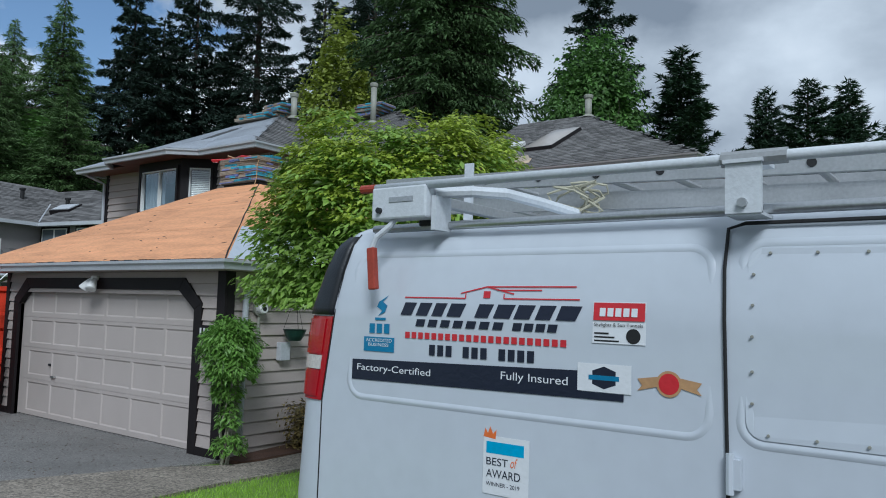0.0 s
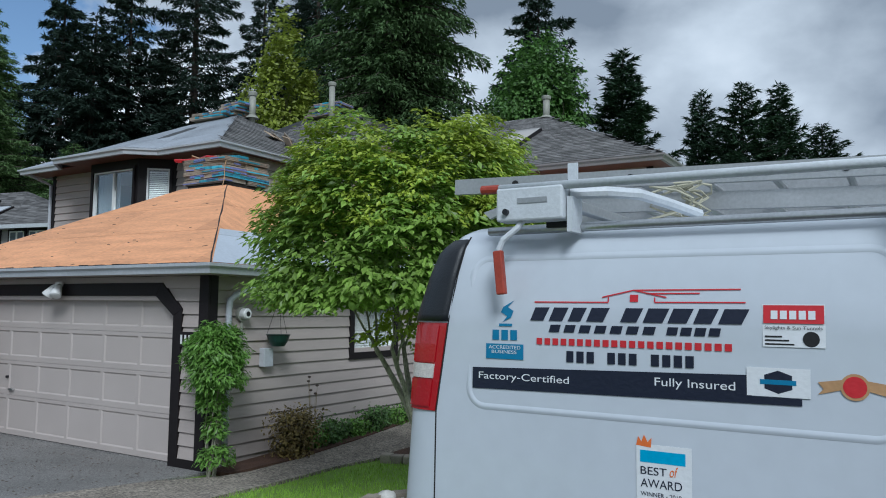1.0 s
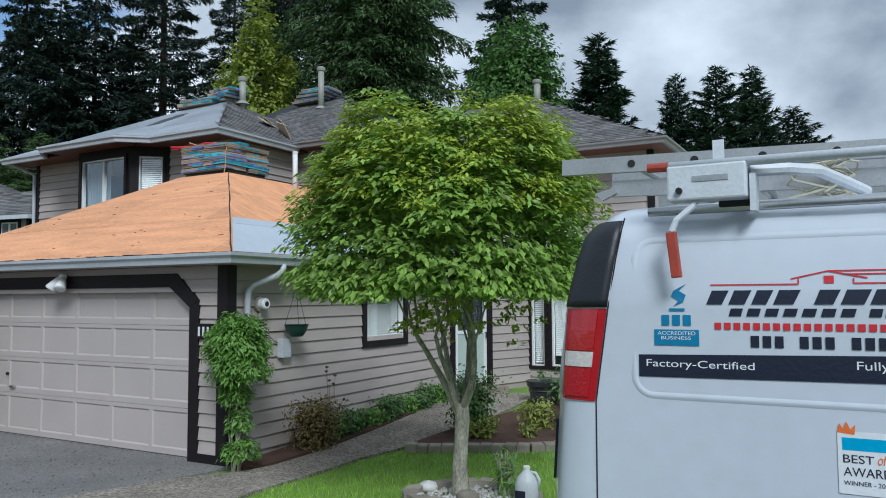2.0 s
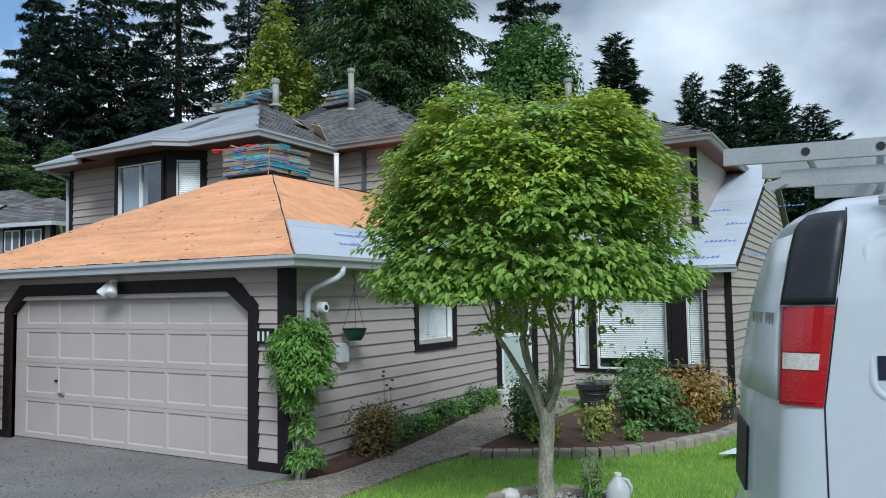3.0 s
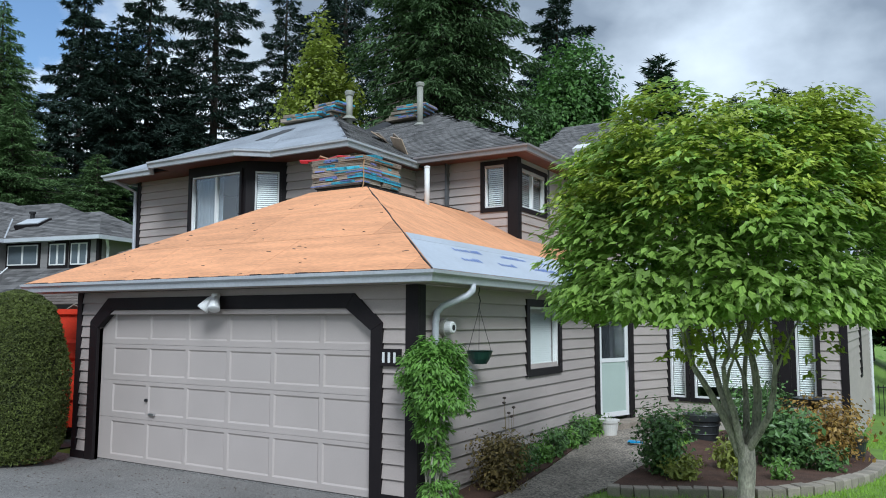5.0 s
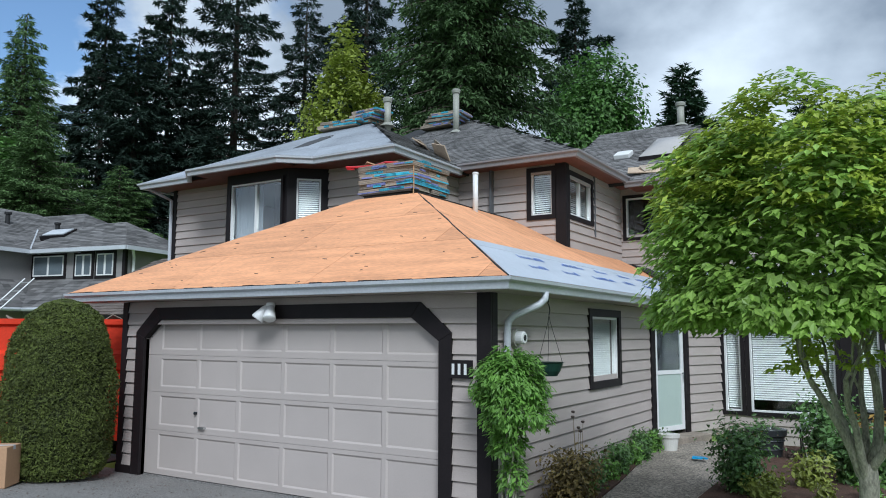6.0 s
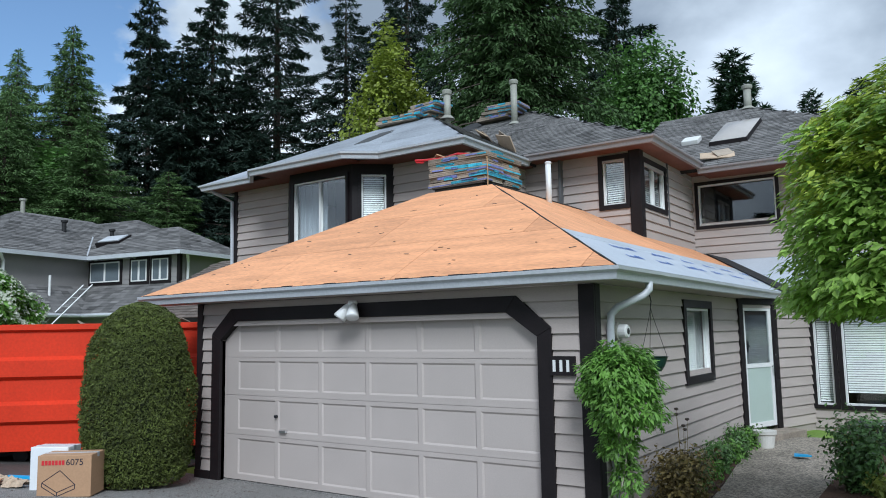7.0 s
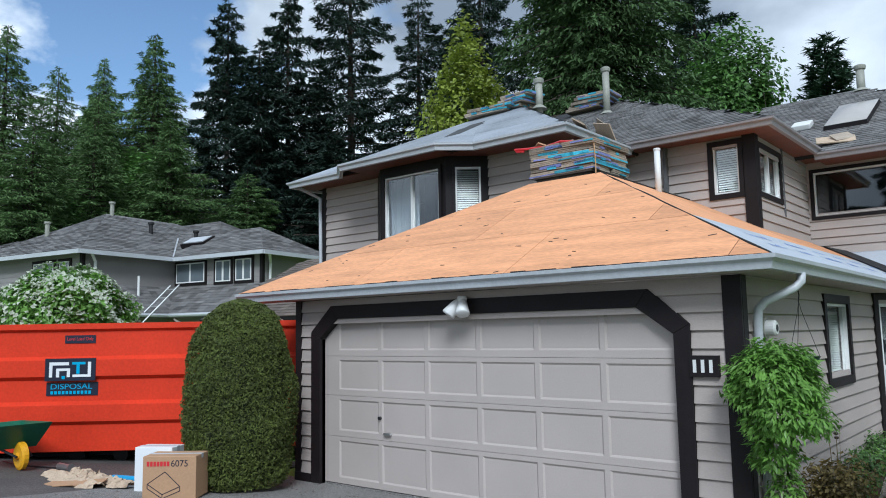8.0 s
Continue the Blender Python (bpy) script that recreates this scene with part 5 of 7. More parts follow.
for y, x0, z in ((-3.58, 5.66, 2.70), (-3.06, 5.77, 2.70)):
    for x1, x2, o, zz, hh in ((x0, 10.4, 0.0, z + 0.01, 0.08), (x0 + 0.25, 10.1, 0.04, z - 0.105, 0.08)):
        web = [(-0.018, 0), (0.018, 0), (0.018, 0.012), (-0.012, 0.012), (-0.012, hh - 0.012), (0.018, hh - 0.012), (0.018, hh), (-0.018, hh)]
        part("stile", Geo().slab([(x1, y + o + a, zz + b) for a, b in web], (x2 - x1, 0, 0)), ALU, ladder)
    shoe = Geo().slab([(x0 + 0.17, y, z - 0.09), (x0 + 0.27, y, z - 0.06), (x0 + 0.28, y, z - 0.09), (x0 + 0.21, y, z - 0.125)], (0, 0.03, 0))
    if y < -3.3:
        part("shoe", shoe, ALU, ladder)
for i in range(15):
    part("rung", Geo().tube([(6.02 + 0.30 * i, -3.592, 2.75), (6.02 + 0.30 * i, -3.05, 2.75)], 0.017, 8), ALU, ladder)
    part("rung_hole", Geo().tube([(6.02 + 0.30 * i, -3.603, 2.75), (6.02 + 0.30 * i, -3.597, 2.75)], 0.019, 10), SEAM, ladder)
    if i < 13:
        part("rung", Geo().tube([(6.32 + 0.30 * i, -3.55, 2.63), (6.32 + 0.30 * i, -3.03, 2.63)], 0.016, 8), ALU, ladder)
ladder.matrix_basis = Matrix.Translation((5.8, 0.20, 0.015)) @ pose(0, 0, 0, 0, 1.6, 0) @ Matrix.Translation((-5.8, 0, 0))
rope = [(6.95 + 0.16 * math.sin(i * 0.9) * math.cos(i * 0.31), -3.46 + 0.05 * math.cos(i * 0.8), 2.60 + 0.085 * math.sin(i * 0.47)) for i in range(60)]
tagged(part("rope", Geo().tube(rope, 0.006, 5), mat("pale rope", (0.42, 0.40, 0.30), 0.9)), "pale rope tied round the ladder", "rope")


# ---- plants ----
def stem_tree(g, p, d, length, r, depth, rng, tips, bend=0.25, spread=0.6):
    """Limbs that fork and taper; tips gathers the ends."""
    pts, rad, q = [p], [r], Vector(d)
    for i in range(4):
        q = (q + Vector((rng.uniform(-bend, bend), rng.uniform(-bend, bend), rng.uniform(-0.05, bend)))).normalized()
        pts.append(pts[-1] + q * length / 4)
        rad.append(r * (1 - 0.12 * (i + 1)))
    g.tube(pts, rad, 7 if depth > 1 else 5, caps=depth == 0)
    if depth == 0:
        tips.append(pts[-1])
        return
    for k in range(3 if depth > 1 else 2):
        e = (q + Vector((rng.uniform(-spread, spread), rng.uniform(-spread, spread), rng.uniform(-0.1, spread * 0.8)))).normalized()
        stem_tree(g, pts[-1 - (k % 2)], e, length * rng.uniform(0.6, 0.85), rad[-1] * 0.72, depth - 1, rng, tips, bend, spread)


maple = thing("maple_tree", "small round-headed tree with fresh green leaves and a mossy trunk", "tree", (3.56, -0.42, rise(3.56, -0.42)))
rng = random.Random(8)
g, tips = Geo(), []
b0 = 0.0
g.tube([(0.02, 0.0, -0.05), (0.0, 0.0, 0.06), (-0.012, 0, 0.3), (0.008, 0.0, 0.55), (0.022, 0, 0.75), (0.01, 0.0, 0.92)], [0.125, 0.090, 0.074, 0.069, 0.072, 0.074], 14)
for ang, tilt, ln, r in ((200, 0.62, 0.85, 0.042), (170, 0.35, 0.9, 0.036), (20, 0.25, 0.95, 0.046), (330, 0.55, 0.85, 0.036), (95, 0.5, 0.85, 0.034), (265, 0.45, 0.85, 0.036)):
    a = radians(ang)
    d = Vector((math.cos(a) * tilt, math.sin(a) * tilt, 1.0)).normalized()
    stem_tree(g, Vector((0.03 * math.cos(a), 0.03 * math.sin(a), 0.80 + 0.12 * rng.random())), d, ln, r, 3, rng, tips)
part("trunk", g, BARK, maple, smooth=True)
nrg = np.random.default_rng(3)


def lobes(th, el):
    """The uneven outline of the crown."""
    return 1 + 0.045 * math.sin(3 * th + 1) + 0.05 * math.sin(5 * th + 4 * el) + 0.035 * math.sin(9 * th - 7 * el)


def dome(n_clump, per, c, rx, rz, zlow, inner=0.80, clump=0.12, lowest=-0.5, top=1.0):
    """Leaf spots in drooping tufts over a broad dome; gives the spots, their facing and the way the tips hang."""
    out, nor, tip = [], [], []
    for _ in range(n_clump):
        th, ph = nrg.uniform(0, 2 * math.pi), nrg.uniform(lowest, top)
        el = math.asin(ph)
        rr = nrg.uniform(inner, 1.0) * lobes(th, el)
        wide = abs(math.cos(el)) ** 0.47
        face = np.array([wide * math.cos(th), wide * math.sin(th), math.sin(el)])
        base = np.array([rx, rx, rz if ph > 0 else zlow]) * face * rr + c
        an, ra = nrg.uniform(0, 2 * math.pi, per), clump * nrg.random(per) ** 0.5
        q = np.stack([ra * np.cos(an), ra * np.sin(an), nrg.normal(0, 0.018, per) - 0.45 * ra ** 2 / clump], 1)
        q += face * (ra * 0.25)[:, None] * [1, 1, 0]
        side = np.stack([np.cos(an), np.sin(an), np.zeros(per)], 1)
        out.append(base + q)
        nor.append(face * 0.35 + np.array([0, 0, 0.85]) + side * 0.30)
        tip.append(face * 0.45 + side * 0.8 + np.array([0, 0, -0.50]))
    return np.concatenate(out), np.concatenate(nor), np.concatenate(tip)


CROWN = np.array([-0.15, 0.0, 2.24])
sp, no, ti = dome(1250, 32, CROWN, 1.43, 1.60, 0.50, 0.74, 0.19)
part("crown", leaves(sp, no, 0.043, nrg, 0.28, 2.0, 0.14, 0.0, ti), MAPLE, maple, "dense dome of green pointed leaves")
sp, no, ti = dome(620, 36, CROWN + np.array([0, 0, 0.03]), 1.43, 1.63, 0.6, 0.86, 0.15, 0.30)
part("new_leaves", leaves(sp, no, 0.034, nrg, 0.3, 2.0, 0.14, 0.0, ti), MAPLEY, maple, "yellow-green leaves on the top")
sp, no, ti = dome(300, 30, CROWN + np.array([0, 0, 0.08]), 1.12, 1.2, 0.30, 0.3, 0.13, -0.3)
part("inner_leaves", leaves(sp, no, 0.042, nrg, 0.9, 1.7, 0.2, 0.3), MAPLE, maple)
sp, no, ti = dome(46, 14, CROWN + np.array([0.15, 0.0, -0.25]), 0.75, 0.5, 0.50, 0.5, 0.09, -0.9, -0.1)
part("low_leaves", leaves(sp, no, 0.036, nrg, 0.5, 1.9, 0.16, 0.0, ti), MAPLEY, maple)


def bush(name, label, cat, x, y, h, r, n, size, material, stems=7, seed=1, low=0.1, long=1.8, blossom=None, group=""):
    """A shrub: stems from the ground and leaves in clumps along them."""
    rg, rn = random.Random(seed), np.random.default_rng(seed)
    z = rise(x, y)
    b = thing(name, label, cat, (x, y, z), group)
    g, spots = Geo(), []
    for i in range(stems):
        a = 2 * math.pi * (i + rg.random()) / stems
        rr, hh = r * rg.uniform(0.35, 0.9), h * rg.uniform(0.7, 1.0)
        p = [Vector((0.03 * math.cos(a), 0.03 * math.sin(a), -0.03)), Vector((rr * 0.4 * math.cos(a), rr * 0.4 * math.sin(a), hh * 0.45)), Vector((rr * 0.9 * math.cos(a), rr * 0.9 * math.sin(a), hh * 0.93))]
        g.tube(p, [0.013, 0.009, 0.004], 5)
        for k in range(6):
            f = low + (1 - low) * (k + 0.5) / 6
            q = p[0].lerp(p[1], f * 2) if f < 0.5 else p[1].lerp(p[2], f * 2 - 1)
            spots.append(np.array(q)[None] + rn.normal(0, 1, (max(1, n // (stems * 6)), 3)) * [r * 0.30, r * 0.30, h * 0.10])
    part("stems", g, BARK, b)
    s = np.concatenate(spots)
    s[:, 2] = np.maximum(s[:, 2], 0.02)
    nn = s - np.array([0, 0, h * 0.35])
    nn /= np.linalg.norm(nn, axis=1)[:, None] + 1e-6
    part("foliage", leaves(s, nn + [0, 0, 0.4], size, rn, 0.6, long, 0.2, 0.3), material, b)
    if blossom is not None:
        k = rn.choice(len(s), min(len(s), len(s) // 3 if h > 2 else 160))
        part("blossom", leaves(s[k] * [1.05, 1.05, 1.03], nn[k], size * (0.95 if h > 2 else 0.9), rn, 0.6, 1.0, 0.3), blossom, b)
    return b


# climber at the garage corner
vine = thing("climbing_shrub", "tall bright green climbing shrub against the corner post", "shrub", (0.30, -0.12, 0.02))
g, rg = Geo(), random.Random(5)
for i in range(9):
    a = rg.uniform(0, 6.28)
    part("stem", Geo().tube([(0.05 * math.cos(a), 0.05 * math.sin(a), -0.03), (0.10 * math.cos(a + 1), 0.10 * math.sin(a + 1), 0.5), (0.12 * math.cos(a + 2), 0.12 * math.sin(a + 2), 1.0), (0.22 * math.cos(a + 2), 0.22 * math.sin(a + 2), 1.5)], [0.014, 0.011, 0.009, 0.004], 5), BARK, vine)
vs, vn, vt = [], [], []
for cx, cy, cz, rr, hh, n in ((0.0, 0.0, 1.50, 0.40, 0.36, 5200), (0.10, -0.05, 1.22, 0.37, 0.28, 2600), (-0.03, 0.0, 0.90, 0.22, 0.24, 1100), (0.04, 0.0, 0.55, 0.17, 0.22, 560), (0.06, 0.0, 0.20, 0.24, 0.16, 620)):
    u = nrg.normal(0, 1, (n, 3))
    u /= np.linalg.norm(u, axis=1)[:, None]
    u[:, 2] = np.where(u[:, 2] < -0.6, -u[:, 2], u[:, 2])
    lump = 1 + 0.13 * np.sin(7 * np.arctan2(u[:, 1], u[:, 0]) + 5 * u[:, 2]) + 0.10 * np.sin(9 * u[:, 2] + 3 * u[:, 0])
    q = u * (nrg.uniform(0.45, 1.0, (n, 1)) ** 0.5) * lump[:, None] * [rr, rr, hh] + [cx, cy, cz]
    vs.append(q)
    vn.append(u * 0.6 + [0, 0, 0.7])
    vt.append(u * [0.8, 0.8, 0.2] + [0, 0, -0.8])
vs, vn, vt = np.concatenate(vs), np.concatenate(vn), np.concatenate(vt)
part("foliage", leaves(vs, vn, 0.026, nrg, 0.35, 3.0, 0.12, 0.0, vt), VINE, vine)
bush("red_leaved_bush", "small bush with reddish brown and green leaves", "bush", 0.42, 1.25, 0.70, 0.40, 3600, 0.030, REDLEAF, 9, 21)
spire = thing("seed_head_stalks", "thin stalks with dark seed heads beside the siding", "plant", (0.33, 1.75, rise(0.33, 1.75)))
for i in range(5):
    dx, dy = rng.uniform(-0.08, 0.08), rng.uniform(-0.12, 0.12)
    st = part("stalk", Geo().tube([(dx * 0.3, dy * 0.3, 0), (dx * 0.6, dy * 0.7, 0.45), (dx, dy, 0.78 + 0.06 * i)], [0.004, 0.003, 0.002], 4), REDLEAF, spire)
    part("seed_head", Geo().lathe([(0.004, 0), (0.026, 0.012), (0.022, 0.03), (0.004, 0.034)], (dx, dy, 0.78 + 0.06 * i), 8), BARKD, st)
for i in range(11):
    yy = 1.75 + 0.37 * i
    bush("low_border_plant", "low green border plant along the siding", "plant", 0.30 - 0.012 * i + 0.05 * math.sin(i * 2.1), yy, 0.36 + 0.07 * math.sin(i * 1.7), 0.24, 620, 0.034, SHRUB if i % 3 else VINE, 6, 40 + i, group="border plants along the wall")
bush("rose_bush", "upright green bush with small buds", "bush", 2.02, 2.85, 0.98, 0.40, 3600, 0.036, SHRUB, 12, 61, blossom=REDLEAF)
bush("yellow_green_shrub", "light yellow-green shrub beside the walkway", "bush", 2.35, 2.55, 0.36, 0.26, 700, 0.04, SHRUBL, 6, 62)
bush("dark_shrub", "dark green broad-leaved shrub in the bed", "bush", 3.30, 4.3, 0.82, 0.48, 2800, 0.056, SHRUB, 12, 63)
bush("tall_shrub", "tall grey-green shrub in front of the window", "bush", 2.75, 6.2, 1.15, 0.55, 4200, 0.042, SHRUB, 12, 64)
bush("copper_shrub", "copper and orange leaved shrub", "bush", 3.72, 5.3, 0.98, 0.58, 4200, 0.042, ORANGEL, 12, 65)
bush("golden_shrub", "golden green shrub in the mulch bed", "bush", 2.75, 3.6, 0.5, 0.3, 700, 0.045, SHRUBL, 8, 66)
bush("small_rose", "small green rose plant in the mulch", "plant", 3.42, 3.0, 0.32, 0.17, 260, 0.04, VINE, 5, 67)
bush("small_rose", "small green rose plant in the mulch", "plant", 2.95, 2.75, 0.26, 0.15, 220, 0.035, SHRUBL, 5, 68)
bush("grey_green_shrub", "low grey-green shrub by the edging", "bush", 3.85, 4.1, 0.42, 0.3, 600, 0.04, SHRUB, 8, 69)
bush("ornamental_grass", "clump of thin reed-like leaves beside the tree", "plant", 3.92, -0.16, 0.48, 0.16, 60, 0.02, VINE, 22, 70, long=9.0)

# planting bed with its block edging
arc = [(1.66, 1.62), (1.95, 1.72), (2.26, 1.86), (2.58, 1.98), (2.90, 2.06), (3.22, 2.16), (3.50, 2.36), (3.74, 2.62), (3.93, 2.95), (4.08, 3.32), (4.20, 3.72), (4.30, 4.15), (4.37, 4.6), (4.42, 5.1), (4.44, 5.6)]
bed_a = arc
bed_b = [(1.66, 3.2), (1.7, 4.2), (1.72, 5.2), (1.75, 6.2), (1.8, 7.0), (1.9, 7.6), (2.2, 7.9), (2.5, 8.0), (2.8, 8.05), (3.0, 8.05), (3.2, 8.05), (3.4, 8.05), (3.6, 8.05), (3.8, 8.05), (4.0, 8.05)]
tagged(part("planting_bed", strip_outline(bed_a, bed_b, 0.06, 0.12), SOIL), "reddish brown bark-mulch planting bed", "flower bed", kind="structure")
edging = thing("edging", "curved low edging of weathered tan concrete blocks", "garden edging", kind="structure")
for a, b in zip(arc, arc[1:]):
    d = Vector((b[0] - a[0], b[1] - a[1], 0))
    n = Vector((d.y, -d.x, 0)).normalized()
    for s in (0.0, 0.5):
        p, q = Vector((*a, 0)) + d * (s + 0.012), Vector((*a, 0)) + d * (s + 0.488)
        z = rise(p.x, p.y)
        t = 0.07 + 0.022 * rng.random()
        k = Geo()
        lo = [p + n * 0.09, q + n * 0.09, q - n * 0.09, p - n * 0.09]
        k.add([v + Vector((0, 0, z - 0.05)) for v in lo] + [v + Vector((0, 0, z + t - 0.015)) for v in lo] + [v.lerp((p + q) / 2, 0.08) + Vector((0, 0, z + t)) for v in lo],
              [(0, 1, 5, 4), (1, 2, 6, 5), (2, 3, 7, 6), (3, 0, 4, 7), (4, 5, 9, 8), (5, 6, 10, 9), (6, 7, 11, 10), (7, 4, 8, 11), (8, 9, 10, 11)])
        part("block", k, STONE, edging)
ring = thing("tree_ring", "round ring of tan edging blocks at the tree", "garden edging", kind="structure")
for i in range(15):
    a = 2 * math.pi * i / 15
    k = Geo()
    m = Matrix.Translation((3.66 + 0.62 * math.cos(a), -0.38 + 0.55 * math.sin(a), rise(3.66 + 0.62 * math.cos(a), -0.38 + 0.55 * math.sin(a)))) @ pose(0, 0, 0, 0, 0, math.degrees(a))
    k.box(-0.075, 0.075, -0.115, 0.115, -0.06, 0.065, m)
    part("block", k, STONE, ring)
peb, rp = Geo(), random.Random(3)
for i in range(420):
    a, r = rp.uniform(0, 6.28), 0.52 * rp.random() ** 0.5
    x, y = 3.66 + r * math.cos(a), -0.38 + 0.9 * r * math.sin(a)
    s = rp.uniform(0.012, 0.035)
    z = rise(x, y) + 0.012
    peb.add([(x + s, y, z), (x, y + s * 0.8, z), (x - s, y, z), (x, y - s * 0.8, z), (x, y, z + s * 0.8), (x, y, z - s * 0.6)], [(0, 1, 4), (1, 2, 4), (2, 3, 4), (3, 0, 4), (1, 0, 5), (2, 1, 5), (3, 2, 5), (0, 3, 5)])
tagged(part("pebbles", peb, PEBBLE), "pale pebbles round the foot of the tree", "pebbles", kind="stuff")


def rock(name, label, x, y, r, seed, material):
    g, rr = Geo(), random.Random(seed)
    g.lathe([(r * 0.5, 0), (r * 0.95, r * 0.25), (r, r * 0.6), (r * 0.7, r * 0.95), (r * 0.2, r * 1.1)], (x, y, rise(x, y)), 12)
    g.v = [(px + rr.uniform(-1, 1) * r * 0.12, py + rr.uniform(-1, 1) * r * 0.12, pz + rr.uniform(-1, 1) * r * 0.08) for px, py, pz in g.v]
    tagged(part(name, g, material, smooth=True), label, "stone")


rock("white_stone", "rounded white stone on the tree ring", 3.12, -0.30, 0.10, 1, CERAM)
rock("white_stone", "small pale stone on the tree ring", 3.32, -0.80, 0.07, 2, CERAM)
rock("grey_stone", "flat grey stone by the tree", 3.74, -0.62, 0.11, 3, STONE)
jug = thing("plastic_jug", "translucent white plastic jug standing on the lawn", "jug", (4.23, -0.36, rise(4.23, -0.36)))
part("body", Geo().lathe([(0.085, 0.0), (0.105, 0.012), (0.11, 0.10), (0.108, 0.20), (0.09, 0.255), (0.05, 0.30), (0.03, 0.325), (0.03, 0.335)], n=16), JUGM, jug, smooth=True)
part("cap", Geo().lathe([(0.033, 0.333), (0.034, 0.358), (0.028, 0.362)], n=14), WHITE, jug)
part("handle", Geo().tube([(0.03, 0.0, 0.31), (0.085, 0.02, 0.30), (0.115, 0.03, 0.24), (0.108, 0.03, 0.16)], 0.014, 8), JUGM, jug, smooth=True)
part("label", Geo().box(-0.07, 0.03, -0.116, -0.109, 0.06, 0.15), NAVY, jug)
sheet = Geo().slab([(4.62, 2.45, 0.20), (5.3, 2.9, 0.20), (5.65, 4.5, 0.17), (5.05, 4.15, 0.18)], (0, 0, -0.012))
tagged(part("white_board", sheet, TARP), "flat white sheet lying on the lawn", "sheet")
sc = thing("dropped_hose", "short bent black and white pipe on the grass", "pipe", (5.0, 6.4, rise(5.0, 6.4)))
part("pipe", Geo().tube([(0, 0, 0.02), (0.2, 0.1, 0.16), (0.5, 0.2, 0.2)], 0.015, 6), WHITE, sc)


def pot(name, label, x, y, r, h, material, bands=True):
    p = thing(name, label, "plant pot", (x, y, rise(x, y)))
    part("pot", Geo().lathe([(r * 0.72, 0.0), (r * 0.8, h * 0.3), (r * 0.9, h * 0.75), (r, h * 0.8), (r * 1.04, h), (r * 0.95, h), (r * 0.9, h * 0.86), (0.01, h * 0.85)], n=24), material, p, smooth=False)
    if bands:
        for f in (0.3, 0.6):
            part("band", Geo().lathe([(r * (0.74 + 0.24 * f), h * f), (r * (0.78 + 0.24 * f), h * (f + 0.02)), (r * (0.75 + 0.24 * f), h * (f + 0.05))], n=24), material, p)
    part("compost", Geo().lathe([(r * 0.9, h * 0.85), (r * 0.88, h * 0.9), (0.01, h * 0.92)], n=16), SOIL, p)
    return p


pot("black_planter", "large black banded planter beside the entrance", 1.78, 6.3, 0.32, 0.46, POTB)
bush("potted_plant", "small green plant in the planter", "plant", 1.78, 6.3, 0.62, 0.2, 160, 0.03, SHRUB, 6, 80, low=0.8)
pot("grey_pot", "dark grey pot at the end of the bed", 4.05, 6.0, 0.22, 0.36, POTB, False)
bush("potted_plant", "green plant in the grey pot", "plant", 4.05, 6.0, 0.6, 0.2, 260, 0.035, VINE, 6, 81, low=0.7)
wp = pot("white_pot", "small white carved pot beside the door step", 0.45, 5.35, 0.17, 0.26, CERAM, False)
tagged(part("blue_toy", Geo().slab([(0.98, 4.65, 0.21), (1.2, 4.72, 0.21), (1.13, 4.82, 0.21), (0.96, 4.78, 0.22)], (0, 0, -0.02)), TUBECY), "flat bright blue piece of plastic on the walkway", "plastic scrap")
wrap = Geo()
for i in range(14):
    for j in range(8):
        wrap.v.append((2.2 + 0.05 * i, 6.7 + 0.05 * j + 0.02 * math.sin(i * 2.3), rise(2.3, 6.8) + 0.45 + 0.16 * math.sin(j * 1.3 + i) * math.sin(i * 0.7) + 0.2 * math.sin(i * 0.24)))
wrap.f = [(i * 8 + j, i * 8 + j + 1, i * 8 + j + 9, i * 8 + j + 8) for i in range(13) for j in range(7)]
chair = thing("garden_chair", "garden chair covered with crumpled clear plastic", "chair", (0, 0, 0))
part("cover", wrap, JUGM, chair)
for x, y in ((2.25, 6.75), (2.8, 6.75), (2.25, 7.0), (2.8, 7.0)):
    part("leg", Geo().tube([(x, y, rise(x, y)), (x, y, rise(x, y) + 0.5)], 0.014, 6), FENCE, chair)
bowl = thing("bird_bath", "dark shallow bowl on a pedestal in the bed", "bird bath", (3.55, 5.9, rise(3.55, 5.9)))
part("pedestal", Geo().lathe([(0.12, 0), (0.06, 0.1), (0.05, 0.7), (0.08, 0.78)], n=14), POTB, bowl)
part("bowl", Geo().lathe([(0.08, 0.78), (0.30, 0.9), (0.31, 0.92), (0.27, 0.905), (0.02, 0.84)], n=22), POTB, bowl)

# things on the garage wall
meter = thing("electric_meter", "round grey electric meter on the siding", "meter")
part("base", Geo().tube([(0.02, 0.55, 2.02), (0.07, 0.55, 2.02)], 0.105, 20), VENTM, meter)
part("dial", Geo().tube([(0.07, 0.55, 2.02), (0.15, 0.55, 2.02), (0.165, 0.55, 2.02)], [0.075, 0.075, 0.06], 18), WHITE, meter, "clear glass dial")
part("dial_mark", Geo().tube([(0.164, 0.55, 2.02), (0.169, 0.55, 2.02)], 0.035, 12), SEAM, meter)
part("conduit", Geo().tube([(0.04, 0.55, 1.92), (0.04, 0.55, 1.2)], 0.02, 8), VENTM, meter)
ub = thing("utility_box", "small grey utility box on the siding", "utility box")
part("box", Geo().box(0.02, 0.12, 0.92, 1.10, 1.28, 1.54), GUTTER, ub, bevel=0.008)
hb = thing("hanging_basket", "dark green hanging basket on wires from the eave", "hanging basket", (0.24, 1.06, 1.57))
part("basket", Geo().lathe([(0.09, 0.0), (0.13, 0.06), (0.165, 0.155), (0.175, 0.16), (0.16, 0.165), (0.01, 0.14)], n=22), DARKG, hb)
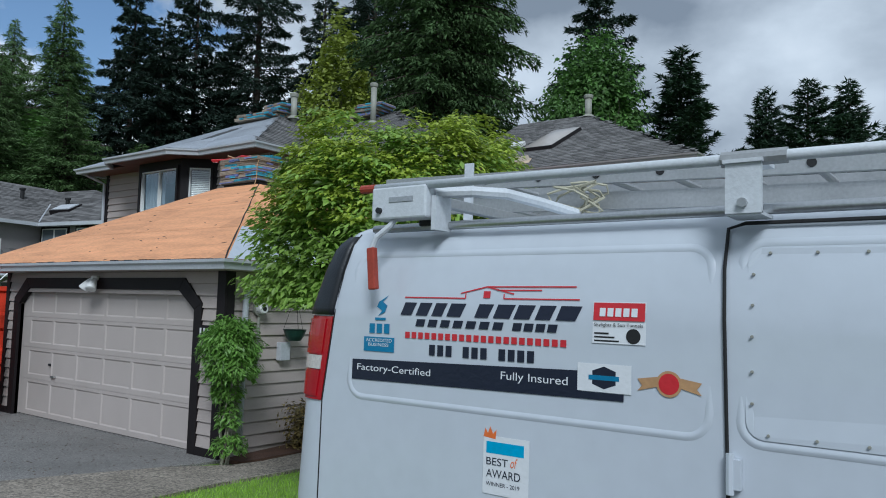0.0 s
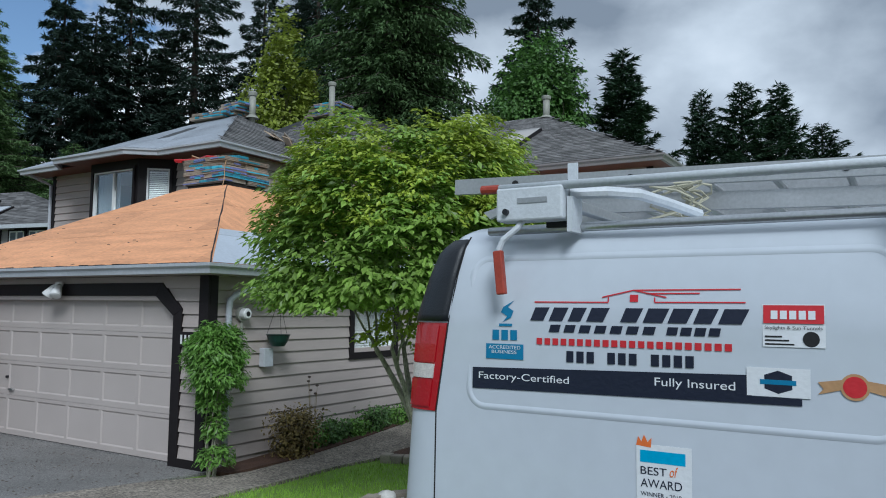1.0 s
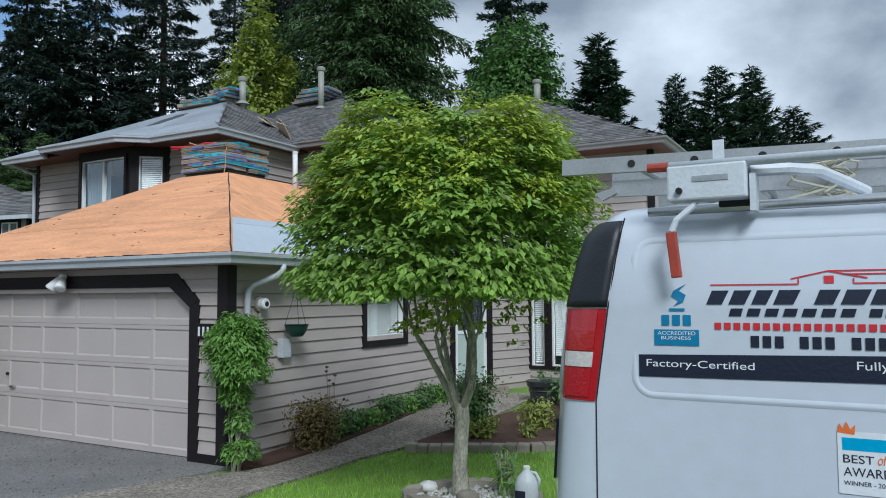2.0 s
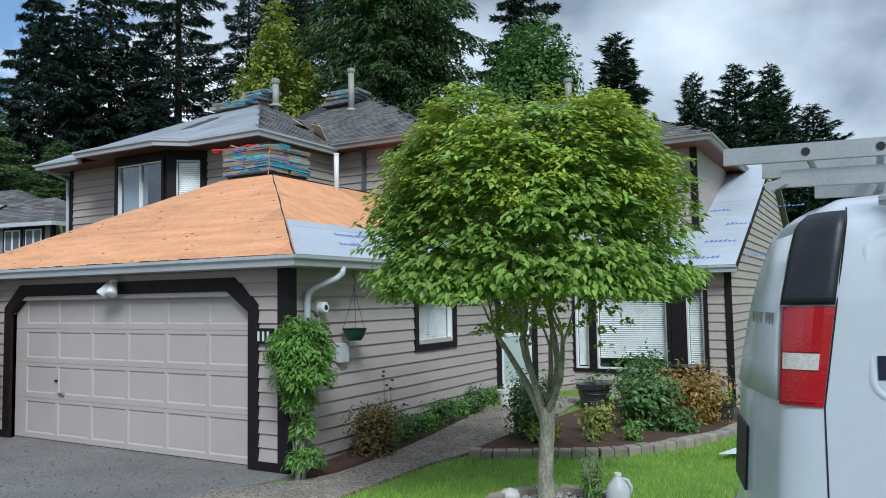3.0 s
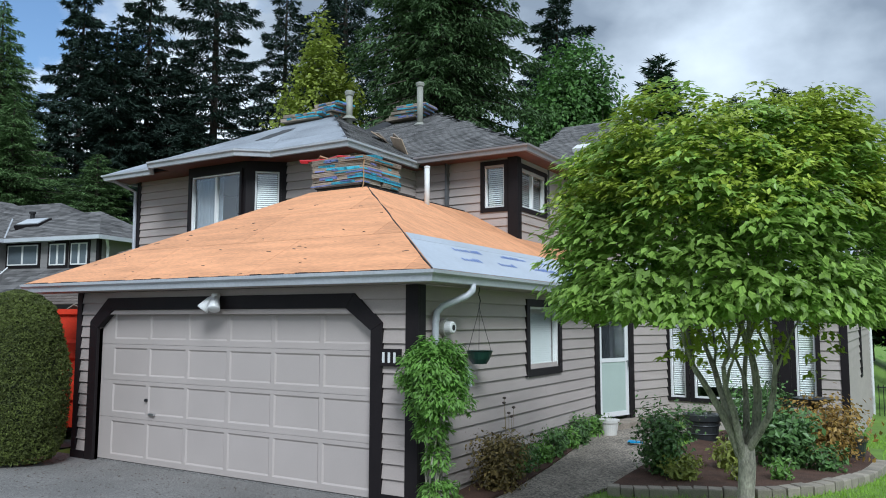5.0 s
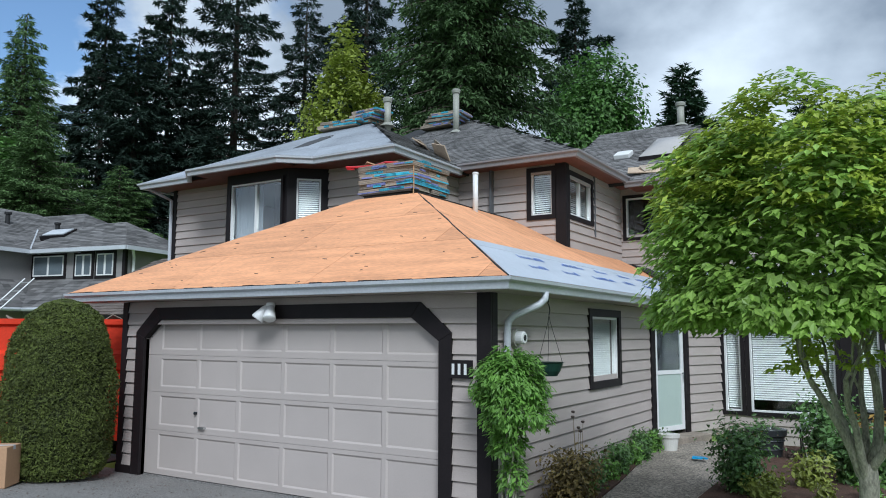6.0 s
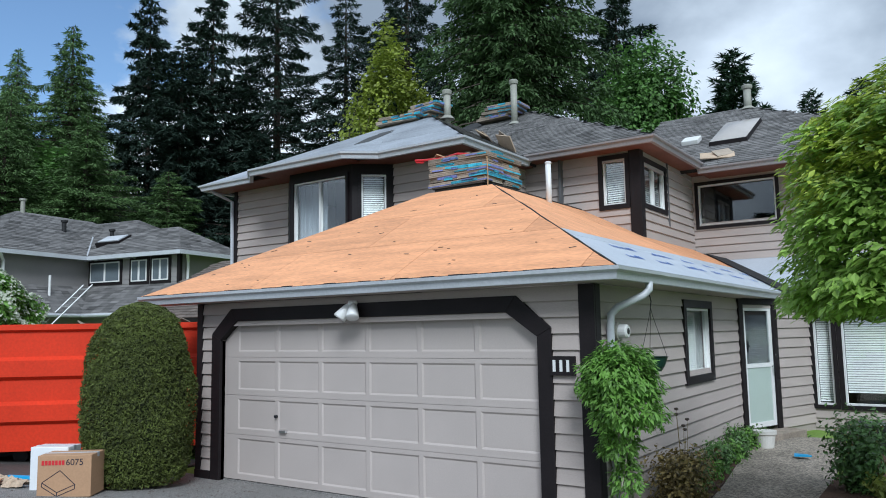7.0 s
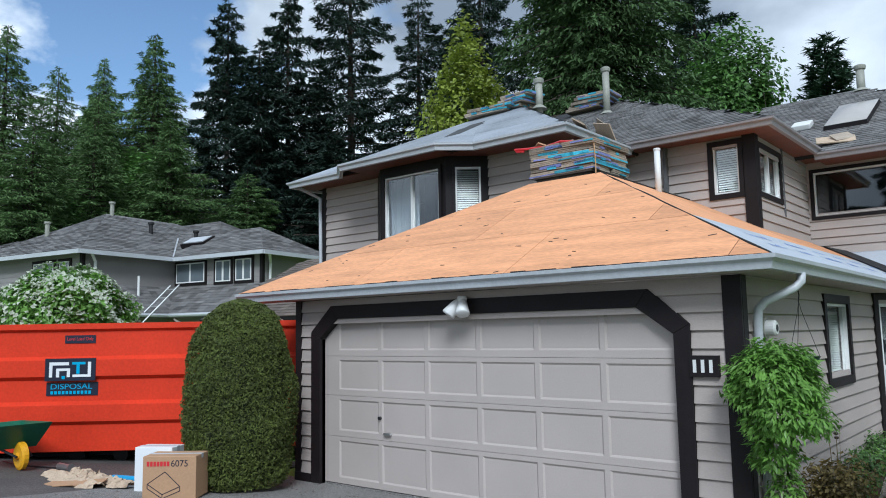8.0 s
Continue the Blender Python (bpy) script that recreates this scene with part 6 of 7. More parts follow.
for i in range(3):
    a = 2 * math.pi * i / 3
    part("wire", Geo().tube([(0.165 * math.cos(a), 0.165 * math.sin(a), 0.16), (0.02 * math.cos(a), 0.02 * math.sin(a), 0.62), (0, 0, 0.72)], 0.003, 4), SEAM, hb)
part("hook", Geo().tube([(0, 0, 0.72), (0.0, 0.03, 0.78), (0, 0.0, 0.84), (0, -0.03, 0.86), (0, 0.0, 0.90), (0, 0, 0.96)], 0.007, 6), BLACKP, hb)

# clipped cedar beside the garage
hedge = thing("clipped_cedar", "dense clipped cedar shrub with a rounded top", "shrub", (-6.25, -1.02, rise(-6.25, -1.02)))
part("stem", Geo().tube([(0, 0, -0.02), (0, 0, 0.6), (0, 0, 2.1)], [0.08, 0.07, 0.03], 8), BARKD, hedge)
n = 84000
zz = nrg.random(n) ** 0.92
prof = np.interp(zz, [0, 0.06, 0.3, 0.55, 0.78, 0.90, 0.97, 1.0], [0.58, 0.68, 0.76, 0.75, 0.64, 0.50, 0.30, 0.06])
th = nrg.uniform(0, 2 * math.pi, n)
rr = prof * (1 + 0.035 * np.sin(th * 5 + zz * 9) + 0.03 * np.sin(th * 3 - zz * 14)) * np.sqrt(nrg.uniform(0.78, 1.0, n)) * (0.965 + 0.035 * np.sin(th * 23 + 5 * np.sin(zz * 31)) * np.sin(zz * 47 + 4 * np.sin(th * 7)))
sp = np.stack([rr * np.cos(th), rr * np.sin(th), 0.05 + zz * 2.42], 1)
nn = np.stack([np.cos(th), np.sin(th), np.interp(zz, [0, 0.6, 0.9, 1], [0.1, 0.25, 1.0, 3.0])], 1)
part("foliage", leaves(sp, nn, 0.0135, nrg, 0.9, 3.2, 0.15, -0.6), HEDGE, hedge)
# solid core coloured near-black for the shade deep in the foliage
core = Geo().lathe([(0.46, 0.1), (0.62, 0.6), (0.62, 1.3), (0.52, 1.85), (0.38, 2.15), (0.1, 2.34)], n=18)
part("inner_twig", core, mat("shade inside foliage", (0.02, 0.028, 0.01), 0.95, var=0.4, scale=12), hedge)

# roof things
def flue(x, y, z0, z1, r=0.075):
    f = thing("roof_flue", "galvanised roof flue with a cap", "flue", group="roof flues")
    part("pipe", Geo().tube([(x, y, z0), (x, y, z1 - 0.12)], r, 16), VENTM, f, smooth=True)
    part("cap", Geo().lathe([(r * 1.0, -0.13), (r * 1.3, -0.11), (r * 1.42, -0.05), (r * 1.42, -0.02), (r * 1.1, 0.0), (r * 0.4, 0.01)], (x, y, z1), 18), VENTM, f)
    part("collar", Geo().lathe([(r * 2.2, 0.0), (r * 1.7, 0.05), (r * 1.1, 0.09)], (x, y, z0 + 0.12), 16), VENTM, f)


flue(-6.355, 6.80, 6.80, 7.62, 0.082)
flue(-6.232, 9.77, 7.3, 8.64, 0.085)
flue(-1.28, 13.80, 7.75, 8.56, 0.10)
pv = thing("vent_pipe", "white plastic vent pipe", "vent pipe")
part("pipe", Geo().tube([(-2.65, 4.43, 4.1), (-2.65, 4.43, 4.95)], 0.05, 12), WHITE, pv, smooth=True)
part("cap", Geo().lathe([(0.055, 0), (0.06, 0.03), (0.05, 0.04)], (-2.65, 4.43, 4.93), 12), WHITE, pv)


def on_slope(poly, x, y):
    a, al, up, nrm = axes(poly)
    z = a.z - (nrm.x * (x - a.x) + nrm.y * (y - a.y)) / nrm.z
    return Matrix.Translation((x, y, z)) @ Matrix((al, up, nrm)).transposed().to_4x4()


for x, y, w, h in ((-1.02, 11.15, 0.86, 1.9), ):
    s = thing("skylight", "domed roof skylight with a dark frame", "skylight")
    m = on_slope(C, x, y)
    g = Geo()
    rect = [(-w / 2, -h / 2), (w / 2, -h / 2), (w / 2, h / 2), (-w / 2, h / 2)]
    g.add([m @ Vector((px, py, 0)) for px, py in rect] + [m @ Vector((px * 0.96, py * 0.97, 0.10)) for px, py in rect] + [m @ Vector((px * 0.84, py * 0.9, 0.10)) for px, py in rect] + [m @ Vector((px * 0.84, py * 0.9, 0.06)) for px, py in rect],
          [(0, 1, 5, 4), (1, 2, 6, 5), (2, 3, 7, 6), (3, 0, 4, 7), (4, 5, 9, 8), (5, 6, 10, 9), (6, 7, 11, 10), (7, 4, 8, 11), (8, 9, 13, 12), (9, 10, 14, 13), (10, 11, 15, 14), (11, 8, 12, 15)])
    part("frame", g, TRIM, s)
    d = Geo()
    for i in range(7):
        for j in range(7):
            u, v = -1 + i / 3, -1 + j / 3
            d.v.append(tuple(m @ Vector((u * w * 0.475, v * h * 0.485, 0.11 + 0.10 * (1 - u * u) * (1 - v * v)))))
    d.f = [(i * 7 + j, i * 7 + j + 7, i * 7 + j + 8, i * 7 + j + 1) for i in range(6) for j in range(6)]
    part("dome", d, mat("milky dome", (0.40, 0.37, 0.345), 0.2, var=0.1), s, smooth=True)
rv = thing("roof_vent", "small white square roof vent", "roof vent")
part("cover", Geo().box(-0.2, 0.2, -0.2, 0.2, 0.0, 0.12, on_slope(C, -2.0, 10.9)), WHITE, rv, bevel=0.02)
scraps = ((C, -1.0, 9.25, 0.7, 0.35, 14), (A2, -4.50, 6.2, 0.62, 0.50, 60), (A2, -5.1, 6.3, 0.7, 0.3, 20))
for i, (poly, x, y, w, h, a) in enumerate(scraps):
    t = thing("plywood_scrap", "loose offcut of pale plywood on the roof", "board")
    m = on_slope(poly, x, y) @ pose(0, 0, 0.06, 6 + (38 if i == 1 else 0), 8, a)
    part("offcut", Geo().box(-w / 2, w / 2, -h / 2, h / 2, 0, 0.02, m), PAPERB, t)
    part("offcut", Geo().box(-w / 4, w / 3, -h / 3, h / 2.4, 0.03, 0.05, m @ pose(0.1, 0.05, 0, 10, 4, 30)), OLDWOOD, t)
tear = thing("roof_patch", "dark torn patch in the underlayment", "roof patch")
m = on_slope(A, -7.35, 5.25)
part("patch", Geo().slab([m @ Vector(p) for p in ((-0.10, -0.50, 0.018), (0.30, -0.46, 0.018), (0.42, 0.30, 0.018), (0.26, 0.34, 0.018), (0.30, 0.52, 0.018), (-0.08, 0.48, 0.018), (-0.04, 0.30, 0.018), (-0.16, 0.10, 0.018))], m.to_3x3() @ Vector((0, 0, -0.006))), mat("torn dark felt", (0.055, 0.057, 0.06), 0.9, var=0.3), tear)


def bundle_stack(label, x, y, z, w, d, layers, turn=0.0, pallet=True, seed=1, tilt=0.0, fan=0.0, worn=False, thick=0.078):
    """Stacked bundles of shingles in torn turquoise and violet wrap; fan lets each layer slide along."""
    rr = random.Random(seed)
    s = thing("shingle_stack", label, "shingle stack", group="stacks of shingle bundles")
    m0 = Matrix.Translation((x, y, z)) @ pose(0, 0, 0, tilt, 0, turn)
    base = 0.0
    if pallet:
        pl = Geo()
        for i in range(3):
            pl.box(-w / 2 + 0.10, w / 2 - 0.10, -d / 2 + 0.06 + (d - 0.22) * i / 2, -d / 2 + (d - 0.22) * i / 2 + 0.16, 0.0, 0.11, m0)
        pl.box(-w / 2 + 0.06, w / 2 - 0.06, -d / 2 + 0.03, d / 2 - 0.03, 0.11, 0.14, m0)
        part("pallet", pl, BARKD, s)
        base = 0.142
    for k in range(layers):
        cells = ((2, 1) if k % 2 else (1, 2)) if not worn else (1, 1)
        for i in range(cells[0]):
            for j in range(cells[1]):
                bw, bd = w / cells[0], d / cells[1]
                bz = base + thick * 1.04 * k
                m = m0 @ Matrix.Translation((-w / 2 + bw * (i + 0.5) + fan * k + rr.uniform(-0.03, 0.03), -d / 2 + bd * (j + 0.5) + rr.uniform(-0.03, 0.03), bz)) @ pose(0, 0, 0, rr.uniform(-1.2, 1.2), rr.uniform(-1.6, 1.6), rr.uniform(-2.5, 2.5))
                hx, hy, g = bw / 2 - 0.006, bd / 2 - 0.006, Geo()
                for q in range(3):
                    e = rr.uniform(0, 0.014)
                    g.box(-hx + e, hx - e, -hy + e, hy - e, thick * q / 3 + 0.001, thick * (q + 1) / 3 - 0.003, m)
                b = part("shingle_pack", g, OLDWOOD, s)
                if worn and rr.random() < 0.6:
                    continue
                for q in range(rr.choice((2, 3, 3))):
                    c0 = rr.uniform(-hx, hx * 0.7)
                    c1 = min(hx + 0.004, c0 + rr.uniform(0.12, 0.55))
                    z0 = rr.uniform(0.002, thick * 0.5)
                    part("wrapper", Geo().box(c0, c1, -hy - 0.004, hy + 0.004, z0, min(thick, z0 + rr.uniform(0.02, 0.055)), m), VIOLET if rr.random() < 0.35 else TURQ, b)
                z0 = rr.uniform(0.0, thick * 0.4)
                y0 = rr.uniform(-hy, 0)
                part("wrapper", Geo().box(-hx - 0.004, hx + 0.005, y0, y0 + rr.uniform(0.1, 0.5) * hy * 2, z0, z0 + rr.uniform(0.02, 0.04), m), TURQ if rr.random() < 0.6 else VIOLET, b)
    return s


bundle_stack("stack of shingle bundles in torn turquoise wrap on a pallet", -3.55, 3.45, EV + 1.66, 1.15, 1.15, 6, 0, True, 1)
bundle_stack("low stack of wrapped shingle bundles on the upper ridge", -7.50, 6.50, 6.93, 1.1, 0.6, 2, 6, False, 2, 0, 0.12)
bundle_stack("fanned stack of wrapped shingle bundles beside the flue", -6.98, 6.80, 7.0, 0.8, 0.6, 4, -8, False, 3, 0, 0.06)
bundle_stack("fanned stack of weathered shingle bundles on the rear ridge", -7.20, 10.6, 7.86, 1.0, 0.7, 5, 3, False, 4, 0, 0.07, True)
hose = thing("strap_heap", "tangled red strap and offcuts on the shingle stack", "strap", (0, 0, -0.125))
part("strap", Geo().tube([(-4.25, 2.95, EV + 2.40), (-4.38, 2.92, EV + 2.41), (-4.4, 2.9, EV + 2.44), (-4.2, 2.95, EV + 2.43), (-3.9, 3.05, EV + 2.435), (-3.6, 3.0, EV + 2.46), (-3.4, 3.1, EV + 2.44)], 0.02, 6), INKR, hose)
part("offcut", Geo().box(-0.25, 0.25, -0.12, 0.12, 0, 0.03, Matrix.Translation((-3.7, 3.1, EV + 2.43)) @ pose(0, 0, 0, 8, -9, 25)), OLDWOOD, hose)
part("offcut", Geo().box(-0.22, 0.22, -0.10, 0.10, 0, 0.02, Matrix.Translation((-3.95, 3.2, EV + 2.42)) @ pose(0, 0, 0, -12, 16, 50)), CARD, hose)
part("strand", Geo().tube([(-3.0, 2.95, EV + 2.36), (-2.94, 2.86, EV + 2.2), (-2.92, 2.84, EV + 1.95), (-2.85, 2.7, EV + 1.66), (-2.75, 2.55, EV + 1.58)], 0.008, 5), GOLD, hose)
part("bag", Geo().box(-0.2, 0.2, -0.15, 0.15, 0, 0.05, Matrix.Translation((-3.2, 3.35, EV + 2.43)) @ pose(0, 0, 0, 3, 2, 10)), TURQ, hose)

# ---- skip, cartons and tools ----
DU, DN = Vector((0.735, 0.678, 0)), Vector((0.678, -0.735, 0))
dm = Matrix(((DU.x, -DN.x, 0, -10.24), (DU.y, -DN.y, 0, -1.44), (0, 0, 1, 0), (0, 0, 0, 1)))
skip = thing("roll_off_dumpster", "orange-red steel roll-off dumpster with ribbed sides", "dumpster")
prof = [(0.0, 0.24), (0.0, 0.66), (-0.07, 0.72), (-0.07, 0.98), (0.0, 1.04), (0.0, 1.38), (-0.07, 1.44), (-0.07, 1.70), (0.0, 1.76), (0.0, 2.16), (-0.06, 2.20), (-0.06, 2.29), (0.06, 2.29), (0.06, 0.24)]
g = Geo()
for u in (-3.1, 4.6):
    g.v += [tuple(dm @ Vector((u, y, z))) for y, z in prof]
np_ = len(prof)
g.f = [(i, (i + 1) % np_, np_ + (i + 1) % np_, np_ + i) for i in range(np_)] + [tuple(range(np_ - 1, -1, -1)), tuple(range(np_, 2 * np_))]
part("side_wall", g, BIN, skip)
part("side_wall", Geo().box(-3.1, 4.6, 2.3, 2.38, 0.24, 2.29, dm), BIN, skip)
part("end_wall", Geo().box(-3.1, -3.02, 0.06, 2.3, 0.24, 2.2, dm), BIN, skip)
part("end_wall", Geo().box(4.52, 4.6, 0.06, 2.3, 0.24, 2.29, dm), BIN, skip)
part("floor_plate", Geo().box(-3.0, 4.5, 0.06, 2.3, 0.24, 0.32, dm), SEAM, skip)
part("rail", Geo().box(-3.0, 4.5, 0.5, 0.65, 0.10, 0.24, dm), SEAM, skip)
part("rail", Geo().box(-3.0, 4.5, 1.7, 1.85, 0.10, 0.24, dm), SEAM, skip)
for u in (-1.4, 0.0, 0.7, 2.6):
    part("roller", Geo().tube([dm @ Vector((u, 0.3, 0.13)), dm @ Vector((u, 0.5, 0.13))], 0.12, 12), SEAM, skip)
lb = part("company_plate", Geo().box(-0.40, 0.40, -0.086, -0.072, 1.37, 1.73, dm), NAVY, skip)
for x0, x1, z0, z1, mt in ((-0.33, -0.28, 1.43, 1.67, STICKW), (-0.28, -0.02, 1.62, 1.67, STICKW), (-0.22, -0.17, 1.43, 1.57, STICKW), (-0.17, 0.0, 1.53, 1.57, STICKW), (-0.05, 0.0, 1.43, 1.53, STICKW), (0.03, 0.24, 1.63, 1.67, INKSKY), (0.10, 0.15, 1.48, 1.63, INKSKY), (0.28, 0.33, 1.43, 1.67, STICKW), (0.04, 0.28, 1.43, 1.47, STICKW), (-0.13, -0.08, 1.40, 1.45, INKSKY)):
    part("logo_bar", Geo().box(x0, x1, -0.092, -0.0865, z0, z1, dm), mt, lb)
lb2 = part("name_plate", Geo().box(-0.40, 0.42, -0.012, -0.001, 1.13, 1.34, dm), NAVY, skip)
t = lettering("DISPOSAL", 0, 0, 0.66, 0.085, 0, INKSKY, lb2)
t.data.transform(dm @ Matrix.Translation((-0.33, -0.013, 1.235)))
for i in range(11):
    part("digit_bar", Geo().box(-0.33 + 0.06 * i, -0.29 + 0.06 * i, -0.016, -0.0125, 1.155, 1.205, dm), INKSKY, lb2)
ob = part("warning_plate", Geo().box(-0.13, 0.36, -0.012, -0.001, 1.97, 2.10, dm), NAVY, skip)
t = lettering("Level Load Only", 0, 0, 0.42, 0.07, 0, INKR, ob)
t.data.transform(dm @ Matrix.Translation((-0.095, -0.013, 2.0)))
deb = Geo()
rr = random.Random(31)
for i in range(26):
    deb.box(-0.4, 0.4, -0.1, 0.1, 0, 0.02, dm @ Matrix.Translation((rr.uniform(0.2, 4.2), rr.uniform(0.4, 2.0), 1.95 + 0.25 * rr.random())) @ pose(0, 0, 0, rr.uniform(-25, 25), rr.uniform(-25, 25), rr.uniform(0, 180)))
tagged(part("roof_debris", deb, OLDWOOD), "heap of torn-off boards and shingles in the dumpster", "debris", kind="stuff")


def carton(name, label, x, y, w, d, h, turn, material):
    m = Matrix.Translation((x, y, rise(x, y))) @ pose(0, 0, 0, 0, 0, turn)
    c = thing(name, label, "carton")
    part("box", Geo().box(-w / 2, w / 2, -d / 2, d / 2, 0, h, m), material, c, bevel=0.008)
    part("tape", Geo().box(-w / 2 - 0.002, w / 2 + 0.002, -0.03, 0.03, h - 0.05, h + 0.003, m), GUTTER, c)
    return c, m


c1, m1 = carton("carton", "brown cardboard carton with printed outline of a skylight", -6.12, -2.02, 0.64, 0.42, 0.50, 38, CARD)
t = lettering("6075", 0, 0, 0.20, 0.075, 0, NAVY, c1)
t.data.transform(m1 @ Matrix.Translation((0.02, -0.212, 0.38)))
for i in range(7):
    part("name_bar", Geo().box(-0.27 + 0.04 * i, -0.24 + 0.04 * i, -0.2135, -0.2105, 0.385, 0.44, m1), INKR, c1)
g = Geo()
quad = [(-0.26, 0.18), (-0.08, 0.06), (0.13, 0.15), (-0.05, 0.32)]
for (x0, z0), (x1, z1) in list(zip(quad, quad[1:] + quad[:1])) + [((-0.26, 0.18), (-0.26, 0.13)), ((-0.26, 0.13), (-0.08, 0.015)), ((-0.08, 0.015), (-0.08, 0.06)), ((-0.08, 0.015), (0.13, 0.10)), ((0.13, 0.10), (0.13, 0.15))]:
    d = Vector((x1 - x0, 0, z1 - z0)).normalized()
    nn = Vector((-d.z, 0, d.x)) * 0.004
    a, b = Vector((x0, -0.213, z0)), Vector((x1, -0.213, z1))
    g.slab([m1 @ (a + nn), m1 @ (b + nn), m1 @ (b - nn), m1 @ (a - nn)], m1.to_3x3() @ Vector((0, 0.003, 0)))
part("drawing", g, NAVY, c1)
carton("white_carton", "white carton with a pale blue side standing behind the brown one", -6.62, -1.95, 0.5, 0.3, 0.55, 30, STICKW)
bar = thing("wheelbarrow", "green wheelbarrow with a yellow wheel", "wheelbarrow", (-9.75, -2.45, rise(-9.75, -2.45)))
part("tray", Geo().add([(-0.55, -0.25, 0.35), (0.1, -0.25, 0.3), (0.1, 0.25, 0.3), (-0.55, 0.25, 0.35), (-0.7, -0.36, 0.62), (0.38, -0.36, 0.66), (0.38, 0.36, 0.66), (-0.7, 0.36, 0.62)],
                       [(0, 3, 2, 1), (0, 1, 5, 4), (1, 2, 6, 5), (2, 3, 7, 6), (3, 0, 4, 7)]), GREENB, bar)
wh = part("wheel", Geo().tube([(0.22, -0.05, 0.20), (0.22, -0.03, 0.20), (0.22, 0.03, 0.20), (0.22, 0.05, 0.20)], [0.16, 0.2, 0.2, 0.16], 20), YELLOWP, bar)
part("hub", Geo().tube([(0.22, -0.08, 0.20), (0.22, 0.08, 0.20)], 0.05, 12), YELLOWP, wh)
for s in (-1, 1):
    part("handle", Geo().tube([(0.32, s * 0.1, 0.2), (-0.2, s * 0.2, 0.32), (-0.9, s * 0.28, 0.5), (-1.2, s * 0.28, 0.52)], 0.018, 8), BLACKP, bar)
    part("leg", Geo().tube([(-0.35, s * 0.22, 0.36), (-0.42, s * 0.22, 0.0)], 0.016, 6), BLACKP, bar)
tool = thing("nail_gun", "black and grey hand tool lying on the concrete", "tool", (-9.0, -2.05, rise(-9.0, -2.05)))
part("body", Geo().tube([(-0.2, 0, 0.06), (0.05, 0.02, 0.06), (0.12, 0.03, 0.06)], [0.05, 0.045, 0.06], 10), STEEL, tool)
part("handle", Geo().tube([(-0.05, 0, 0.06), (-0.12, 0.16, 0.04)], 0.03, 8), BLACKP, tool)
part("hose", Geo().tube([(-0.2, 0, 0.03), (-0.6, -0.05, 0.015), (-1.1, -0.2, 0.015), (-1.7, -0.2, 0.015)], 0.012, 6), BLACKP, tool)
cb = thing("crushed_carton", "crumpled brown cardboard and paper on the concrete", "cardboard", (-7.75, -2.35, rise(-7.75, -2.35)))
rr = random.Random(9)
for k, (ox, oy, ln, wd) in enumerate(((-0.25, -0.05, 1.5, 0.30), (0.35, 0.18, 0.9, 0.26), (-0.5, 0.22, 0.6, 0.2))):
    g, nu, nv = Geo(), 26, 7
    for i in range(nu):
        for j in range(nv):
            edge_ = min(i, nu - 1 - i, 3) / 3
            g.v.append((ox + ln * (i / (nu - 1) - 0.5) + rr.uniform(-0.025, 0.025), oy + wd * (j / (nv - 1) - 0.5) * (0.6 + 0.4 * edge_) + 0.06 * math.sin(i * 0.5 + k) + rr.uniform(-0.02, 0.02), 0.012 + 0.10 * math.sin(math.pi * j / (nv - 1)) * rr.uniform(0.3, 1.0)))
    g.f = [(i * nv + j, i * nv + j + 1, (i + 1) * nv + j + 1, (i + 1) * nv + j) for i in range(nu - 1) for j in range(nv - 1)]
    part("paper", g, PAPERB, cb)
for i in range(2):
    part("flap", Geo().box(-0.3, 0.3, -0.12, 0.12, 0.01, 0.02, Matrix.Translation((0.2 * i, -0.25 + 0.1 * i, 0.02 + 0.02 * i)) @ pose(0, 0, 0, 3, -2, 25 + 20 * i)), CARD, cb)
bt = thing("blue_tube", "short blue plastic-wrapped tube on the concrete", "tube", (-7.3, -1.95, rise(-7.3, -1.95)))
part("tube", Geo().tube([(-0.3, -0.1, 0.06), (0.3, 0.1, 0.06)], 0.05, 12), TUBECY, bt)
crumbs, rr = Geo(), random.Random(77)
for i in range(900):
    x, y = rr.uniform(-7.0, 0.2), -abs(rr.gauss(0, 2.0)) - 0.05
    if y < -9:
        continue
    s = rr.uniform(0.006, 0.022)
    z = rise(x, y) + 0.004
    a = rr.uniform(0, 6.28)
    c, t = s * math.cos(a), s * math.sin(a)
    crumbs.add([(x + c, y + t, z), (x - t * 0.6, y + c * 0.6, z), (x - c, y - t, z), (x + t * 0.6, y - c * 0.6, z), (x, y, z + s * 0.5)], [(0, 1, 4), (1, 2, 4), (2, 3, 4), (3, 0, 4)])
tagged(part("shingle_crumbs", crumbs, SH_BROWN), "scattered dark shingle crumbs on the driveway", "debris", kind="stuff")

# ---- grass ----
ng = np.random.default_rng(12)
n = 90000
gx, gy = ng.uniform(1.3, 8.2, n), ng.uniform(-3.6, 12.5, n)
edge_x = np.interp(gy, [p[1] for p in walk_r], [p[0] for p in walk_r])
keep = gx > edge_x + 0.02
arc_y = np.interp(gx, [p[0] for p in arc], [p[1] for p in arc], left=-99, right=99)
keep &= ~((gx > 1.6) & (gx < 4.53) & (gy > arc_y - 0.12) & (gy < 8.2))
keep &= ~((gx < 4.0) & (gy > 8.0))
keep &= ~((gx > 5.15) & (gy < -1.55))
keep &= ((gx - 3.66) / 0.72) ** 2 + ((gy + 0.38) / 0.66) ** 2 > 1
keep &= ng.random(n) < np.clip(1.3 - 0.08 * gy, 0.3, 1)
gx, gy = gx[keep], gy[keep]
gz = np.array([rise(a, b) for a, b in zip(gx, gy)]) - 0.03
k = len(gx)
